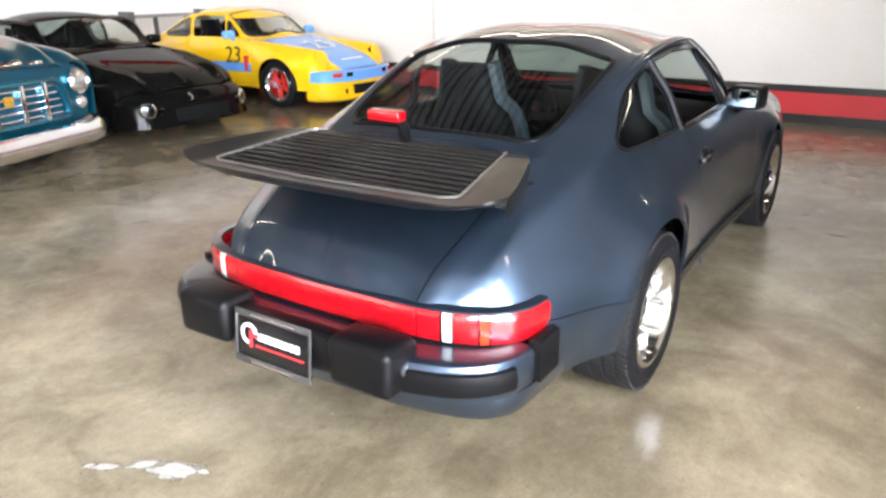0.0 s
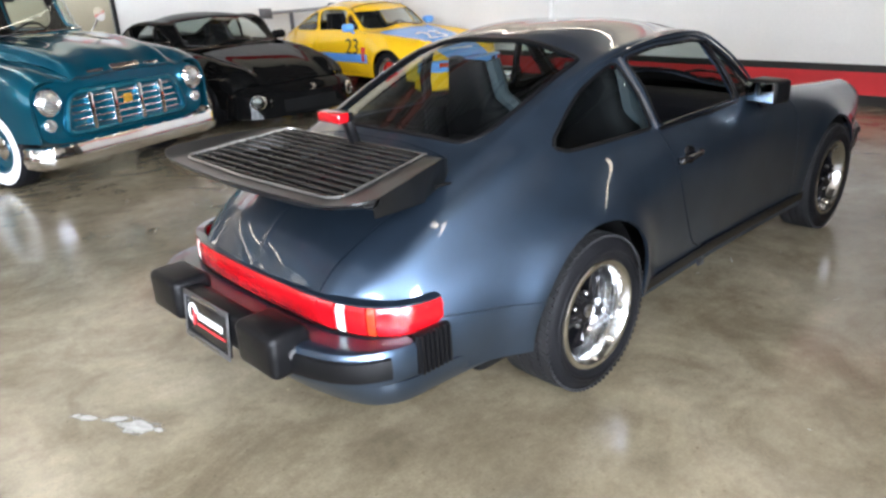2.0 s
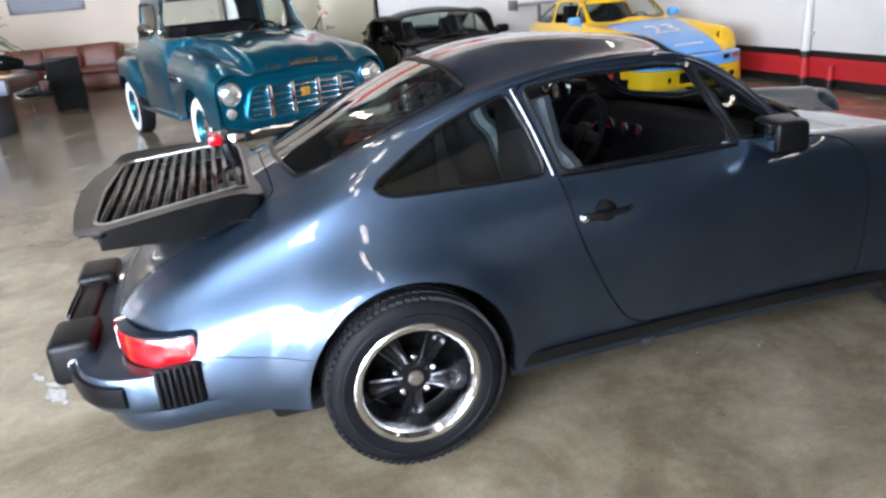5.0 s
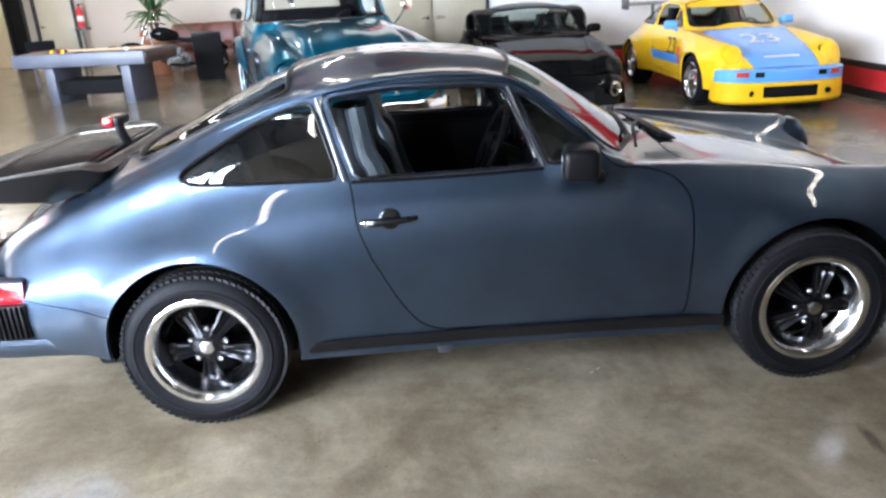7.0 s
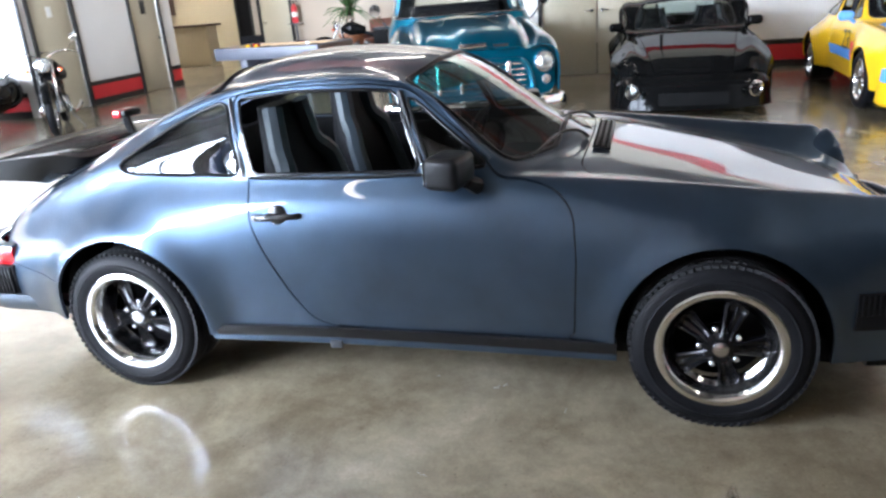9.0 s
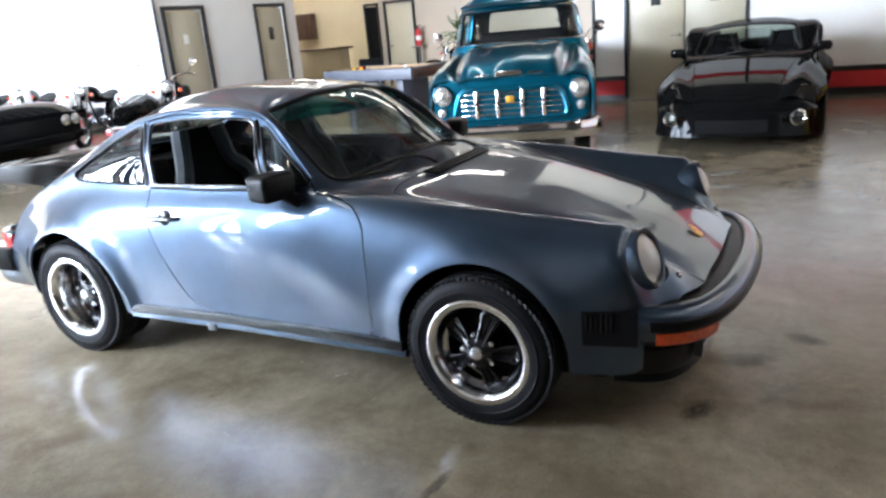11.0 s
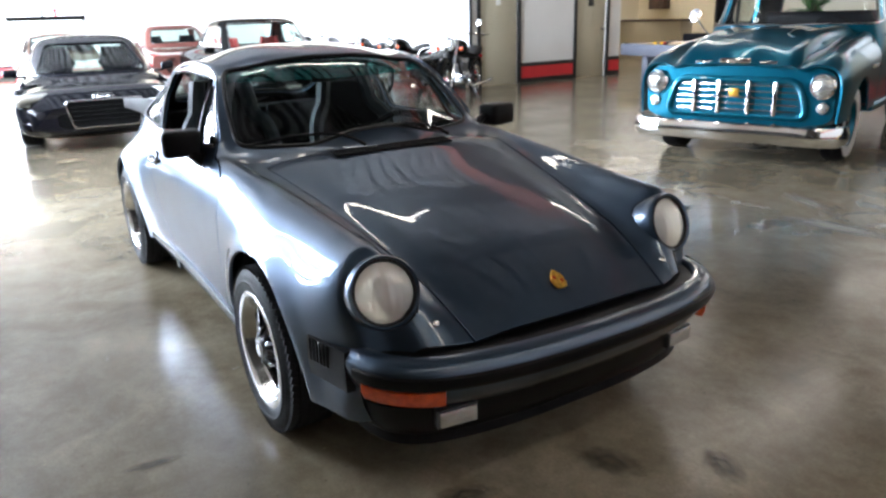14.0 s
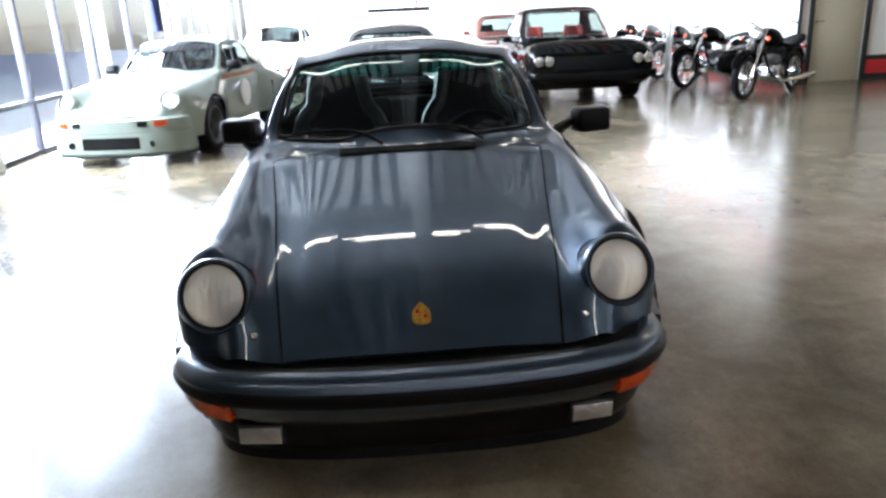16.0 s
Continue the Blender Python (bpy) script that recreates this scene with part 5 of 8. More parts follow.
def hero_tail(car):
    ys = np.linspace(-0.635, 0.635, 61)
    a = np.abs(ys)
    xf = np.interp(a, [0, 0.40, 0.46, 0.53, 0.59, 0.62, 0.635], [-1.505, -1.50, -1.52, -1.64, -1.80, -1.90, -1.96])
    xr = np.interp(a, [0, 0.25, 0.45, 0.56, 0.61, 0.63, 0.635], [-2.115, -2.10, -2.075, -2.055, -2.035, -2.01, -1.985])
    lid = lambda x, y: np.interp(x, [-2.05, -1.85, -1.65, -1.45], [0.565, 0.765, 0.862, 0.94]) - 0.16 * y * y
    rows = []
    for y, f, r in zip(ys, xf, xr):
        t = np.linspace(0, 1, 12)
        tx = f + (r - f) * t
        tz = np.interp(tx, [-2.12, -2.06, -1.95, -1.75, -1.58, -1.50], [0.912, 0.898, 0.902, 0.925, 0.938, 0.905]) + 0.02 * np.clip((abs(y) - 0.50) / 0.13, 0, 1)
        top = [(x, y, z) for x, z in zip(tx, tz)]
        zr = tz[-1]
        w = float(np.clip((0.68 - abs(y)) / 0.30, 0.3, 1.0))
        lip = [(r - 0.003, y, zr - 0.004), (r + 0.001, y, zr - 0.010), (r + 0.030, y, zr - 0.034 * w)]
        u = max(-1.70, r + 0.04) if abs(y) < 0.5 else min(-1.70, f - 0.02)
        k = 0.30 * max(0, abs(y) - 0.44) / 0.19
        uz = max(lid(u, y), 0.79 + k * 0.25) - 0.004
        under = [(r + (u - r) * q, y, (zr - 0.034 * w) + (uz - zr + 0.034 * w) * q**1.1) for q in (0.25, 0.5, 0.75, 1.0)]
        front = [(f, y, min(lid(f, y) - 0.004, tz[0] - 0.01) if abs(y) < 0.5 else tz[0] - 0.03)]
        rows.append(top + lip + under + front)
    g = np.array(rows)
    n = g.shape[1]
    v = g.reshape(-1, 3)
    f = [[i * n + j, i * n + (j + 1) % n, (i + 1) * n + (j + 1) % n, (i + 1) * n + j] for i in range(len(ys) - 1) for j in range(n)]
    f += [list(range(n))[::-1], [(len(ys) - 1) * n + j for j in range(n)]]
    hole = rounded([(-1.545, -0.38), (-1.575, -0.415), (-1.985, -0.492), (-2.015, -0.45), (-2.035, 0.0), (-2.015, 0.45), (-1.985, 0.492), (-1.575, 0.415), (-1.545, 0.38), (-1.54, 0)], 0.02)
    field = poly_field(hole, [0, 1], 0.005)
    shellm = cut((v, f), lambda w: np.where(w[:, 2] > np.interp(w[:, 0], [-2.12, -1.5], [0.875, 0.895]), field(w), 1.0))[1]
    tail = part("tea_tray_tail", shellm, TAILTRIM, car, "satin black rubber-edged tea-tray tail", sharp=50)
    zt = lambda x: float(np.interp(x, [-2.12, -2.06, -1.95, -1.75, -1.58, -1.50], [0.912, 0.898, 0.902, 0.925, 0.938, 0.905]))
    part("grille_tray", cat(*[moved(box(0, 0, 0, 0.50, 1.0, 0.006), pose(-1.785, 0, 0.862, 0, 4, 0))]), INNER, tail)
    rim = [(x, y, zt(x) + 0.002) for x, y in hole]
    part("grille_frame", tube(rim, 0.005, 6, 0, True), FRAMEGREY, tail, "thin satin grille frame")
    for i in range(12):
        x = -1.572 - 0.0385 * i
        half = float(np.interp(x, [-2.015, -1.985, -1.575, -1.545], [0.44, 0.482, 0.405, 0.37]))
        part("slat", moved(box(0, 0, 0, 0.019, 2 * half, 0.012, 0.004), pose(x, 0, zt(x) - 0.004, 0, 22, 0)), SLATBLACK, tail)
    for y in (-0.2, 0.0, 0.2):
        part("slat_rib", cat(*[box(-1.572 - 0.0385 * i, y, zt(-1.572 - 0.0385 * i) - 0.018, 0.0385, 0.008, 0.012) for i in range(12)]), BLACKTRIM, tail)
    for y0 in (0.03,):
        stop = part("high_stop_lamp", box(-1.625, y0, 1.030, 0.050, 0.135, 0.038, 0.008, 3), TAILRED, car, "red high-level stop lamp on a black stalk")
        part("lamp_stalk", cat(box(-1.590, y0, 1.030, 0.03, 0.125, 0.036, 0.008), tube([(-1.590, y0 - 0.035, 1.02), (-1.585, y0 - 0.04, 0.99), (-1.575, y0 - 0.04, 0.96), (-1.565, y0 - 0.04, 0.925)], 0.021, 8, 10)), BLACKTRIM, stop)


def hero_sides(car, doors):
    for s, door in ((-1, doors[0]), (1, doors[1])):
        part("rocker_trim", sweep(curve([(-0.80, s * 0.772, 0), (-0.4, s * 0.752, 0), (0.4, s * 0.752, 0), (0.80, s * 0.762, 0)], 20)[:: (1 if s < 0 else -1)], [(-0.02, 0.252), (0.010, 0.252), (0.015, 0.268), (0.011, 0.296), (-0.02, 0.300)]), BLACKGLOSS, car, "black rocker trim")
        part("rocker_panel", sweep(curve([(-0.80, s * 0.755, 0), (-0.4, s * 0.742, 0), (0.4, s * 0.742, 0), (0.80, s * 0.75, 0)], 20)[:: (1 if s < 0 else -1)], [(-0.03, 0.219), (0.004, 0.219), (0.006, 0.227), (0.0, 0.254), (-0.03, 0.256)]), BLUE, car)
        part("jack_point", box(-0.262, s * 0.752, 0.222, 0.05, 0.012, 0.032, 0.003), GREYPLASTIC, car)
        # handle: cup, bar and lock
        cup = part("door_handle", moved(lathe([(0.042, -0.006), (0.040, 0.008), (0.030, 0.013), (0.0, 0.015)], 24), pose(-0.430, s * 0.752, 0.744, 90 if s < 0 else -90, 0, 0)), BLACKGLOSS, door, "black door handle with a bright lock")
        part("handle_bar", tube([(-0.528, s * 0.760, 0.740), (-0.49, s * 0.777, 0.743), (-0.42, s * 0.779, 0.746), (-0.36, s * 0.772, 0.748), (-0.335, s * 0.756, 0.748)], [0.014, 0.0155, 0.013, 0.012, 0.010], 8, 16), BLACKGLOSS, cup)
        part("lock", moved(lathe([(0.013, 0), (0.013, 0.010), (0.009, 0.013), (0, 0.013)], 16), pose(-0.515, s * 0.770, 0.741, 90 if s < 0 else -90, 0, 0)), ALLOY, cup)
        trim = edge_trim(hero_pan["door_glass"], 0.007)
        part("window_frame", trim if s < 0 else mirror(trim), BLACKGLOSS, door, "thin dark window frame")
        part("frame_strip", tube([(-0.585, s * 0.690, 0.88), (-0.625, s * 0.628, 1.02), (-0.668, s * 0.557, 1.155)], 0.006, 6, 12), STEEL, door, "grey metal pillar strip")
        part("belt_trim", tube([(-0.56, s * 0.689, 0.874), (-0.2, s * 0.690, 0.873), (0.13, s * 0.684, 0.880)], 0.007, 6, 14), BLACKTRIM, door)
        part("vent_post", tube([(0.130, s * 0.676, 0.885), (0.075, s * 0.610, 1.02), (0.022, s * 0.548, 1.155)], 0.010, 6, 10), BLACKTRIM, door, "black quarter-light post")
        mir = part("door_mirror", moved(box(0, 0, 0, 0.125, 0.165, 0.112, 0.024, 4), pose(0.245 if s < 0 else 0.275, s * (0.765 if s < 0 else 0.875), 0.914 if s < 0 else 0.888, 0, 0, s * 12)), BLACKTRIM, door, "black square door mirror")
        part("mirror_glass", moved(box(-0.0635, 0, 0, 0.003, 0.145, 0.086, 0.001), pose(0.245 if s < 0 else 0.275, s * (0.765 if s < 0 else 0.875), 0.914 if s < 0 else 0.888, 0, 0, s * 12)), MIRROR, mir)
        part("mirror_stalk", tube([(0.265, s * (0.745 if s < 0 else 0.80), 0.880), (0.30, s * 0.735, 0.862), (0.32, s * 0.70, 0.842)], [0.020, 0.022, 0.032], 8, 8), BLACKTRIM, mir)
        part("drip_rail", tube([(0.36, s * 0.640, 0.925), (0.25, s * 0.607, 1.035), (0.06, s * 0.540, 1.172), (-0.15, s * 0.548, 1.208), (-0.4, s * 0.553, 1.204), (-0.65, s * 0.548, 1.168), (-0.85, s * 0.540, 1.115), (-1.08, s * 0.530, 1.027)], 0.006, 6, 40), BLUE, car, "painted drip rail")


def bucket_seat(name, parent, x, y, main, edge):
    """A high-backed seat with its head restraint in one."""
    rows = []
    for t in np.linspace(0, 1, 13):
        z = 0.40 + 0.70 * t
        xx = x - 0.10 - 0.20 * t - 0.03 * math.sin(math.pi * t)
        w = float(np.interp(t, [0, 0.3, 0.65, 0.72, 1.0], [0.25, 0.25, 0.215, 0.155, 0.115]))
        d = float(np.interp(t, [0, 0.5, 1], [0.10, 0.085, 0.05]))
        rows.append([(xx + d * math.sin(a) * (0.7 if math.sin(a) > 0 else 1) + (0.03 * abs(math.cos(a)) ** 3 if t < 0.7 else 0), y + w * math.copysign(abs(math.cos(a)) ** 0.6, math.cos(a)), z) for a in np.linspace(0, 2 * math.pi, 25)[:-1]])
    g = np.array(rows)
    k = 24
    f = [[i * k + j, i * k + (j + 1) % k, (i + 1) * k + (j + 1) % k, (i + 1) * k + j] for i in range(12) for j in range(k)] + [[12 * k + j for j in range(k)], list(range(k))[::-1]]
    seat = part(name, (g.reshape(-1, 3), f), main, parent, "dark leather high-backed seat")
    part("seat_cushion", box(x + 0.16, y, 0.42, 0.50, 0.50, 0.17, 0.06, 3), main, seat)
    for s in (-1, 1):
        edgep = [(r[0 if s > 0 else 12][0] + 0.045, r[0 if s > 0 else 12][1] * 1.0 + s * 0.004, r[0][2]) for r in rows]
        part("side_bolster", tube(edgep, 0.042, 8, 20), edge, seat, "blue-grey leather bolster")
    return seat


def hero_inside(car):
    for y in (-0.36, 0.36):
        bucket_seat("seat", car, -0.28, y, LEATHER, LEATHERBLUE)
    prof = [(0.55, 0.845), (0.42, 0.862), (0.32, 0.845), (0.27, 0.80), (0.25, 0.70), (0.28, 0.58), (0.40, 0.50), (0.58, 0.50)]
    ys = np.linspace(-0.62, 0.62, 16)
    v = np.array([(x - 0.10 * (abs(y) / 0.62) ** 2, y, z) for y in ys for x, z in prof])
    n = len(prof)
    f = [[i * n + j, i * n + (j + 1) % n, (i + 1) * n + (j + 1) % n, (i + 1) * n + j] for i in range(15) for j in range(n)] + [list(range(n))[::-1], [15 * n + j for j in range(n)]]
    dash = part("dashboard", (v, f), LEATHER, car, "black dashboard with round gauges")
    for i, y in enumerate((0.16, 0.26, 0.37, 0.48, 0.56)):
        r = 0.055 if i == 2 else 0.042
        g = part("gauge", moved(lathe([(r, 0), (r, 0.012), (r - 0.007, 0.014), (r - 0.008, 0.004), (0, 0.004)], 20), pose(0.262 - 0.10 * (y / 0.62) ** 2, y, 0.765, 0, -82, 0)), BLACKGLOSS, dash)
        part("gauge_needle", moved(box(0.012, 0, 0.006, 0.04, 0.004, 0.002), pose(0.262 - 0.10 * (y / 0.62) ** 2, y, 0.765, 0, -82, 0) @ pose(0, 0, 0, 0, 0, 40 * i)), STRIPERED, g)
    wheel = part("steering_wheel", moved(tube([(0.185 * math.cos(a), 0.185 * math.sin(a), 0) for a in np.linspace(0, 2 * math.pi, 41)[:-1]], 0.015, 8, 0, True), pose(0.06, 0.36, 0.76, 0, -66, 0)), LEATHER, car, "black leather steering wheel")
    part("wheel_boss", moved(cat(lathe([(0.06, -0.03), (0.055, 0.01), (0, 0.015)], 16), box(0, 0.10, -0.005, 0.05, 0.15, 0.014, 0.006), box(0, -0.10, -0.005, 0.05, 0.15, 0.014, 0.006), box(-0.10, 0, -0.005, 0.15, 0.04, 0.014, 0.006)), pose(0.06, 0.36, 0.76, 0, -66, 0)), BLACKTRIM, wheel)
    part("steering_column", rod(0.03, (0.07, 0.36, 0.75), (0.35, 0.36, 0.63)), BLACKTRIM, wheel)
    part("cabin_floor", cat(box(-0.1, 0, 0.30, 1.5, 1.30, 0.03), box(-0.2, 0, 0.40, 1.2, 0.20, 0.22, 0.05)), INNER, car)
    for s in (-1, 1):
        part("door_card", cat(box(-0.02, s * 0.685, 0.60, 1.15, 0.03, 0.46, 0.012), box(0.0, s * 0.655, 0.52, 0.7, 0.05, 0.06, 0.02)), LEATHER, car, "black door lining")
        part("rear_seat", cat(box(-0.92, s * 0.30, 0.50, 0.36, 0.44, 0.14, 0.05), moved(box(0, 0, 0, 0.10, 0.46, 0.40, 0.04), pose(-1.10, s * 0.30, 0.70, 0, -18, 0))), LEATHER, car)
    part("parcel_shelf", box(-1.28, 0, 0.86, 0.26, 1.0, 0.03, 0.01), LEATHER, car)
    part("rear_wall", box(-1.17, 0, 0.60, 0.04, 1.2, 0.5), INNER, car)
    part("inside_mirror", cat(box(0.10, 0.0, 1.135, 0.02, 0.20, 0.055, 0.01), rod(0.006, (0.105, 0, 1.15), (0.11, 0, 1.19))), BLACKTRIM, car, "black inside mirror")
    band = cut(inward(hero_pan["windscreen"], 0.002), lambda v: 1.138 - v[:, 2])[0]
    ob = part("sun_band", both(band), GLASSBAND, car, "green shaded band across the windscreen top")
    ob.visible_shadow = False


hero_front(hero)
hero_rear(hero)
hero_tail(hero)
hero_sides(hero, hero_doors)
hero_inside(hero)

# ==== the other coupes ====


def plain_cabin(car):
    """Seats, dash and wheel seen through the glass of a coupe further off."""
    for y in (-0.36, 0.36):
        bucket_seat("seat", car, -0.28, y, LEATHER, BLACKTRIM)
    part("dashboard", box(0.42, 0, 0.72, 0.34, 1.22, 0.24, 0.08, 3), LEATHER, car)
    part("steering_wheel", moved(tube([(0.18 * math.cos(a), 0.18 * math.sin(a), 0) for a in np.linspace(0, 2 * math.pi, 25)[:-1]], 0.015, 6, 0, True), pose(0.06, 0.36, 0.78, 0, -66, 0)), BLACKTRIM, car)
    part("cabin_floor", cat(box(-0.1, 0, 0.26, 3.4, 1.30, 0.10, 0.03), box(-1.2, 0, 0.62, 0.05, 1.2, 0.5)), INNER, car)


def wide_arches(front, rear):
    return [(2.2, front * 0.6), (1.75, front * 0.8), (1.5, front), (0.85, front), (0.55, 0.0), (-0.5, 0.0), (-0.72, rear), (-1.6, rear), (-2.05, rear * 0.8)]


def air_dam(car, top_mat, low_mat, wide, intake=True, lamps=True):
    """A deep moulded race nose: upper band, lower dam, intake and lip."""
    pts = [(1.60, 0.70 + wide), (1.74, 0.70 + wide * 0.9), (1.84, 0.66 + wide * 0.6), (1.93, 0.56), (1.98, 0.40), (2.01, 0.2), (2.015, 0.0)]
    way = sym_path(plan(pts, 0), 60)
    dam = part("front_bumper", sweep(way, [(-0.16, 0.50), (-0.03, 0.50), (0.0, 0.485), (0.004, 0.36), (-0.16, 0.36)]), top_mat, car)
    low = part("air_dam", sweep(way, [(-0.16, 0.357), (0.004, 0.357), (0.012, 0.25), (0.02, 0.15), (0.0, 0.12), (-0.16, 0.12)]), low_mat, car)
    part("splitter", sweep(way, [(-0.16, 0.12), (0.035, 0.117), (0.035, 0.105), (-0.16, 0.105)]), BLACKTRIM, dam)
    if intake:
        part("intake", sweep(arc_between(way, -0.32, 0.32), [(-0.05, 0.19), (0.018, 0.19), (0.014, 0.315), (-0.05, 0.315)]), INNER, low, "dark oil cooler opening")
    for s in (-1, 1):
        part("duct", moved(lathe([(0.035, 0), (0.03, 0.008), (0.0, 0.002)], 16), pose(1.995, s * 0.45, 0.24, 0, 90, -s * 18)), INNER, low)
        if lamps:
            st = arc_between(way, s * 0.46, s * 0.62)
            part("turn_signal", sweep(st, [(-0.01, 0.42), (0.008, 0.42), (0.008, 0.475), (-0.01, 0.475)]), AMBER, dam, "amber turn signal lens")
            st = arc_between(way, s * 0.30, s * 0.44)
            part("horn_grille", sweep(st, [(-0.01, 0.42), (0.007, 0.42), (0.007, 0.475), (-0.01, 0.475)]), INNER, dam)
    return dam


def tail_end(car, mat_, wide):
    way = sym_path(plan([(-1.60, 0.74 + wide), (-1.80, 0.70 + wide), (-1.95, 0.66 + wide * 0.6), (-2.08, 0.55), (-2.13, 0.3), (-2.14, 0.0)], 0), 50)[::-1]
    part("rear_bumper", sweep(way, [(-0.12, 0.565), (-0.03, 0.56), (0.0, 0.44), (-0.01, 0.30), (-0.10, 0.26)]), mat_, car)
    part("tail_lamp_strip", sweep(way[8:-8], [(-0.01, 0.48), (0.006, 0.48), (0.002, 0.55), (-0.01, 0.55)]), TAILRED, car, "red tail lamp strip")


def race_wing(car, mat_, x=-1.95, z=1.12, half=0.72, feet=0.30, thick=1.0):
    """A wing on struts with end plates."""
    prof = [(0.16, 0.0), (0.10, 0.018), (0.0, 0.02), (-0.12, 0.012), (-0.16, 0.03), (-0.155, 0.02), (-0.05, -0.004), (0.10, -0.012)]
    wing = part("rear_wing", sweep([(x, -half, z), (x, 0, z), (x, half, z)], [(a, b * thick) for a, b in prof]), mat_, car, "flat dark race wing")
    for s in (-1, 1):
        part("end_plate", box(x, s * half, z + 0.01, 0.38, 0.012, 0.16, 0.004), mat_, wing)
        part("strut", box(x + 0.12, s * feet, (z + 0.72) / 2, 0.10, 0.02, z - 0.70, 0.004), mat_, wing)


def side_mirrors(car, mat_):
    for s in (-1, 1):
        mir = part("door_mirror", moved(box(0, 0, 0, 0.12, 0.17, 0.11, 0.04, 3), pose(0.30, s * 0.80, 0.93)), mat_, car)
        part("mirror_stalk", tube([(0.30, s * 0.77, 0.90), (0.30, s * 0.70, 0.85)], 0.02, 8), mat_, mir)


def lettering(text, size, m, mat_, parent, name="race_number"):
    data = bpy.data.curves.new(name, "FONT")
    data.body, data.size, data.align_x, data.align_y, data.extrude = text, size, "CENTER", "CENTER", 0.001
    data.materials.append(mat_)
    ob = new(name, data)
    ob.parent = parent
    ob.matrix_basis = m
    return ob


def race_coupe_yellow():
    wide = wide_arches(0.055, 0.075)
    car, pan, doors = coupe("yellow and sky-blue race coupe with a tall wing", pose(3.80, 6.55, 0, 0, 0, -90) @ Matrix.Diagonal((1, 0.94, 0.95, 1)), YELLOW, widen=wide, detail=False, colours={"bonnet": SKYBLUE, "body": YELLOW})
    plain_cabin(car)
    air_dam(car, SKYBLUE, YELLOW, 0.055)
    tail_end(car, YELLOW, 0.07)
    race_wing(car, STEEL)
    side_mirrors(car, SKYBLUE)
    for s in (-1, 1):
        for x, w in ((1.136, 0.26), (-1.136, 0.30)):
            petal_wheel(car, (x, s * (0.70 if x > 0 else 0.71), 0.305), s, 0.312, w, dish=0.06, spokes=REDPAINT, lip=CHROME, detail=False)
        # blue stripe along the flank, raised a little, and the plain lamp covers
        f = (lambda q: q) if s < 0 else mirror
        skin = cut(cut(pan["door"], lambda v: 0.44 - v[:, 2])[0], lambda v: v[:, 2] - 0.56)[0]
        part("flank_stripe", f((skin[0] + normals(skin) * 0.003, skin[1])), SKYBLUE, car, "sky-blue flank stripe")
        part("lamp_cover", moved(lathe([(0.112, -0.02), (0.108, 0.008), (0.06, 0.02), (0.0, 0.024)], 28), Matrix.Translation((1.720, s * 0.585, 0.655)) @ Vector((0.93, s * 0.1, 0.35)).to_track_quat("Z", "Y").to_matrix().to_4x4()), YELLOW, car, "yellow blanked headlamp")
        part("decal", box(0.60, s * 0.775, 0.56, 0.16, 0.004, 0.20, 0.001), STRIPERED, car, "red sponsor bars")
    up = Vector((-0.974, 0, 0.226))
    lie = Matrix((Vector((0, 1, 0)), up, Vector((0, 1, 0)).cross(up))).transposed().to_4x4()
    lettering("23", 0.46, Matrix.Translation((1.22, 0, 0.7795)) @ lie, PAPER, car, "bonnet_number")
    part("nose_decal", moved(box(0, 0, 0, 0.03, 0.42, 0.003), pose(1.74, 0, 0.617, 0, 28, 0)), PAPER, car)
    banner = cut(inward(pan["windscreen"], -0.003), lambda v: 1.13 - v[:, 2])[0]
    part("windscreen_banner", both(banner), YELLOW, car, "yellow banner across the windscreen top")
    lettering("23", 0.31, Matrix.Translation((0.34, -0.788, 0.655)) @ pose(0, 0, 0, 84, 0, 0), STRIPEBLACK, car)
    return car


def race_coupe_pale():
    car, pan, doors = coupe("pale grey-green race coupe with bulging arches", pose(-6.15, -2.78, 0, 0, 0, -9), PALEGREEN, widen=wide_arches(0.06, 0.14), glass_mat=GLASSDARK, detail=False)
    plain_cabin(car)
    air_dam(car, PALEGREEN, PALEGREEN, 0.06)
    tail_end(car, PALEGREEN, 0.12)
    side_mirrors(car, BLACKTRIM)
    for s in (-1, 1):
        for x, w in ((1.136, 0.26), (-1.136, 0.34)):
            petal_wheel(car, (x, s * (0.70 if x > 0 else 0.76), 0.305), s, 0.312, w, dish=0.06, lip=STEEL, detail=False)
        round_lamp(car, (1.722, s * 0.585, 0.655), (0.93, s * 0.10, 0.35), ring=PALEGREEN)
        part("arch_duct", box(-0.735, s * 0.875, 0.55, 0.05, 0.09, 0.20, 0.01), INNER, car, "dark brake duct in the arch")
        part("side_stripe", moved(box(0, 0, 0, 1.2, 0.004, 0.05, 0.001), pose(-0.02, s * 0.745, 0.80)), POT, car, "dull orange side stripe")
        part("roundel", moved(lathe([(0.17, 0), (0.17, 0.004), (0, 0.004)], 28), pose(-0.05, s * 0.772, 0.56, 90 if s < 0 else -90, 0, 0)), PAPER, car)
    band = cut(inward(pan["windscreen"], -0.003), lambda v: 1.12 - v[:, 2])[0]
    part("windscreen_banner", both(band), NAVYPAINT, car, "dark banner across the windscreen top")
    return car


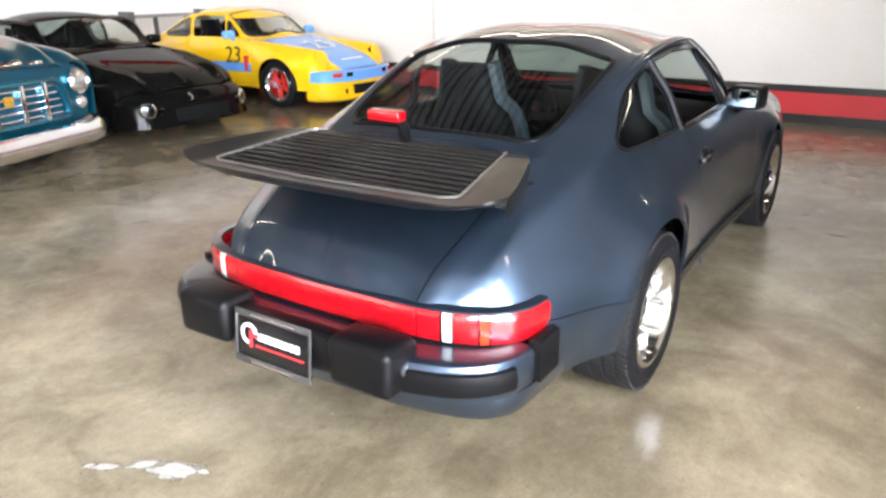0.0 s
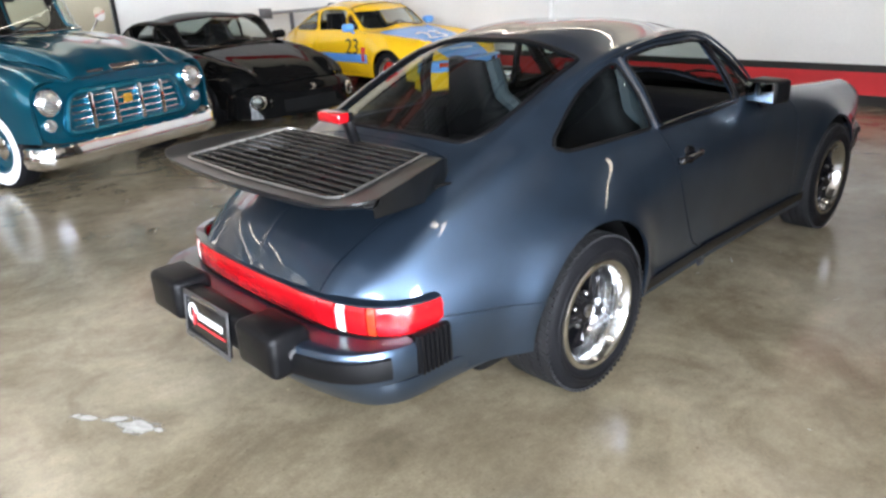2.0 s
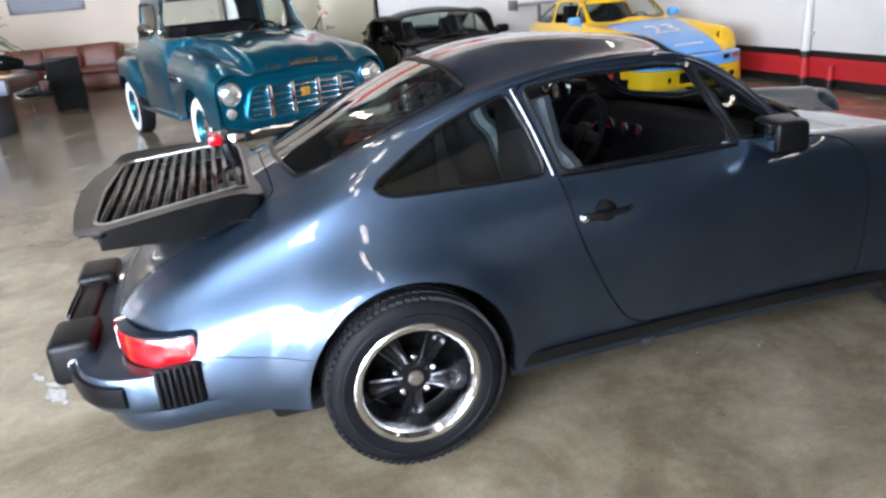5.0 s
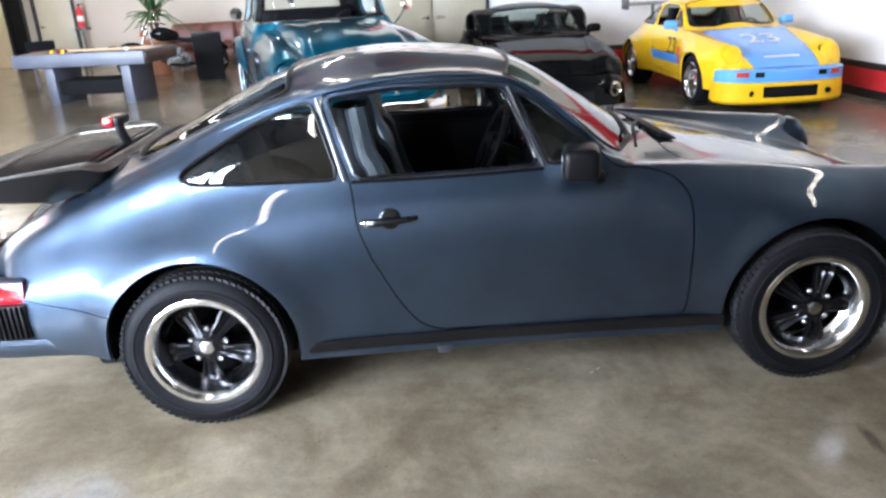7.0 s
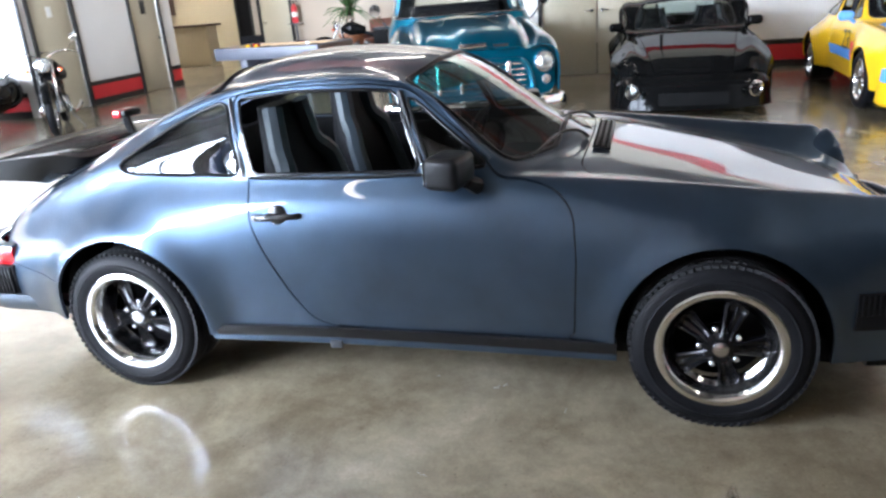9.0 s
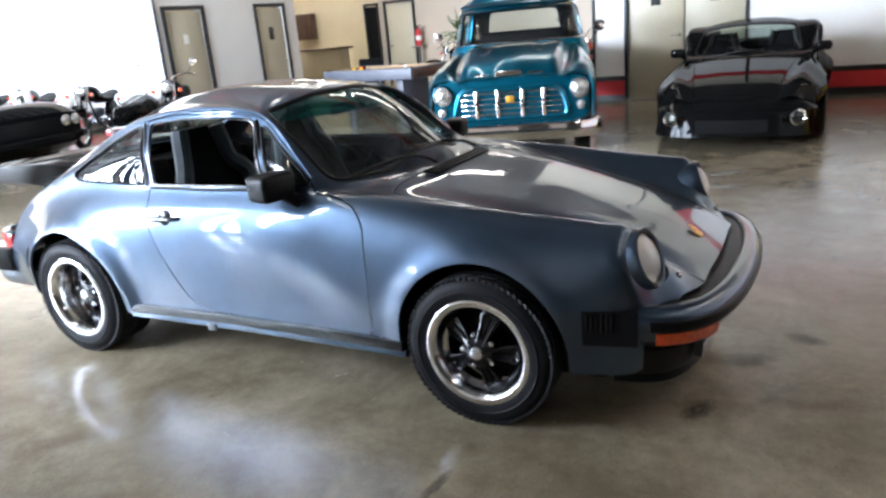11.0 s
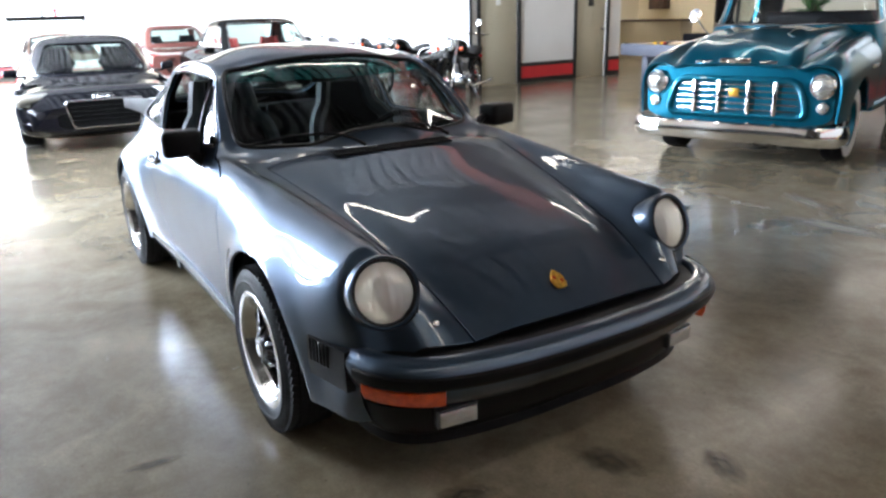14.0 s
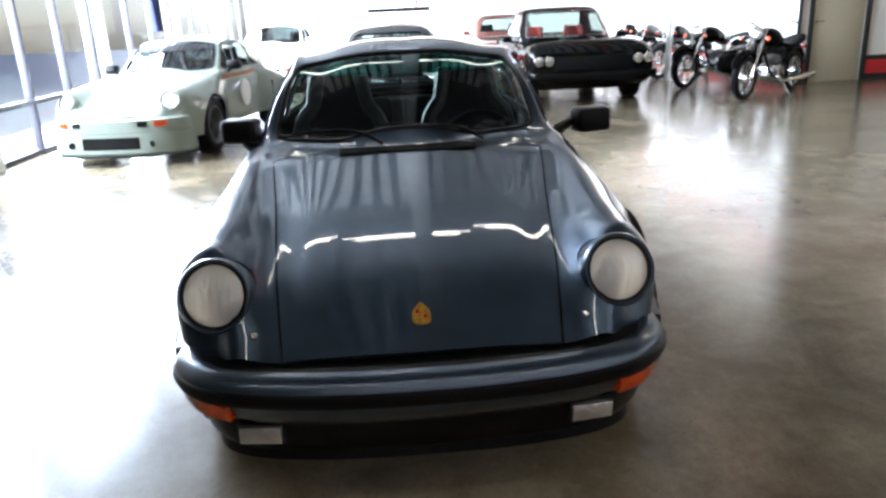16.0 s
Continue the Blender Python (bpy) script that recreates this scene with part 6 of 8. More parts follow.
def coupe_black():
    car, pan, doors = coupe("glossy black coupe with a flattened slant nose", pose(1.34, 6.85, 0, 0, 0, -89) @ Matrix.Diagonal((1, 1, 0.95, 1)), BLACKPAINT, widen=wide_arches(0.06, 0.09), detail=False, slant=True)
    plain_cabin(car)
    way = sym_path(plan([(1.58, 0.78), (1.74, 0.77), (1.86, 0.72), (1.97, 0.58), (2.03, 0.40), (2.06, 0.2), (2.065, 0.0)], 0), 60)
    nose = part("nose", sweep(way, [(-0.24, 0.525), (-0.06, 0.47), (0.0, 0.40), (0.01, 0.26), (0.03, 0.15), (-0.2, 0.13)]), BLACKPAINT, car, "black lower nose")
    part("intake", sweep(arc_between(way, -0.36, 0.36), [(-0.05, 0.19), (0.022, 0.19), (0.016, 0.33), (-0.05, 0.33)]), INNER, nose)
    tail_end(car, BLACKPAINT, 0.10)
    side_mirrors(car, BLACKPAINT)
    for s in (-1, 1):
        m = pose(1.95, s * 0.60, 0.335, 0, 90, 0) @ pose(0, 0, 0, -s * 28, 0, 0)
        lampb = part("nose_lamp", moved(lathe([(0.085, -0.04), (0.083, 0.02), (0.07, 0.03), (0.06, 0.012), (0.03, -0.01), (0, -0.014)], 24), m), CHROME, car, "bright round nose lamp")
        part("lamp_glass", moved(lathe([(0.075, 0.026), (0.05, 0.036), (0, 0.042)], 24), m), LENS, lampb)
        part("lamp_cluster", moved(box(0, 0, 0, 0.03, 0.18, 0.10, 0.012), pose(1.995, s * 0.43, 0.31, 0, 0, -s * 14)), GLASSDARK, car, "clear moulded lamp cluster")
        for x, w in ((1.136, 0.26), (-1.136, 0.30)):
            petal_wheel(car, (x, s * (0.72 if x > 0 else 0.74), 0.305), s, 0.312, w, dish=0.05, spokes=ALLOY, lip=CHROME, detail=False)
    part("tail_spoiler", moved(box(0, 0, 0, 0.46, 1.20, 0.06, 0.028, 3), pose(-1.82, 0, 0.915, 0, 3, 0)), BLACKPAINT, car, "flat black tail spoiler")
    return car


def coupe_white():
    car, pan, doors = coupe("plain white sports coupe near the shop windows", pose(-13.6, -2.7, 0, 0, 0, -4) @ Matrix.Diagonal((1, 1.04, 1.08, 1)), WHITEPAINT, widen=wide_arches(0.02, 0.04), glass_mat=GLASSDARK, detail=False)
    plain_cabin(car)
    air_dam(car, WHITEPAINT, WHITEPAINT, 0.02)
    tail_end(car, WHITEPAINT, 0.03)
    side_mirrors(car, WHITEPAINT)
    for s in (-1, 1):
        round_lamp(car, (1.722, s * 0.585, 0.655), (0.93, s * 0.10, 0.35), ring=WHITEPAINT)
        for x in (1.136, -1.136):
            petal_wheel(car, (x, s * 0.70, 0.305), s, 0.312, 0.23, spokes=ALLOY, detail=False)
    return car


def coupe_winged():
    car, pan, doors = coupe("dark bronze coupe with a high rear wing", pose(-14.2, 0.12, 0, 0, 0, 0), ORANGEPAINT, widen=wide_arches(0.03, 0.05), detail=False)
    plain_cabin(car)
    air_dam(car, ORANGEPAINT, ORANGEPAINT, 0.03)
    tail_end(car, ORANGEPAINT, 0.04)
    race_wing(car, BLACKPAINT, z=1.56, half=0.80, feet=0.74, thick=2.4)
    for s in (-1, 1):
        round_lamp(car, (1.722, s * 0.585, 0.655), (0.93, s * 0.10, 0.35), ring=ORANGEPAINT)
        for x in (1.136, -1.136):
            petal_wheel(car, (x, s * 0.70, 0.305), s, 0.312, 0.23, spokes=ALLOY, detail=False)
    return car


race_coupe_yellow()
race_coupe_pale()
coupe_black()
coupe_white()
coupe_winged()

# ==== pickup truck, saloons, motorcycles ====


def ring(w0, w1, h0, h1, n=28, e=4.0):
    """A superellipse between (w0, h0) and (w1, h1)."""
    out = []
    for a in np.linspace(0, 2 * math.pi, n + 1)[:-1]:
        c, s = math.cos(a), math.sin(a)
        out.append(((w0 + w1) / 2 + (w1 - w0) / 2 * math.copysign(abs(c) ** (2 / e), c), (h0 + h1) / 2 + (h1 - h0) / 2 * math.copysign(abs(s) ** (2 / e), s)))
    return out


def loft_x(secs, n=28, smooth=0):
    """Sections (x, y0, y1, z0, z1, power) joined along x, with caps."""
    a = np.array(secs, float)
    if smooth:
        order = np.argsort(a[:, 0])
        a = spline(a[order, 0], a[order], np.linspace(a[:, 0].min(), a[:, 0].max(), smooth))
    else:
        a = a[np.argsort(a[:, 0])]
    v = [(x, y, z) for x, y0, y1, z0, z1, e in a for y, z in ring(y0, y1, z0, z1, n, e)]
    k = len(a)
    f = [[i * n + j, i * n + (j + 1) % n, (i + 1) * n + (j + 1) % n, (i + 1) * n + j][::-1] for i in range(k - 1) for j in range(n)]
    f += [list(range(n)), [(k - 1) * n + j for j in range(n)][::-1]]
    m = (np.array(v), f)
    return m if (normals(m) * (m[0] - m[0].mean(0))).sum() > 0 else (m[0], [x[::-1] for x in m[1]])


def loft_z(secs, n=40, smooth=0, cap=True):
    """Sections (z, x0, x1, half, power) joined along z."""
    a = np.array(secs, float)
    if smooth:
        d = np.concatenate([[0], np.cumsum(np.linalg.norm(np.diff(a[:, :4], axis=0), axis=1))])
        a = spline(d, a, np.linspace(0, d[-1], smooth))
    v = [(x, y, z) for z, x0, x1, h, e in a for x, y in ring(x0, x1, -h, h, n, e)]
    k = len(a)
    f = [[i * n + j, i * n + (j + 1) % n, (i + 1) * n + (j + 1) % n, (i + 1) * n + j] for i in range(k - 1) for j in range(n)]
    if cap:
        f += [[(k - 1) * n + j for j in range(n)]]
    return np.array(v), f


def road_wheel(parent, at, side, r, w, rim, face, cap, white=False):
    hub = part("wheel", lathe([(0.0, -0.04), (0.09, -0.04), (0.09, 0.01), (0, 0.01)], 16), face, parent)
    hub.matrix_basis = pose(*at, 90 if side < 0 else -90, 0, 0)
    h = w / 2
    part("tyre", tyre_mesh(r, w, rim, 30, False), RUBBER, hub)
    if white:
        part("white_wall", lathe([(rim + 0.012, h * 0.945), (rim + (r - rim) * 0.35, h * 1.012), (rim + (r - rim) * 0.72, h * 1.0)], 48), WHITEWALL, hub, "broad white sidewall")
    part("rim", lathe([(rim + 0.004, -h), (rim + 0.008, h * 0.9), (rim - 0.01, h * 0.92), (rim - 0.03, h * 0.55), (rim * 0.55, h * 0.5), (rim * 0.5, h * 0.3), (0, h * 0.3)], 40), face, hub)
    part("hub_cap", lathe([(rim * 0.52, h * 0.32), (rim * 0.5, h * 0.6), (rim * 0.3, h * 0.75), (0, h * 0.8)], 28), cap, hub, "chrome hub cap")
    return hub


def pickup():
    car = thing("pickup_truck", "teal classic pickup truck with chrome grille and whitewalls", "truck", pose(-1.43, 6.32, 0, 0, 0, -72.5) @ Matrix.Diagonal((1, 0.945, 1, 1)))
    # front clip: bonnet, valley, wing crown and slab side in one sheet, then split
    stations = [(0.70, 1.185, 0.62, 1.155, 0.68, 1.115, 0.80, 1.105, 0.915, 0.95), (1.10, 1.180, 0.60, 1.145, 0.67, 1.065, 0.80, 1.085, 0.93, 0.93), (1.50, 1.145, 0.58, 1.105, 0.65, 1.000, 0.80, 1.050, 0.945, 0.91), (1.80, 1.085, 0.56, 1.045, 0.63, 0.945, 0.79, 1.010, 0.945, 0.89), (2.00, 1.005, 0.54, 0.975, 0.60, 0.905, 0.775, 0.965, 0.935, 0.86), (2.12, 0.905, 0.52, 0.890, 0.575, 0.870, 0.76, 0.905, 0.915, 0.81)]
    a = np.array(stations)
    xs = np.linspace(0.70, 2.12, 40)
    a = spline(a[:, 0], a, xs)
    rows = []
    for x, zc, yh, zh, yv, zv, yf, zf, ys, zs in a:
        t = (x - 0.70) / 1.42
        ridge = 0.016 * (0.4 + 0.6 * t)
        knots = np.array([(0, zc + ridge), (0.12, zc + ridge * 0.9), (0.22, zc), (0.40, zc - 0.008), (yh, zh), (yv, zv), ((yv + yf) / 2, (zv + zf) / 2 + 0.012), (yf, zf), (ys - 0.035, zs + 0.055), (ys, zs), (ys + 0.022, zs - 0.20), (ys + 0.012, 0.43)])
        d = np.concatenate([[0], np.cumsum(np.linalg.norm(np.diff(knots, axis=0), axis=1))])
        q = spline(d, knots, np.linspace(0, d[-1], 52))
        rows.append([(x + 0.05 * t * (1 - min(1, abs(y) / 0.9) ** 2) * (z > 0.8), -y, z) for y, z in q])
    m = grid_mesh(np.array(rows))
    m = m if (normals(m)[:, 2]).mean() > 0 else (m[0], [f[::-1] for f in m[1]])
    m = cut(m, lambda v: np.where(v[:, 1] < -0.6, np.hypot(v[:, 0] - 1.45, np.maximum(v[:, 2] - 0.36, 0)) - 0.405, 1.0))[1]
    edge = lambda v: np.interp(v[:, 0], [0.70, 1.5, 2.0, 2.2], [0.655, 0.625, 0.575, 0.55]) + v[:, 1]
    hood, side = cut(m, lambda v: -(edge(v) - 0.002))[0], cut(m, lambda v: edge(v) + 0.002)[0]
    bonnet = part("bonnet", shell(both_open(hood), 0.025), TEAL, car, sharp=50)
    part("nose_panel", loft_x([(1.80, -0.90, 0.90, 0.38, 0.88, 7), (2.02, -0.90, 0.90, 0.36, 0.895, 7), (2.085, -0.885, 0.885, 0.38, 0.885, 6)], 44), TEAL, car)
    part("inner_wing", cat(box(1.40, 0.42, 0.66, 1.2, 0.10, 0.42), box(1.40, -0.42, 0.66, 1.2, 0.10, 0.42)), INNER, car)
    for s in (-1, 1):
        wing = part("front_wing", shell(side if s < 0 else mirror(side), 0.022), TEAL, car, sharp=50)
        m = pose(2.095, s * 0.775, 0.730, 0, 86, 0)
        lamp = part("headlamp", moved(lathe([(0.092, -0.06), (0.108, 0.0), (0.112, 0.03), (0.098, 0.046), (0.088, 0.032)], 32), m), CHROME, wing, "chrome headlamp ring")
        part("lamp_glass", moved(lathe([(0.089, 0.032), (0.07, 0.050), (0.035, 0.060), (0, 0.062)], 28), m), CLEARLENS, lamp)
        part("parking_lamp", moved(lathe([(0.05, 0), (0.052, 0.03), (0.04, 0.045), (0, 0.05)], 20), pose(2.080, s * 0.790, 0.550, 0, 86, 0)), CLEARLENS, wing, "round clear parking lamp")
        part("wing_spear", box(1.02, s * 0.958, 0.83, 0.36, 0.012, 0.035, 0.005), CHROME, wing, "chrome name spear")
        rs = [(-2.05, *sorted((s * 0.66, s * 0.84)), 0.45, 0.80, 3), (-1.8, *sorted((s * 0.66, s * 0.93)), 0.50, 0.93, 3), (-1.45, *sorted((s * 0.66, s * 0.95)), 0.55, 0.97, 3), (-1.05, *sorted((s * 0.66, s * 0.93)), 0.50, 0.92, 3), (-0.80, *sorted((s * 0.66, s * 0.84)), 0.42, 0.75, 3)]
        part("rear_wing", cut(loft_x(rs, 28, 20), lambda v: np.hypot(v[:, 0] + 1.45, v[:, 2] - 0.36) - 0.39)[1], TEAL, car)
        part("running_board", box(0.02, s * 0.86, 0.41, 1.6, 0.16, 0.06, 0.02), TEAL, car)
        mir = part("door_mirror", moved(lathe([(0.0, -0.02), (0.06, -0.01), (0.07, 0.01), (0.0, 0.014)], 24), pose(0.62, s * 1.06, 1.31, 0, 80, 0)), CHROME, car, "round chrome door mirror")
        part("mirror_arm", tube([(0.62, s * 1.03, 1.26), (0.58, s * 0.96, 1.15), (0.52, s * 0.90, 1.08)], 0.010, 6, 10), CHROME, mir)
        for x in (1.45, -1.45):
            road_wheel(car, (x, s * 0.80, 0.35), s, 0.35, 0.20, 0.20, TEAL, CHROME, True)
    # cab
    cab = loft_z([(0.43, -0.78, 0.74, 0.90, 8), (0.80, -0.80, 0.76, 0.925, 8), (1.08, -0.80, 0.76, 0.915, 7), (1.17, -0.79, 0.74, 0.875, 6.5), (1.25, -0.78, 0.72, 0.845, 6), (1.45, -0.75, 0.66, 0.80, 6), (1.62, -0.72, 0.58, 0.765, 5.5), (1.71, -0.66, 0.50, 0.70, 5), (1.77, -0.50, 0.36, 0.55, 4), (1.79, -0.2, 0.10, 0.22, 3)], 80, 44)
    front, rest = cut(cab, only(poly_field([(-0.86, 1.195), (-0.775, 1.60), (0.775, 1.60), (0.86, 1.195)], [1, 2], 0.06), lambda v: v[:, 0] > 0.33))
    back, rest = cut(rest, only(poly_field([(-0.55, 1.25), (-0.50, 1.58), (0.50, 1.58), (0.55, 1.25)], [1, 2], 0.06), lambda v: v[:, 0] < -0.5))
    sides, rest = cut(rest, only(poly_field([(-0.58, 1.20), (-0.54, 1.57), (0.22, 1.57), (0.24, 1.20)], [0, 2], 0.05), lambda v: np.abs(v[:, 1]) > 0.5))
    part("cab", shell(rest, 0.04), TEAL, car, sharp=50)
    part("cab_lining", inward(rest, 0.045), INNER, car)
    for nm, g in (("windscreen", front), ("rear_window", back), ("side_window", cut(sides, lambda v: v[:, 1])[0]), ("side_window", cut(sides, lambda v: -v[:, 1])[0])):
        pane = part(nm, inward(g, 0.01), GLASS, car)
        pane.visible_shadow = False
        part("window_trim", edge_trim(g, 0.011), CHROME if nm == "windscreen" else BLACKTRIM, pane)
    part("sun_visor", moved(sweep([(0, -0.70, 0), (0.05, -0.35, 0.012), (0.06, 0, 0.015), (0.05, 0.35, 0.012), (0, 0.70, 0)], [(-0.12, 0.03), (0.10, -0.01), (0.12, -0.02), (0.10, -0.03), (-0.12, 0.0)]), pose(0.60, 0, 1.655)), TEAL, car, "teal visor over the windscreen")
    part("bench_seat", cat(box(-0.30, 0, 0.80, 0.5, 1.3, 0.16, 0.06, 3), moved(box(0, 0, 0, 0.16, 1.3, 0.5, 0.06, 3), pose(-0.56, 0, 1.06, 0, -10, 0))), LEATHER, car)
    part("dashboard", box(0.62, 0, 1.10, 0.2, 1.35, 0.14, 0.05, 3), TEAL, car)
    part("steering_wheel", moved(tube([(0.21 * math.cos(a), 0.21 * math.sin(a), 0) for a in np.linspace(0, 2 * math.pi, 25)[:-1]], 0.014, 6, 0, True), pose(0.36, 0.36, 1.10, 0, -58, 0)), BLACKTRIM, car)
    bed = part("cargo_bed", cat(box(-1.55, 0.66, 0.80, 1.48, 0.04, 0.44, 0.01), box(-1.55, -0.66, 0.80, 1.48, 0.04, 0.44, 0.01), box(-2.28, 0, 0.80, 0.04, 1.34, 0.44, 0.01), box(-0.84, 0, 0.80, 0.04, 1.30, 0.44, 0.01), box(-1.55, 0, 0.60, 1.46, 1.30, 0.04)), TEAL, car)
    # grille: surround, crossbars and chrome teeth
    gx = 2.085
    outline = rounded([(-0.57, 0.765), (0.57, 0.765), (0.665, 0.45), (-0.665, 0.45)], 0.11, 6)
    grille = part("grille", (np.vstack([np.c_[np.full(len(outline), gx - 0.01), outline]]), [list(range(len(outline)))]), INNER, car, "dark grille opening with chrome bars")
    part("grille_surround", tube([(gx + 0.012, y, z) for y, z in outline], 0.030, 8, 0, True), TEAL, grille)
    for z in (0.50, 0.555, 0.61, 0.665, 0.72):
        part("crossbar", box(gx + 0.004, 0, z, 0.02, 1.14, 0.013, 0.005), CHROME, grille)
    for y in (-0.38, -0.14, 0.14, 0.38):
        part("grille_tooth", box(gx + 0.024, y, 0.608, 0.036, 0.046, 0.31, 0.014), CHROME, grille, "chrome grille tooth")
    part("grille_badge", box(gx + 0.03, 0, 0.655, 0.012, 0.09, 0.07, 0.012), GOLD, grille)
    way = sym_path(plan([(1.98, 0.985), (2.10, 0.98), (2.19, 0.88), (2.225, 0.5), (2.235, 0.0)], 0), 50)
    part("front_bumper", sweep(way, [(-0.02, 0.225), (0.012, 0.24), (0.030, 0.29), (0.030, 0.34), (0.010, 0.395), (-0.02, 0.405)]), CHROME, car, "curved chrome bumper")
    part("bonnet_emblem", cat(moved(box(0, 0, 0, 0.05, 0.30, 0.034, 0.012), pose(2.150, 0, 0.930, 0, 45, 0)), moved(box(0, 0, 0, 0.03, 0.22, 0.016, 0.005), pose(2.140, 0.27, 0.918, 0, 45, 0)), moved(box(0, 0, 0, 0.03, 0.22, 0.016, 0.005), pose(2.140, -0.27, 0.918, 0, 45, 0))), CHROME, bonnet, "chrome bonnet emblem bar")
    for s in (-1, 1):
        part("bonnet_scallop", tube([(1.20, s * 0.27, 1.172), (1.45, s * 0.26, 1.150), (1.60, s * 0.29, 1.128), (1.64, s * 0.36, 1.112), (1.50, s * 0.44, 1.135), (1.25, s * 0.44, 1.160)], 0.006, 6, 30, True), CHROME, bonnet, "bright scallop outline")
    part("chassis", box(0, 0, 0.42, 3.9, 1.1, 0.16, 0.04), INNER, car)
    return car


def saloon(name, label, m, mat_, low, cabin, screen, side, wheels, r, trim, seats=LEATHER):
    """A car from lofted sections. low: body sections along x; cabin: roof sections along z."""
    car = thing(name, label, "car", m)
    body = loft_x(low, 44, 44)
    for x in wheels:
        body = cut(body, lambda v: np.where(np.abs(v[:, 1]) > 0.45, np.hypot(v[:, 0] - x, v[:, 2] - r) - r - 0.045, 1.0))[1]
    part("body", body, mat_, car, sharp=50)
    part("inner_body", moved(loft_x([(s[0], s[1] * 0.7, s[2] * 0.7, s[3] + 0.03, s[4] - 0.06, s[5]) for s in low], 24, 12), Matrix()), INNER, car)
    top = loft_z(cabin, 72, 26)
    front, rest = cut(top, only(poly_field(screen, [1, 2], 0.05), lambda v: v[:, 0] > (cabin[0][1] + cabin[0][2]) / 2 + 0.15))
    back, rest = cut(rest, only(poly_field(screen, [1, 2], 0.05), lambda v: v[:, 0] < (cabin[0][1] + cabin[0][2]) / 2 - 0.3))
    sides, rest = cut(rest, only(poly_field(side, [0, 2], 0.04), lambda v: np.abs(v[:, 1]) > 0.4))
    part("roof", shell(rest, 0.03), mat_, car, sharp=50)
    for nm, g in (("windscreen", front), ("rear_window", back), ("side_window", cut(sides, lambda v: v[:, 1])[0]), ("side_window", cut(sides, lambda v: -v[:, 1])[0])):
        pane = part(nm, inward(g, 0.006), GLASSTINT, car)
        pane.visible_shadow = False
        part("window_trim", edge_trim(g, 0.010), trim, pane)
    mid = (cabin[0][1] + cabin[0][2]) / 2
    for s in (-1, 1):
        bucket_seat("seat", car, mid + 0.1, s * 0.38, seats, seats)
        for x in wheels:
            road_wheel(car, (x, s * (abs(low[len(low) // 2][2]) - 0.11), r), s, r, 0.24, r * 0.66, ALLOY, CHROME)
        mir = part("door_mirror", box(cabin[0][2] - 0.42, s * (cabin[0][3] + 0.16), cabin[0][0] + 0.10, 0.09, 0.17, 0.11, 0.035, 3), mat_, car)
        part("mirror_stalk", box(cabin[0][2] - 0.42, s * (cabin[0][3] + 0.05), cabin[0][0] + 0.05, 0.05, 0.14, 0.03, 0.01), mat_, mir)
    return car


def muscle_car():
    m = pose(-9.6, 2.92, 0, 0, 0, -1)
    low = [(2.45, -0.88, 0.88, 0.36, 0.78, 8), (2.35, -0.90, 0.90, 0.30, 0.84, 7), (1.4, -0.92, 0.92, 0.24, 0.89, 6), (0.4, -0.92, 0.92, 0.24, 0.92, 6), (-0.8, -0.93, 0.93, 0.24, 0.95, 6), (-1.8, -0.92, 0.92, 0.28, 0.93, 6), (-2.7, -0.86, 0.86, 0.36, 0.84, 7)]
    cabin = [(0.84, -1.85, 0.76, 0.84, 5), (0.95, -1.75, 0.66, 0.82, 5), (1.18, -1.45, 0.40, 0.74, 5), (1.36, -1.15, 0.20, 0.67, 4.5), (1.42, -0.9, 0.0, 0.55, 3.5), (1.437, -0.6, -0.25, 0.28, 3)]
    car = saloon("muscle_car", "black two-door muscle car with a red interior", m, BLACKPAINT, low, cabin, [(-0.70, 0.955), (-0.60, 1.365), (0.60, 1.365), (0.70, 0.955)], [(-1.05, 0.98), (-0.86, 1.31), (0.0, 1.31), (0.28, 0.98)], (1.50, -1.42), 0.335, CHROME, REDTRIM)
    part("grille", cat(box(2.455, 0, 0.62, 0.03, 1.16, 0.20, 0.01)), INNER, car, "black grille")
    for s in (-1, 1):
        for y in (0.66, 0.81):
            lamp = part("headlamp", moved(lathe([(0.074, -0.02), (0.070, 0.02), (0.060, 0.022)], 28), pose(2.455, s * y, 0.665, 0, 90, 0)), CHROME, car, "round headlamp in a chrome ring")
            part("lamp_glass", moved(lathe([(0.061, 0.018), (0.040, 0.028), (0, 0.031)], 24), pose(2.455, s * y, 0.665, 0, 90, 0)), CLEARLENS, lamp)
    way = sym_path(plan([(2.20, 0.97), (2.38, 0.95), (2.50, 0.80), (2.54, 0.4), (2.55, 0.0)], 0), 40)
    part("front_bumper", sweep(way, [(-0.02, 0.40), (0.02, 0.41), (0.028, 0.455), (0.015, 0.50), (-0.02, 0.505)]), BLACKPAINT, car)
    part("hood_scoop", loft_x([(0.95, -0.24, 0.24, 0.86, 0.955, 4), (1.5, -0.26, 0.26, 0.85, 0.965, 4), (2.0, -0.22, 0.22, 0.83, 0.90, 4)], 20), BLACKPAINT, car)
    return car


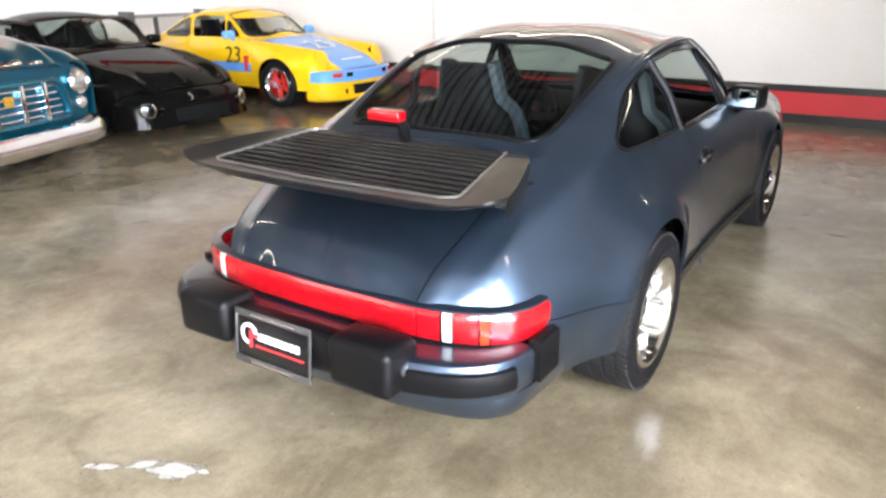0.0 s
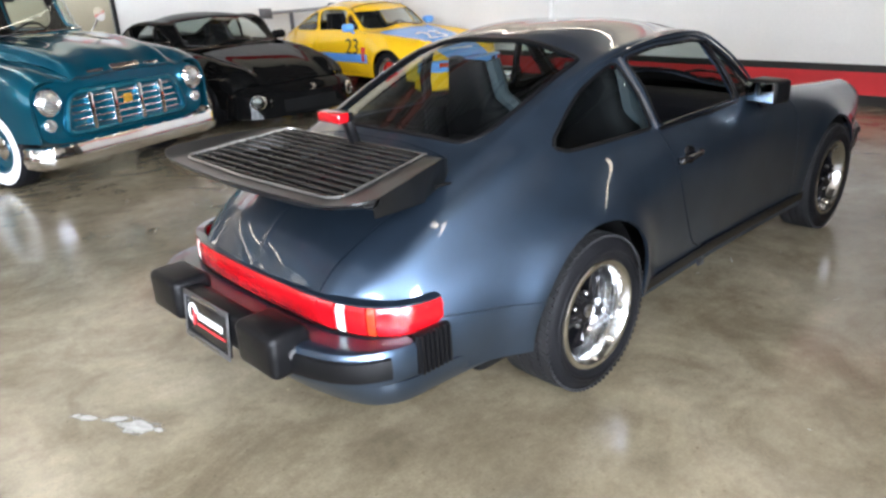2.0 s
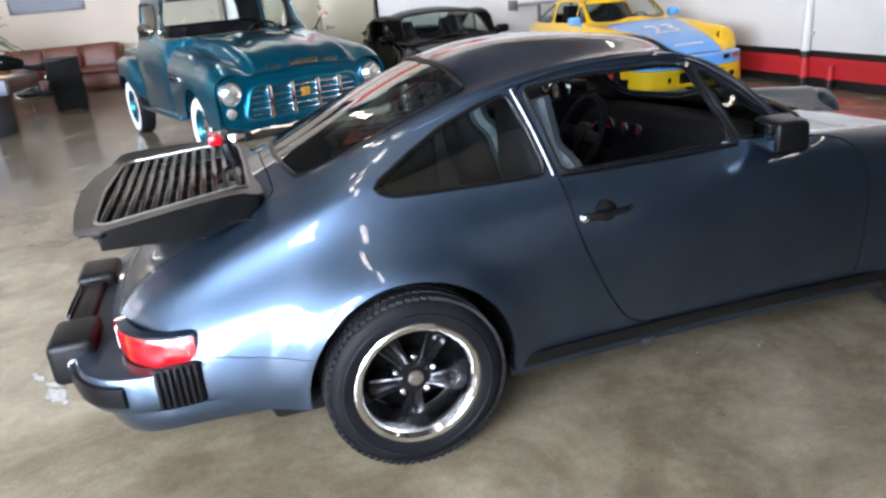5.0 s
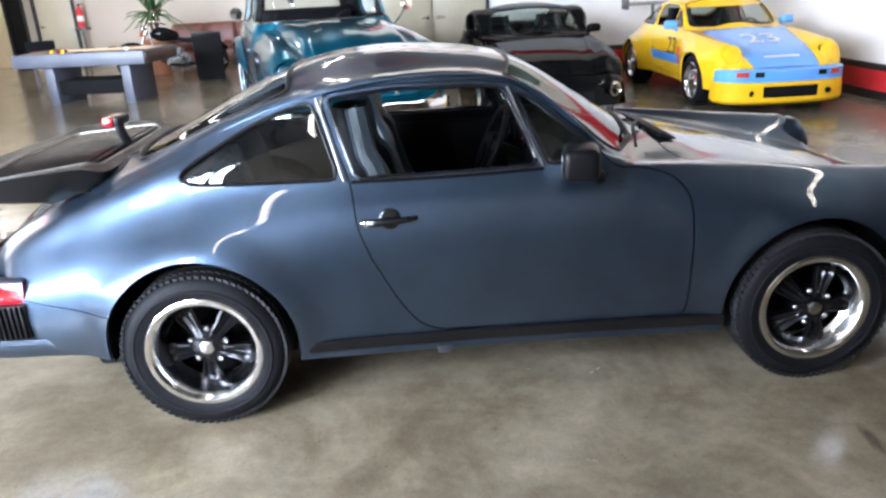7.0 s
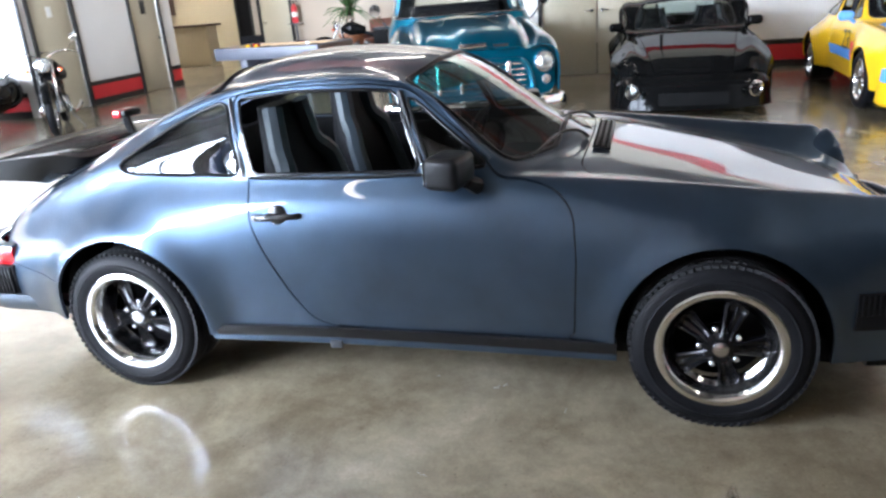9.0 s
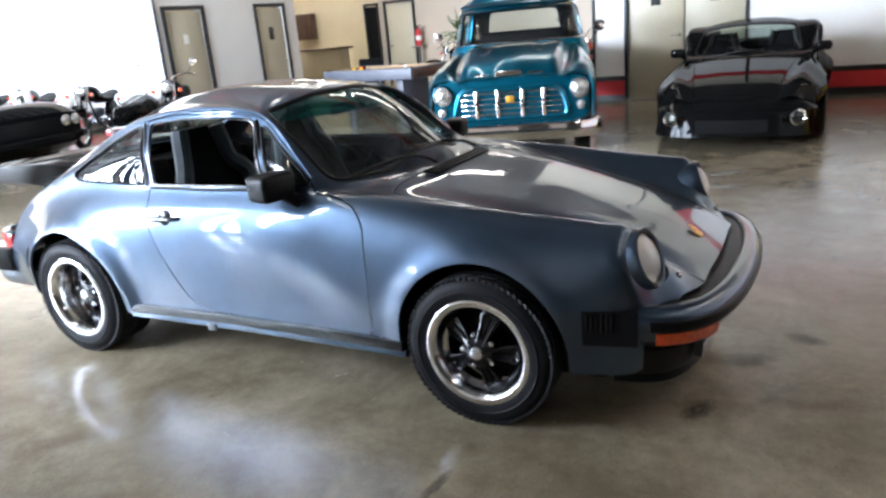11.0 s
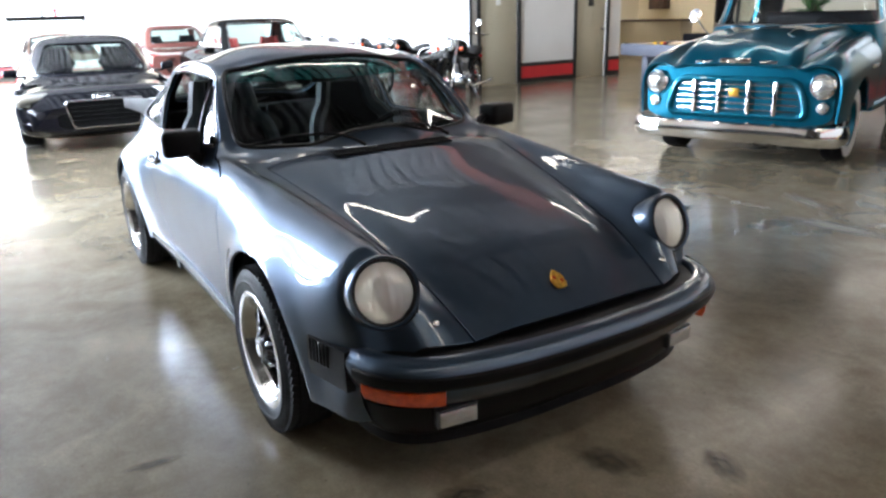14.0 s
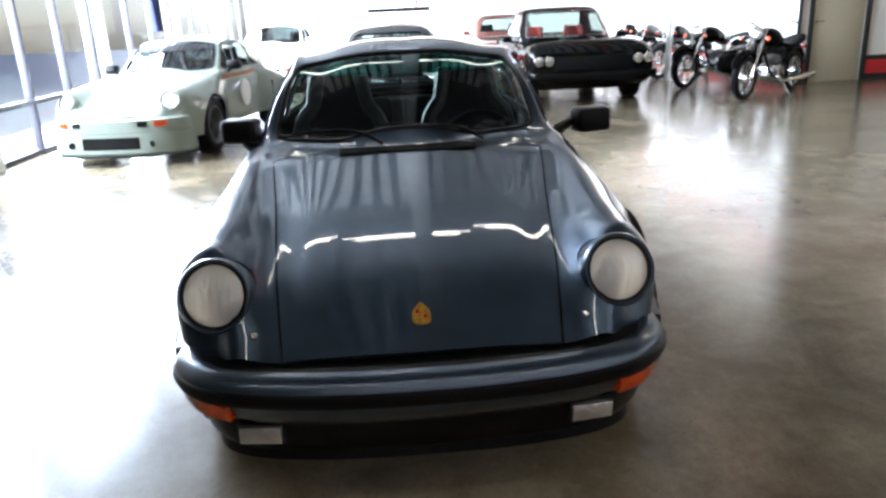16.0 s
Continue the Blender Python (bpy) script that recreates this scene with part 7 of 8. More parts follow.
def mid_engined():
    m = pose(-8.10, -0.10, 0, 0, 0, -4)
    low = [(2.18, -0.74, 0.74, 0.22, 0.52, 4), (2.05, -0.86, 0.86, 0.16, 0.62, 4), (1.6, -0.93, 0.93, 0.14, 0.72, 4), (1.0, -0.94, 0.94, 0.14, 0.80, 4), (0.2, -0.93, 0.93, 0.14, 0.86, 4), (-0.8, -0.95, 0.95, 0.14, 0.90, 4), (-1.6, -0.95, 0.95, 0.18, 0.88, 4), (-2.15, -0.86, 0.86, 0.28, 0.82, 4)]
    cabin = [(0.74, -1.55, 1.02, 0.80, 4), (0.86, -1.35, 0.86, 0.78, 4), (1.02, -1.10, 0.58, 0.72, 3.4), (1.16, -0.82, 0.30, 0.64, 3), (1.245, -0.56, 0.04, 0.5, 2.6), (1.275, -0.38, -0.12, 0.28, 2.4)]
    car = saloon("mid_engined_coupe", "low dark mid-engined coupe with a wide black grille", m, NAVYPAINT, low, cabin, [(-0.66, 0.83), (-0.50, 1.175), (0.50, 1.175), (0.66, 0.83)], [(-0.72, 0.88), (-0.52, 1.12), (-0.02, 1.12), (0.36, 0.88)], (1.32, -1.30), 0.345, BLACKGLOSS)
    part("grille", (lambda o: (np.vstack([np.c_[np.full(len(o), 2.195), o], np.c_[np.full(len(o), 2.12), o]]), [list(range(len(o)))]))(rounded([(-0.41, 0.57), (0.41, 0.57), (0.35, 0.28), (-0.35, 0.28)], 0.06, 5)), INNER, car, "wide dark grille")
    part("grille_frame", tube([(2.20, y, z) for y, z in rounded([(-0.42, 0.58), (0.42, 0.58), (0.36, 0.27), (-0.36, 0.27)], 0.06, 5)], 0.013, 6, 0, True), ALLOY, car)
    for z in (0.36, 0.41, 0.46, 0.51):
        part("grille_bar", box(2.20, 0, z, 0.012, 0.72, 0.010, 0.003), BLACKTRIM, car)
    part("nose_badge", cat(*[moved(lathe([(0.030, 0), (0.037, 0.004), (0.030, 0.008)], 20), pose(2.14, -0.075 + 0.05 * i, 0.615, 0, 70, 0)) for i in range(4)]), CHROME, car, "row of four bright rings")
    for s in (-1, 1):
        lamp = part("headlamp", moved(box(0, 0, 0, 0.10, 0.52, 0.13, 0.035, 3), pose(1.955, s * 0.685, 0.605, 0, 40, -s * 30)), REFLECTOR, car, "long clear headlamp")
        part("lamp_strip", moved(box(0.052, 0, -0.025, 0.008, 0.30, 0.014, 0.003), pose(1.985, s * 0.69, 0.60, 0, 34, -s * 30)), PAPER, lamp)
        part("side_intake", moved(box(0, 0, 0, 0.05, 0.30, 0.18, 0.03), pose(2.06, s * 0.66, 0.36, 0, 4, -s * 26)), INNER, car)
        part("fog_bar", moved(box(0.03, 0, -0.05, 0.014, 0.26, 0.02, 0.004), pose(2.06, s * 0.66, 0.36, 0, 4, -s * 26)), ALLOY, car)
    return car


def red_saloon():
    m = pose(-15.3, 2.7, 0, 0, 0, -3)
    low = [(2.35, -0.88, 0.88, 0.34, 0.76, 7), (1.3, -0.93, 0.93, 0.26, 0.86, 6), (0.0, -0.93, 0.93, 0.26, 0.90, 6), (-1.4, -0.93, 0.93, 0.28, 0.90, 6), (-2.3, -0.88, 0.88, 0.34, 0.82, 7)]
    cabin = [(0.84, -1.35, 0.66, 0.76, 5), (1.0, -1.15, 0.46, 0.72, 5), (1.22, -0.9, 0.16, 0.64, 4.5), (1.33, -0.7, -0.02, 0.5, 3.5), (1.345, -0.5, -0.2, 0.25, 3)]
    return saloon("red_saloon", "faded maroon older saloon parked behind the others", m, MAROON, low, cabin, [(-0.60, 0.95), (-0.50, 1.26), (0.50, 1.26), (0.60, 0.95)], [(-1.0, 0.96), (-0.76, 1.22), (-0.10, 1.22), (0.16, 0.96)], (1.4, -1.35), 0.33, CHROME)


def motorcycle(label, m, tank, sidecar=False, bars=0.0):
    """A cruiser on its stand: wheels, fork, frame, engine, tank, seat, bars, pipes, lamps."""
    b = thing("motorcycle", label, "motorcycle", m, "motorcycles along the wall")
    for x, r in ((0.78, 0.32), (-0.72, 0.31)):
        w = part("wheel", moved(cat(lathe([(0.02, -0.05), (0.05, -0.04), (0.05, 0.04), (0.02, 0.05)], 14), *[rod(0.003, (0.04 * math.cos(a), 0.04 * math.sin(a), 0.02 * (-1) ** k), ((r - 0.08) * math.cos(a + 0.2), (r - 0.08) * math.sin(a + 0.2), 0), 4) for k, a in enumerate(np.linspace(0, 2 * math.pi, 21)[:-1])]), pose(x, 0, r, 90, 0, 0)), CHROME, b, "spoked chrome wheel")
        part("tyre", moved(tube([((r - 0.05) * math.cos(a), (r - 0.05) * math.sin(a), 0) for a in np.linspace(0, 2 * math.pi, 37)[:-1]], 0.052, 10, 0, True), pose(x, 0, r, 90, 0, 0)), RUBBER, w)
        part("rim", moved(lathe([(r - 0.09, -0.035), (r - 0.105, 0), (r - 0.09, 0.035)], 36), pose(x, 0, r, 90, 0, 0)), CHROME, w)
        fend = [(x + (r + 0.03) * math.cos(a), 0, r + (r + 0.03) * math.sin(a)) for a in np.linspace(0.5, 2.6, 16)]
        part("mudguard", tube(fend, [0.05, 0.07, 0.07, 0.05], 8), tank, b)
    for s in (-1, 1):
        part("fork_leg", rod(0.022, (0.78, s * 0.09, 0.32), (0.42, s * 0.09, 0.98), 10), CHROME, b)
        part("exhaust", tube([(0.12, s * 0.14, 0.42), (0.16, s * 0.20, 0.28), (-0.1, s * 0.21, 0.22), (-0.5, s * 0.22, 0.23), (-0.95, s * 0.23, 0.26)], [0.022, 0.022, 0.026, 0.038, 0.042], 10, 24), CHROME, b, "chrome exhaust pipe")
        part("handlebar", tube([(0.40, s * 0.05, 1.02), (0.38, s * 0.18, 1.08 + bars), (0.24, s * 0.34, 1.08 + bars), (0.10, s * 0.42, 1.04 + bars)], 0.013, 8, 16), CHROME, b)
        mir = part("mirror", moved(lathe([(0.0, -0.01), (0.045, 0.0), (0.05, 0.012), (0, 0.014)], 16), pose(0.28, s * 0.42, 1.26 + bars, 0, 80, 0)), CHROME, b)
        part("mirror_arm", tube([(0.28, s * 0.30, 1.08 + bars), (0.30, s * 0.38, 1.18 + bars), (0.28, s * 0.42, 1.23 + bars)], 0.006, 6, 6), CHROME, mir)
        part("indicator", moved(lathe([(0.03, 0), (0.028, 0.03), (0, 0.036)], 12), pose(0.55, s * 0.20, 0.86, 0, 80, 0)), AMBER, b)
        part("frame_tube", tube([(0.40, s * 0.05, 0.90), (0.24, s * 0.12, 0.35), (-0.25, s * 0.14, 0.25), (-0.72, s * 0.10, 0.31)], 0.018, 8, 20), BLACKGLOSS, b)
        part("cylinder", moved(cat(*[lathe([(0.0, 0.02 * i), (0.075, 0.02 * i), (0.075, 0.02 * i + 0.010), (0.0, 0.02 * i + 0.010)], 16) for i in range(9)]), pose(0.0 + s * 0.06, 0, 0.42, 0, s * 22, 0)), STEEL, b, "finned engine cylinder")
    part("engine", cat(box(-0.02, 0, 0.36, 0.42, 0.26, 0.22, 0.06, 3), moved(lathe([(0.11, -0.15), (0.12, -0.1), (0.12, 0.1), (0.11, 0.15), (0, 0.16)], 20), pose(-0.18, 0, 0.36, 90, 0, 0))), ALLOY, b, "bright metal engine cases")
    part("tank", loft_x([(0.38, -0.07, 0.07, 0.80, 0.92, 2.5), (0.28, -0.14, 0.14, 0.74, 0.98, 2.5), (0.10, -0.16, 0.16, 0.72, 0.98, 2.5), (-0.12, -0.10, 0.10, 0.72, 0.88, 2.5)], 24, 16), tank, b, "rounded fuel tank")
    part("saddle", loft_x([(-0.08, -0.10, 0.10, 0.72, 0.80, 3), (-0.30, -0.17, 0.17, 0.66, 0.76, 3), (-0.52, -0.17, 0.17, 0.68, 0.80, 3), (-0.85, -0.11, 0.11, 0.72, 0.86, 3)], 20, 16), LEATHER, b, "black leather saddle")
    hl = part("headlamp", moved(lathe([(0.0, -0.10), (0.06, -0.08), (0.095, -0.02), (0.10, 0.02), (0.085, 0.03)], 24), pose(0.52, 0, 0.93, 0, 84, 0)), CHROME, b, "round chrome headlamp")
    part("lamp_glass", moved(lathe([(0.088, 0.025), (0.05, 0.04), (0, 0.045)], 20), pose(0.52, 0, 0.93, 0, 84, 0)), CLEARLENS, hl)
    part("tail_lamp", box(-1.02, 0, 0.66, 0.05, 0.10, 0.06, 0.02), TAILRED, b)
    part("side_stand", rod(0.012, (-0.1, 0.12, 0.26), (-0.05, 0.30, 0.0), 8), STEEL, b)
    if sidecar:
        part("sidecar", loft_x([(0.70, 0.52, 0.72, 0.30, 0.46, 2.2), (0.45, 0.42, 0.84, 0.24, 0.62, 2.4), (0.0, 0.40, 0.90, 0.24, 0.70, 2.6), (-0.45, 0.40, 0.90, 0.24, 0.74, 2.6), (-0.85, 0.48, 0.82, 0.30, 0.60, 2.4)], 28, 24), BLACKPAINT, b, "glossy black sidecar")
        part("sidecar_rail", tube([(0.5, 0.63, 0.62), (0.2, 0.86, 0.74), (-0.4, 0.88, 0.80), (-0.6, 0.63, 0.82), (-0.4, 0.42, 0.80), (0.2, 0.44, 0.74)], 0.012, 6, 30, True), CHROME, b)
    return b


pickup()
muscle_car()
mid_engined()
red_saloon()
motorcycle("black and chrome cruiser motorcycle on its stand", pose(-7.2, 5.6, 0, 0, 0, -53), BLACKPAINT)
motorcycle("black motorcycle with a glossy black sidecar", pose(-9.1, 5.55, 0, 0, 0, -60), BLACKPAINT, True)
motorcycle("chrome cruiser motorcycle with high handlebars", pose(-11.0, 5.7, 0, 0, 0, -55), NAVYPAINT, False, 0.12)
motorcycle("silver and black cruiser motorcycle by the wall", pose(-12.6, 5.7, 0, 0, 0, -58), STEEL)
motorcycle("dark chrome-trimmed motorcycle by the wall", pose(-14.2, 5.7, 0, 0, 0, -52), BLACKPAINT)
motorcycle("red and chrome cruiser motorcycle behind the truck", pose(-1.95, 10.9, 0, 0, 0, -80), REDPAINT, False, 0.1)
motorcycle("black motorcycle parked in the lounge", pose(-4.9, 11.9, 0, 0, 0, -160), BLACKPAINT)

# ==== lounge ====


def pool_table():
    t = thing("pool_table", "blue-grey pool table with a tan cloth and two slab legs", "pool table", pose(-5.22, 8.94, 0, 0, 0, -8))
    L, W, z = 2.12, 1.18, 0.79
    for s in (-1, 1):
        part("rail", box(0, s * (W / 2 - 0.07), z - 0.09, L, 0.14, 0.20, 0.015), GREYLAMINATE, t)
        part("rail", box(s * (L / 2 - 0.07), 0, z - 0.09, 0.14, W - 0.28, 0.20, 0.015), GREYLAMINATE, t)
        leg = part("leg", box(s * 0.62, 0, 0.31, 0.15, 0.78, 0.62, 0.01), GREYLAMINATE, t)
        part("cushion", box(0, s * (W / 2 - 0.165), z - 0.01, L - 0.36, 0.05, 0.035, 0.012), TANCLOTH, t)
        part("cushion", box(s * (L / 2 - 0.165), 0, z - 0.01, 0.05, W - 0.42, 0.035, 0.012), TANCLOTH, t)
        for x in (-1.2, 0, 1.2):
            part("pocket", moved(lathe([(0.075, 0), (0.075, 0.012), (0.055, 0.012), (0.05, -0.06), (0, -0.07)], 20), pose(x * (L / 2 - 0.09) / 1.2, s * (W / 2 - 0.08), z + 0.008)), BLACKTRIM, t, "dark leather pocket")
    part("bed", box(0, 0, z - 0.04, L - 0.28, W - 0.28, 0.04), TANCLOTH, t, "tan cloth playing bed")
    # matt black box: the shade between the legs is put into its colour
    part("shelf", box(0, 0, 0.26, 1.10, 0.62, 0.22, 0.01), INNER, t, "shelf box, blackened for the shade between the legs")
    part("end_panel", box(L / 2 + 0.006, 0, z - 0.09, 0.012, W - 0.10, 0.16, 0.004), WOODDARK, t, "mahogany end panel")
    return t


pool_table()
for i, (x, y, mt) in enumerate(((-5.9, 8.9, YELLOW), (-5.82, 8.98, REDPAINT), (-5.80, 8.86, ORANGEPAINT), (-5.72, 8.93, REDPAINT), (-5.70, 8.84, YELLOW), (-4.7, 8.8, WHITEPAINT), (-5.74, 9.02, BLACKPAINT))):
    solid("pool_ball", shift(lathe([(0.0286 * math.cos(a), 0.0286 * math.sin(a)) for a in np.linspace(-math.pi / 2, math.pi / 2, 9)], 16), x, y, 0.7986), mt, "glossy pool ball lying on the tan cloth", "pool ball", group="pool balls on the table")


def palm():
    p = thing("potted_palm", "tall green palm in a terracotta pot", "potted plant", pose(-5.55, 13.0, 0))
    part("pot", lathe([(0.0, 0.0), (0.19, 0.0), (0.27, 0.62), (0.30, 0.66), (0.30, 0.72), (0.26, 0.72), (0.24, 0.64), (0.0, 0.64)], 28), POT, p, "terracotta pot")
    rng = random.Random(4)
    part("stem", cat(*[tube([(0, 0, 0.64), (rng.uniform(-0.08, 0.08), rng.uniform(-0.08, 0.08), 1.0), (rng.uniform(-0.2, 0.2), rng.uniform(-0.2, 0.2), 1.35)], [0.03, 0.022, 0.012], 6, 8) for _ in range(5)]), WOODDARK, p)
    for k in range(56):
        a, tilt, n = rng.uniform(0, 6.28), rng.uniform(0.15, 1.5), rng.uniform(0.35, 0.75)
        v, f = [], []
        for i in range(9):
            t = i / 8
            rr = n * t * math.sin(tilt)
            z = 1.2 + rng.uniform(-0.02, 0.02) + n * t * math.cos(tilt) - 0.5 * n * t * t * tilt
            w = 0.04 * math.sin(math.pi * min(1, 0.12 + t * 0.9))
            c, s = math.cos(a), math.sin(a)
            v += [(rr * c - w * s, rr * s + w * c, z - 0.02), (rr * c, rr * s, z), (rr * c + w * s, rr * s - w * c, z - 0.02)]
        for i in range(8):
            f += [[i * 3, i * 3 + 1, i * 3 + 4, i * 3 + 3], [i * 3 + 1, i * 3 + 2, i * 3 + 5, i * 3 + 4]]
        part("frond", (np.array(v), f), LEAF, p)
    return p


palm()


def sofa(m, n=2.0):
    s = thing("sofa", "red-brown leather sofa against the lounge wall", "sofa", m)
    part("base", box(0, 0, 0.22, n, 0.85, 0.30, 0.05, 3), SOFABROWN, s)
    for k in range(3):
        part("seat_cushion", box((k - 1) * (n - 0.4) / 3, -0.05, 0.43, (n - 0.44) / 3, 0.66, 0.16, 0.06, 3), SOFABROWN, s)
        part("back_cushion", moved(box(0, 0, 0, (n - 0.44) / 3, 0.20, 0.52, 0.08, 3), pose((k - 1) * (n - 0.4) / 3, 0.30, 0.68, -10, 0, 0)), SOFABROWN, s)
    for q in (-1, 1):
        part("armrest", box(q * (n / 2 - 0.10), 0, 0.40, 0.22, 0.85, 0.46, 0.10, 3), SOFABROWN, s)
        for y in (-0.33, 0.33):
            part("leg", rod(0.03, (q * (n / 2 - 0.12), y, 0), (q * (n / 2 - 0.12), y, 0.08)), WOODDARK, s)
    part("backrest", box(0, 0.38, 0.58, n - 0.3, 0.16, 0.70, 0.07, 3), SOFABROWN, s)


sofa(pose(-4.6, 14.4, 0, 0, 0, 0), 2.6)
sofa(pose(-2.2, 14.2, 0, 0, 0, -20), 1.6)
art = thing("framed_picture", "wide dark framed picture hanging on the wall", "picture", pose(-4.8, YL - 0.03, 1.95))
part("frame", box(0, 0, 0, 1.5, 0.04, 0.62, 0.01), STEEL, art)
part("print", box(0, -0.022, 0, 1.38, 0.006, 0.50), GREYLAMINATE, art)
ext = thing("fire_extinguisher", "red fire extinguisher standing on a wall shelf", "fire extinguisher", pose(-7.95, 15.2, 0))
part("cylinder", lathe([(0.0, 0.95), (0.075, 0.95), (0.08, 0.98), (0.08, 1.32), (0.05, 1.40), (0.025, 1.42), (0, 1.42)], 20), STRIPERED, ext)
part("label", lathe([(0.0805, 1.10), (0.0805, 1.22)], 20), PAPER, ext)
part("valve", cat(rod(0.02, (0, 0, 1.42), (0, 0, 1.47)), box(0.04, 0, 1.48, 0.14, 0.025, 0.02, 0.006)), BLACKTRIM, ext)
part("stand", cat(box(0, 0, 0.93, 0.3, 0.3, 0.04, 0.01), rod(0.03, (0, 0, 0), (0, 0, 0.93))), STEEL, ext)
# kitchen recess: counter, cabinets, dark doorway
k = thing("kitchen_counter", "tan breakfast counter with a dark worktop", "counter", pose(-11.65, 15.0, 0))
part("body", box(0, 0, 0.52, 2.6, 0.5, 1.04, 0.01), WALLTAN, k)
part("worktop", box(0, 0, 1.06, 2.8, 0.7, 0.05, 0.015), WOODDARK, k)
wall("wall_kitchen_end", slab(-14, -9.33, YL + 1.5, YL + 1.7, 0, ZC), WALLTAN, "tan painted end wall of the kitchen recess")
solid("cupboard", cat(box(-13.0, YL + 1.34, 1.75, 0.6, 0.3, 0.8, 0.01), box(-13.0, YL + 1.18, 1.75, 0.28, 0.02, 0.74, 0.006)), WOODDARK, "dark wooden wall cupboard above the counter", "cupboard")
wall("wall_kitchen_stub", slab(-9.86, -9.33, YL + 0.0, YL + 0.2, 0, ZC), WALLTAN, "narrow tan wall beside the kitchen recess")
dw = thing("door_5", "narrow doorway in a black frame, its dark inside a black panel", "doorway", pose(-9.58, YL - 0.015, 0))
tagged(dw, kind="structure")
# matt black panel on the solid wall paints the doorway's unlit inside
part("opening", box(0, 0, 1.05, 0.38, 0.02, 2.1), INNER, dw)
for x in (-0.215, 0.215):
    part("jamb", box(x, -0.02, 1.07, 0.05, 0.06, 2.15, 0.004), STRIPEBLACK, dw)
part("lintel", box(0, -0.02, 2.17, 0.48, 0.06, 0.06, 0.004), STRIPEBLACK, dw)
leaf_door("door_6", pose(-8.64, YL - 0.06, 0), 0.86, "pale khaki door in a black frame, shut", 0, -1)
door_frame("trim", pose(-8.64, YL - 0.05, 0), 0.86, "black painted door frame")
chair = thing("folding_chairs", "stack of black and red chairs beside the pool table", "chairs", pose(-7.3, 11.6, 0, 0, 0, 30))
part("seat", cat(box(0, 0, 0.45, 0.5, 0.5, 0.08, 0.03), box(0, 0.02, 0.55, 0.48, 0.46, 0.08, 0.03)), LEATHER, chair)
part("cushion", box(0, -0.02, 0.63, 0.44, 0.40, 0.07, 0.03, 3), REDTRIM, chair, "red seat cushion")
part("backrest", moved(box(0, 0, 0, 0.52, 0.06, 0.30, 0.03), pose(0, 0.25, 0.70, -10, 0, 0)), LEATHER, chair)
for sx in (-0.2, 0.2):
    for sy in (-0.2, 0.2):
        part("leg", rod(0.015, (sx, sy, 0), (sx, sy, 0.43)), STEEL, chair)

trunk = thing("storage_trunk", "tall black storage trunk beside the pool table", "trunk", pose(-4.02, 11.05, 0, 0, 0, 12))
part("body", box(0, 0, 0.44, 0.50, 0.46, 0.80, 0.02), INNER, trunk)
part("lid", box(0, 0, 0.86, 0.52, 0.48, 0.05, 0.012), BLACKTRIM, trunk)
for sx in (-0.2, 0.2):
    for sy in (-0.18, 0.18):
        part("foot", rod(0.022, (sx, sy, 0), (sx, sy, 0.05)), BLACKTRIM, trunk)


def floor_mark(name, x, y, size, seed, stretch, turn):
    """A worn patch of white paint on the concrete."""
    rng = random.Random(seed)
    v, f, o = [], [], 0
    for k in range(9):
        cx, cy, r = rng.gauss(0, size * 0.45) * stretch, rng.gauss(0, size * 0.16), size * rng.uniform(0.06, 0.28)
        n = 14
        ang = [2 * math.pi * i / n for i in range(n)]
        v += [(cx + r * (1 + rng.uniform(-0.4, 0.35)) * math.cos(a) * 1.4, cy + r * (1 + rng.uniform(-0.4, 0.35)) * math.sin(a) * 0.7, 0.0012 + 0.0003 * k) for a in ang]
        f.append(list(range(o, o + n)))
        o += n
    ob = solid(name, (np.array(v), f), FLOORMARK, "worn patch of white paint on the concrete", "floor mark", "structure", sharp=0)
    ob.matrix_basis = pose(x, y, 0, 0, 0, turn)


for i, (x, y, s) in enumerate(((0.09, -0.57, 0.012), (0.35, -0.62, 0.02), (0.62, -0.75, 0.015), (-0.9, -1.5, 0.012), (0.2, -1.2, 0.012), (1.9, -1.3, 0.01))):
    floor_mark("paint_mark", x, y, s, 10 + i, 1.6, 40 * i)


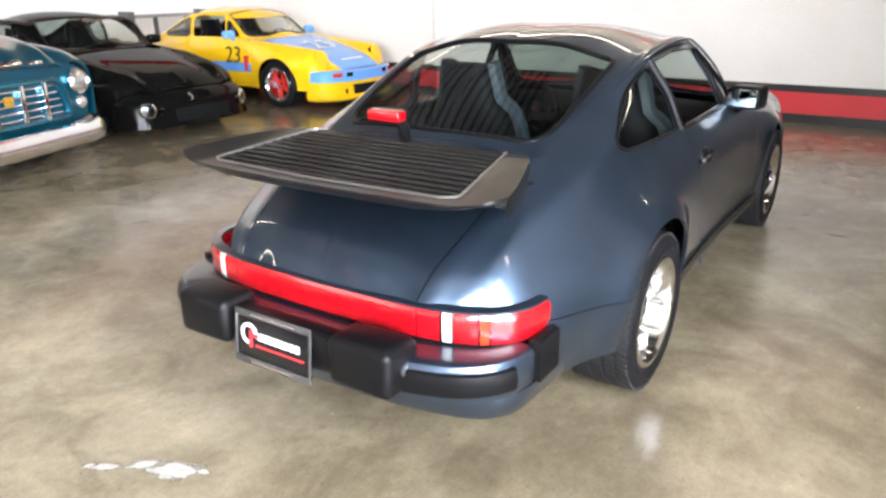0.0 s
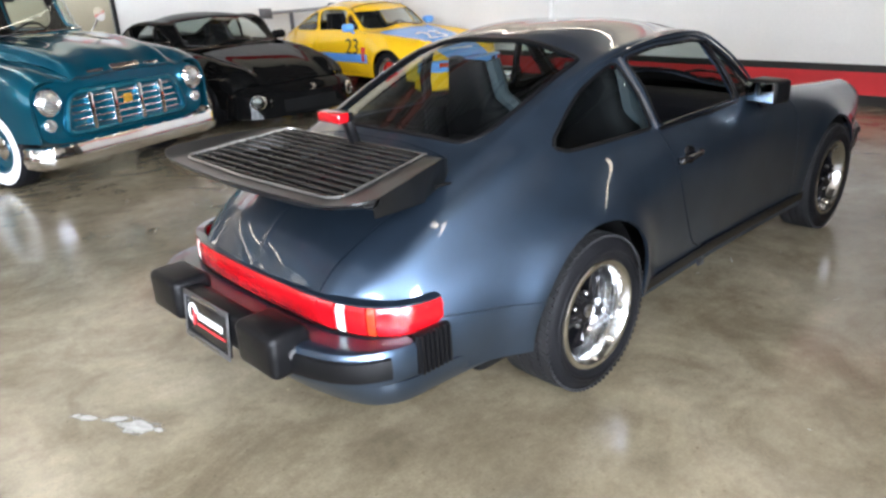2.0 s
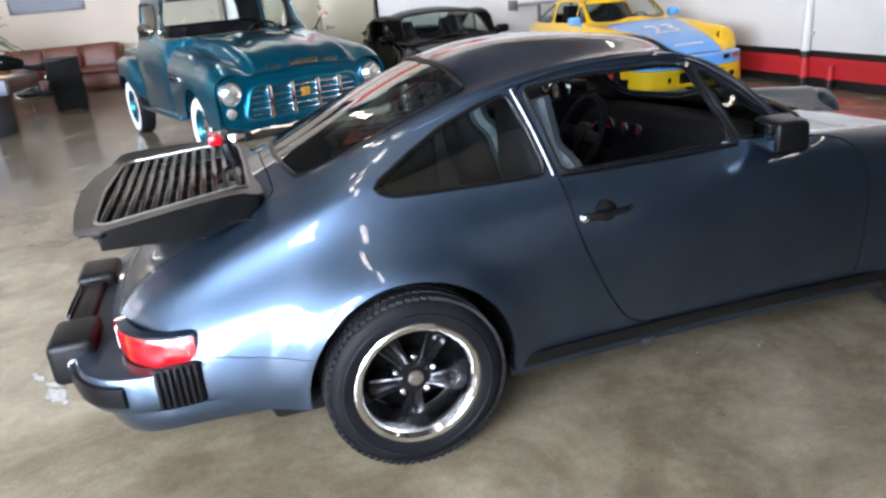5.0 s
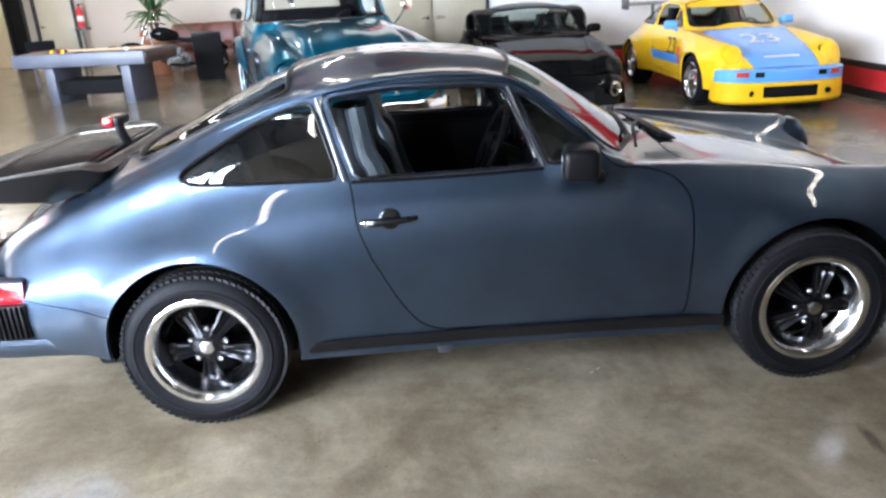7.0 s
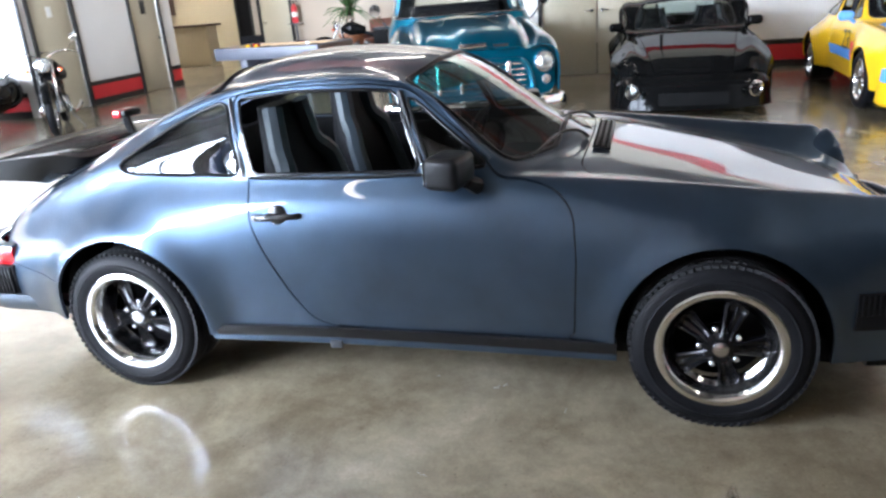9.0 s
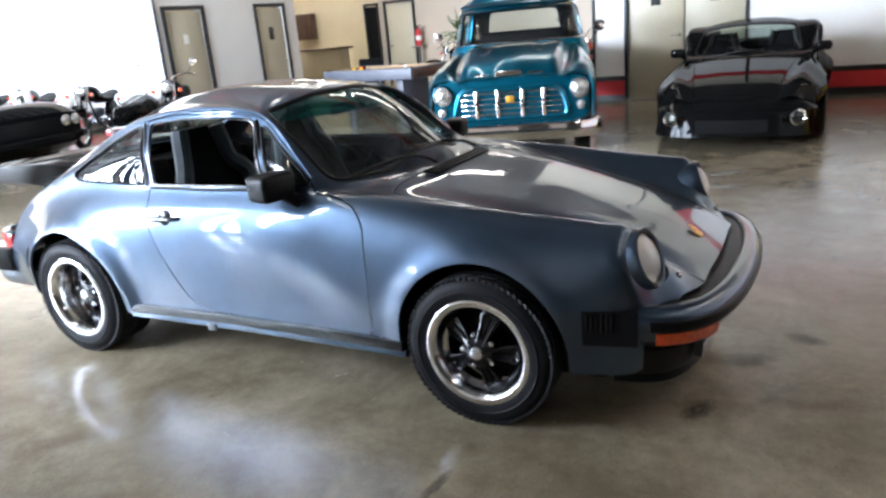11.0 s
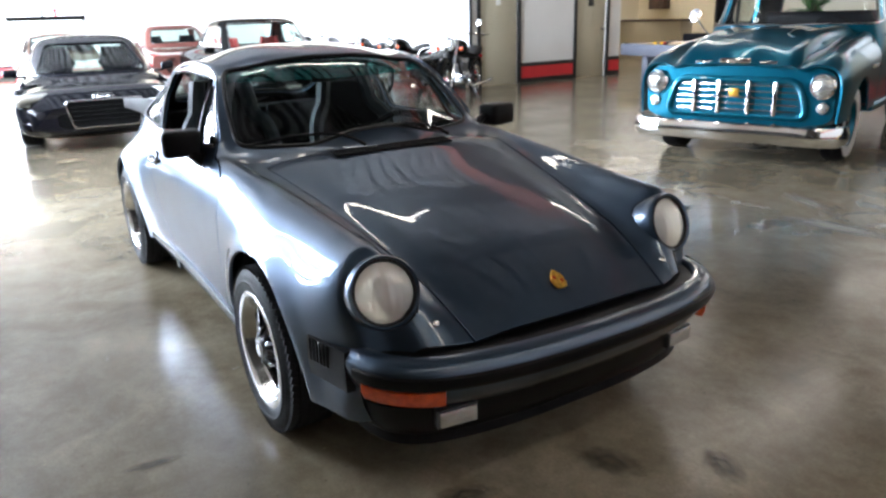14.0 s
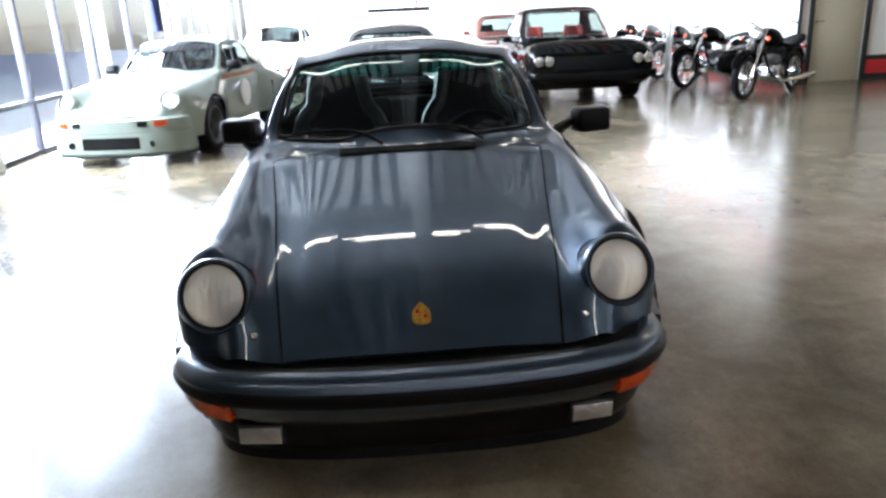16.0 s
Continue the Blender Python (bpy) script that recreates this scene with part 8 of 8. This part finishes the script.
def patch_material(name, colour, edge, hole):
    """A film on the concrete that breaks up towards a ragged edge."""
    m = material(name, colour, 0.26, vary=0.35, scale=3, fine=20)
    nodes, link = m.node_tree.nodes, m.node_tree.links.new
    co, far, noise, add, fall, clear, mix = (nodes.new(k) for k in ("ShaderNodeTexCoord", "ShaderNodeVectorMath", "ShaderNodeTexNoise", "ShaderNodeMath", "ShaderNodeMapRange", "ShaderNodeBsdfTransparent", "ShaderNodeMixShader"))
    far.operation, add.operation = "LENGTH", "MULTIPLY_ADD"
    noise.inputs["Scale"].default_value, noise.inputs["Detail"].default_value = 2.6, 6
    link(co.outputs["Object"], far.inputs[0])
    link(co.outputs["Object"], noise.inputs["Vector"])
    link(noise.outputs[0], add.inputs[0])
    add.inputs[1].default_value = hole
    link(far.outputs["Value"], add.inputs[2])
    fall.inputs[1].default_value, fall.inputs[2].default_value = 0.5 + 0.5 * hole - edge, 0.5 + 0.5 * hole + edge
    fall.inputs[3].default_value, fall.inputs[4].default_value = 1.0, 0.0
    link(add.outputs[0], fall.inputs[0])
    link(fall.outputs[0], mix.inputs[0])
    link(clear.outputs[0], mix.inputs[1])
    link(nodes["Principled BSDF"].outputs[0], mix.inputs[2])
    link(mix.outputs[0], nodes["Material Output"].inputs[0])
    return m


PALESTREAK = patch_material("pale_floor_streak", (0.28, 0.26, 0.22), 0.30, 0.9)
OILSTAIN = patch_material("dark_floor_stain", (0.112, 0.093, 0.066), 0.40, 0.9)
WORNPAINT = patch_material("worn_white_floor_paint", (0.36, 0.345, 0.315), 0.10, 1.3)


def floor_patch(x, y, size, seed, stretch, turn, mat_, label):
    """A ragged patch lying flat on the concrete."""
    ob = solid("floor_patch", (np.array([(1.3 * math.cos(a), 1.3 * math.sin(a), 0.0) for a in np.linspace(0, 2 * math.pi, 25)[:-1]]), [list(range(24))]), mat_, label, "floor stain", "structure", sharp=0)
    ob.matrix_basis = pose(x, y, 0.0006 + 0.00005 * seed, 0, 0, turn) @ Matrix.Diagonal((size * stretch, size, 1, 1))


for x, y, size, seed, stretch, turn in ((-2.465, 0.285, 0.075, 5, 2.1, -68), (-2.50, 0.395, 0.036, 9, 2.6, -45), (-2.575, 0.49, 0.032, 12, 3.0, -58), (-2.60, 0.54, 0.018, 14, 2.2, -30), (-2.42, 0.20, 0.024, 17, 2.0, -80)):
    floor_patch(x, y, size, seed, stretch, turn, WORNPAINT, "worn patch of white paint on the concrete")
# long ragged streaks, paler than the concrete round them
for x, y, size, seed, stretch, turn in ((0.45, 3.58, 0.12, 3, 3.2, -24), (0.95, 3.12, 0.16, 8, 3.4, 6), (1.45, 3.22, 0.15, 11, 3.0, 18), (1.45, 3.75, 0.12, 15, 3.2, 35), (1.15, 3.42, 0.10, 21, 2.6, 50)):
    floor_patch(x, y, size, seed, stretch, turn, PALESTREAK, "pale streak on the concrete")
for x, y, size, seed, stretch, turn in ((2.00, 0.06, 0.08, 31, 1.7, 20), (1.88, -0.42, 0.06, 33, 2.0, 65), (2.22, 0.34, 0.065, 35, 1.9, -20), (1.15, -1.2, 0.03, 45, 4.0, 84)):
    floor_patch(x, y, size, seed, stretch, turn, OILSTAIN, "dark oily stain on the concrete")
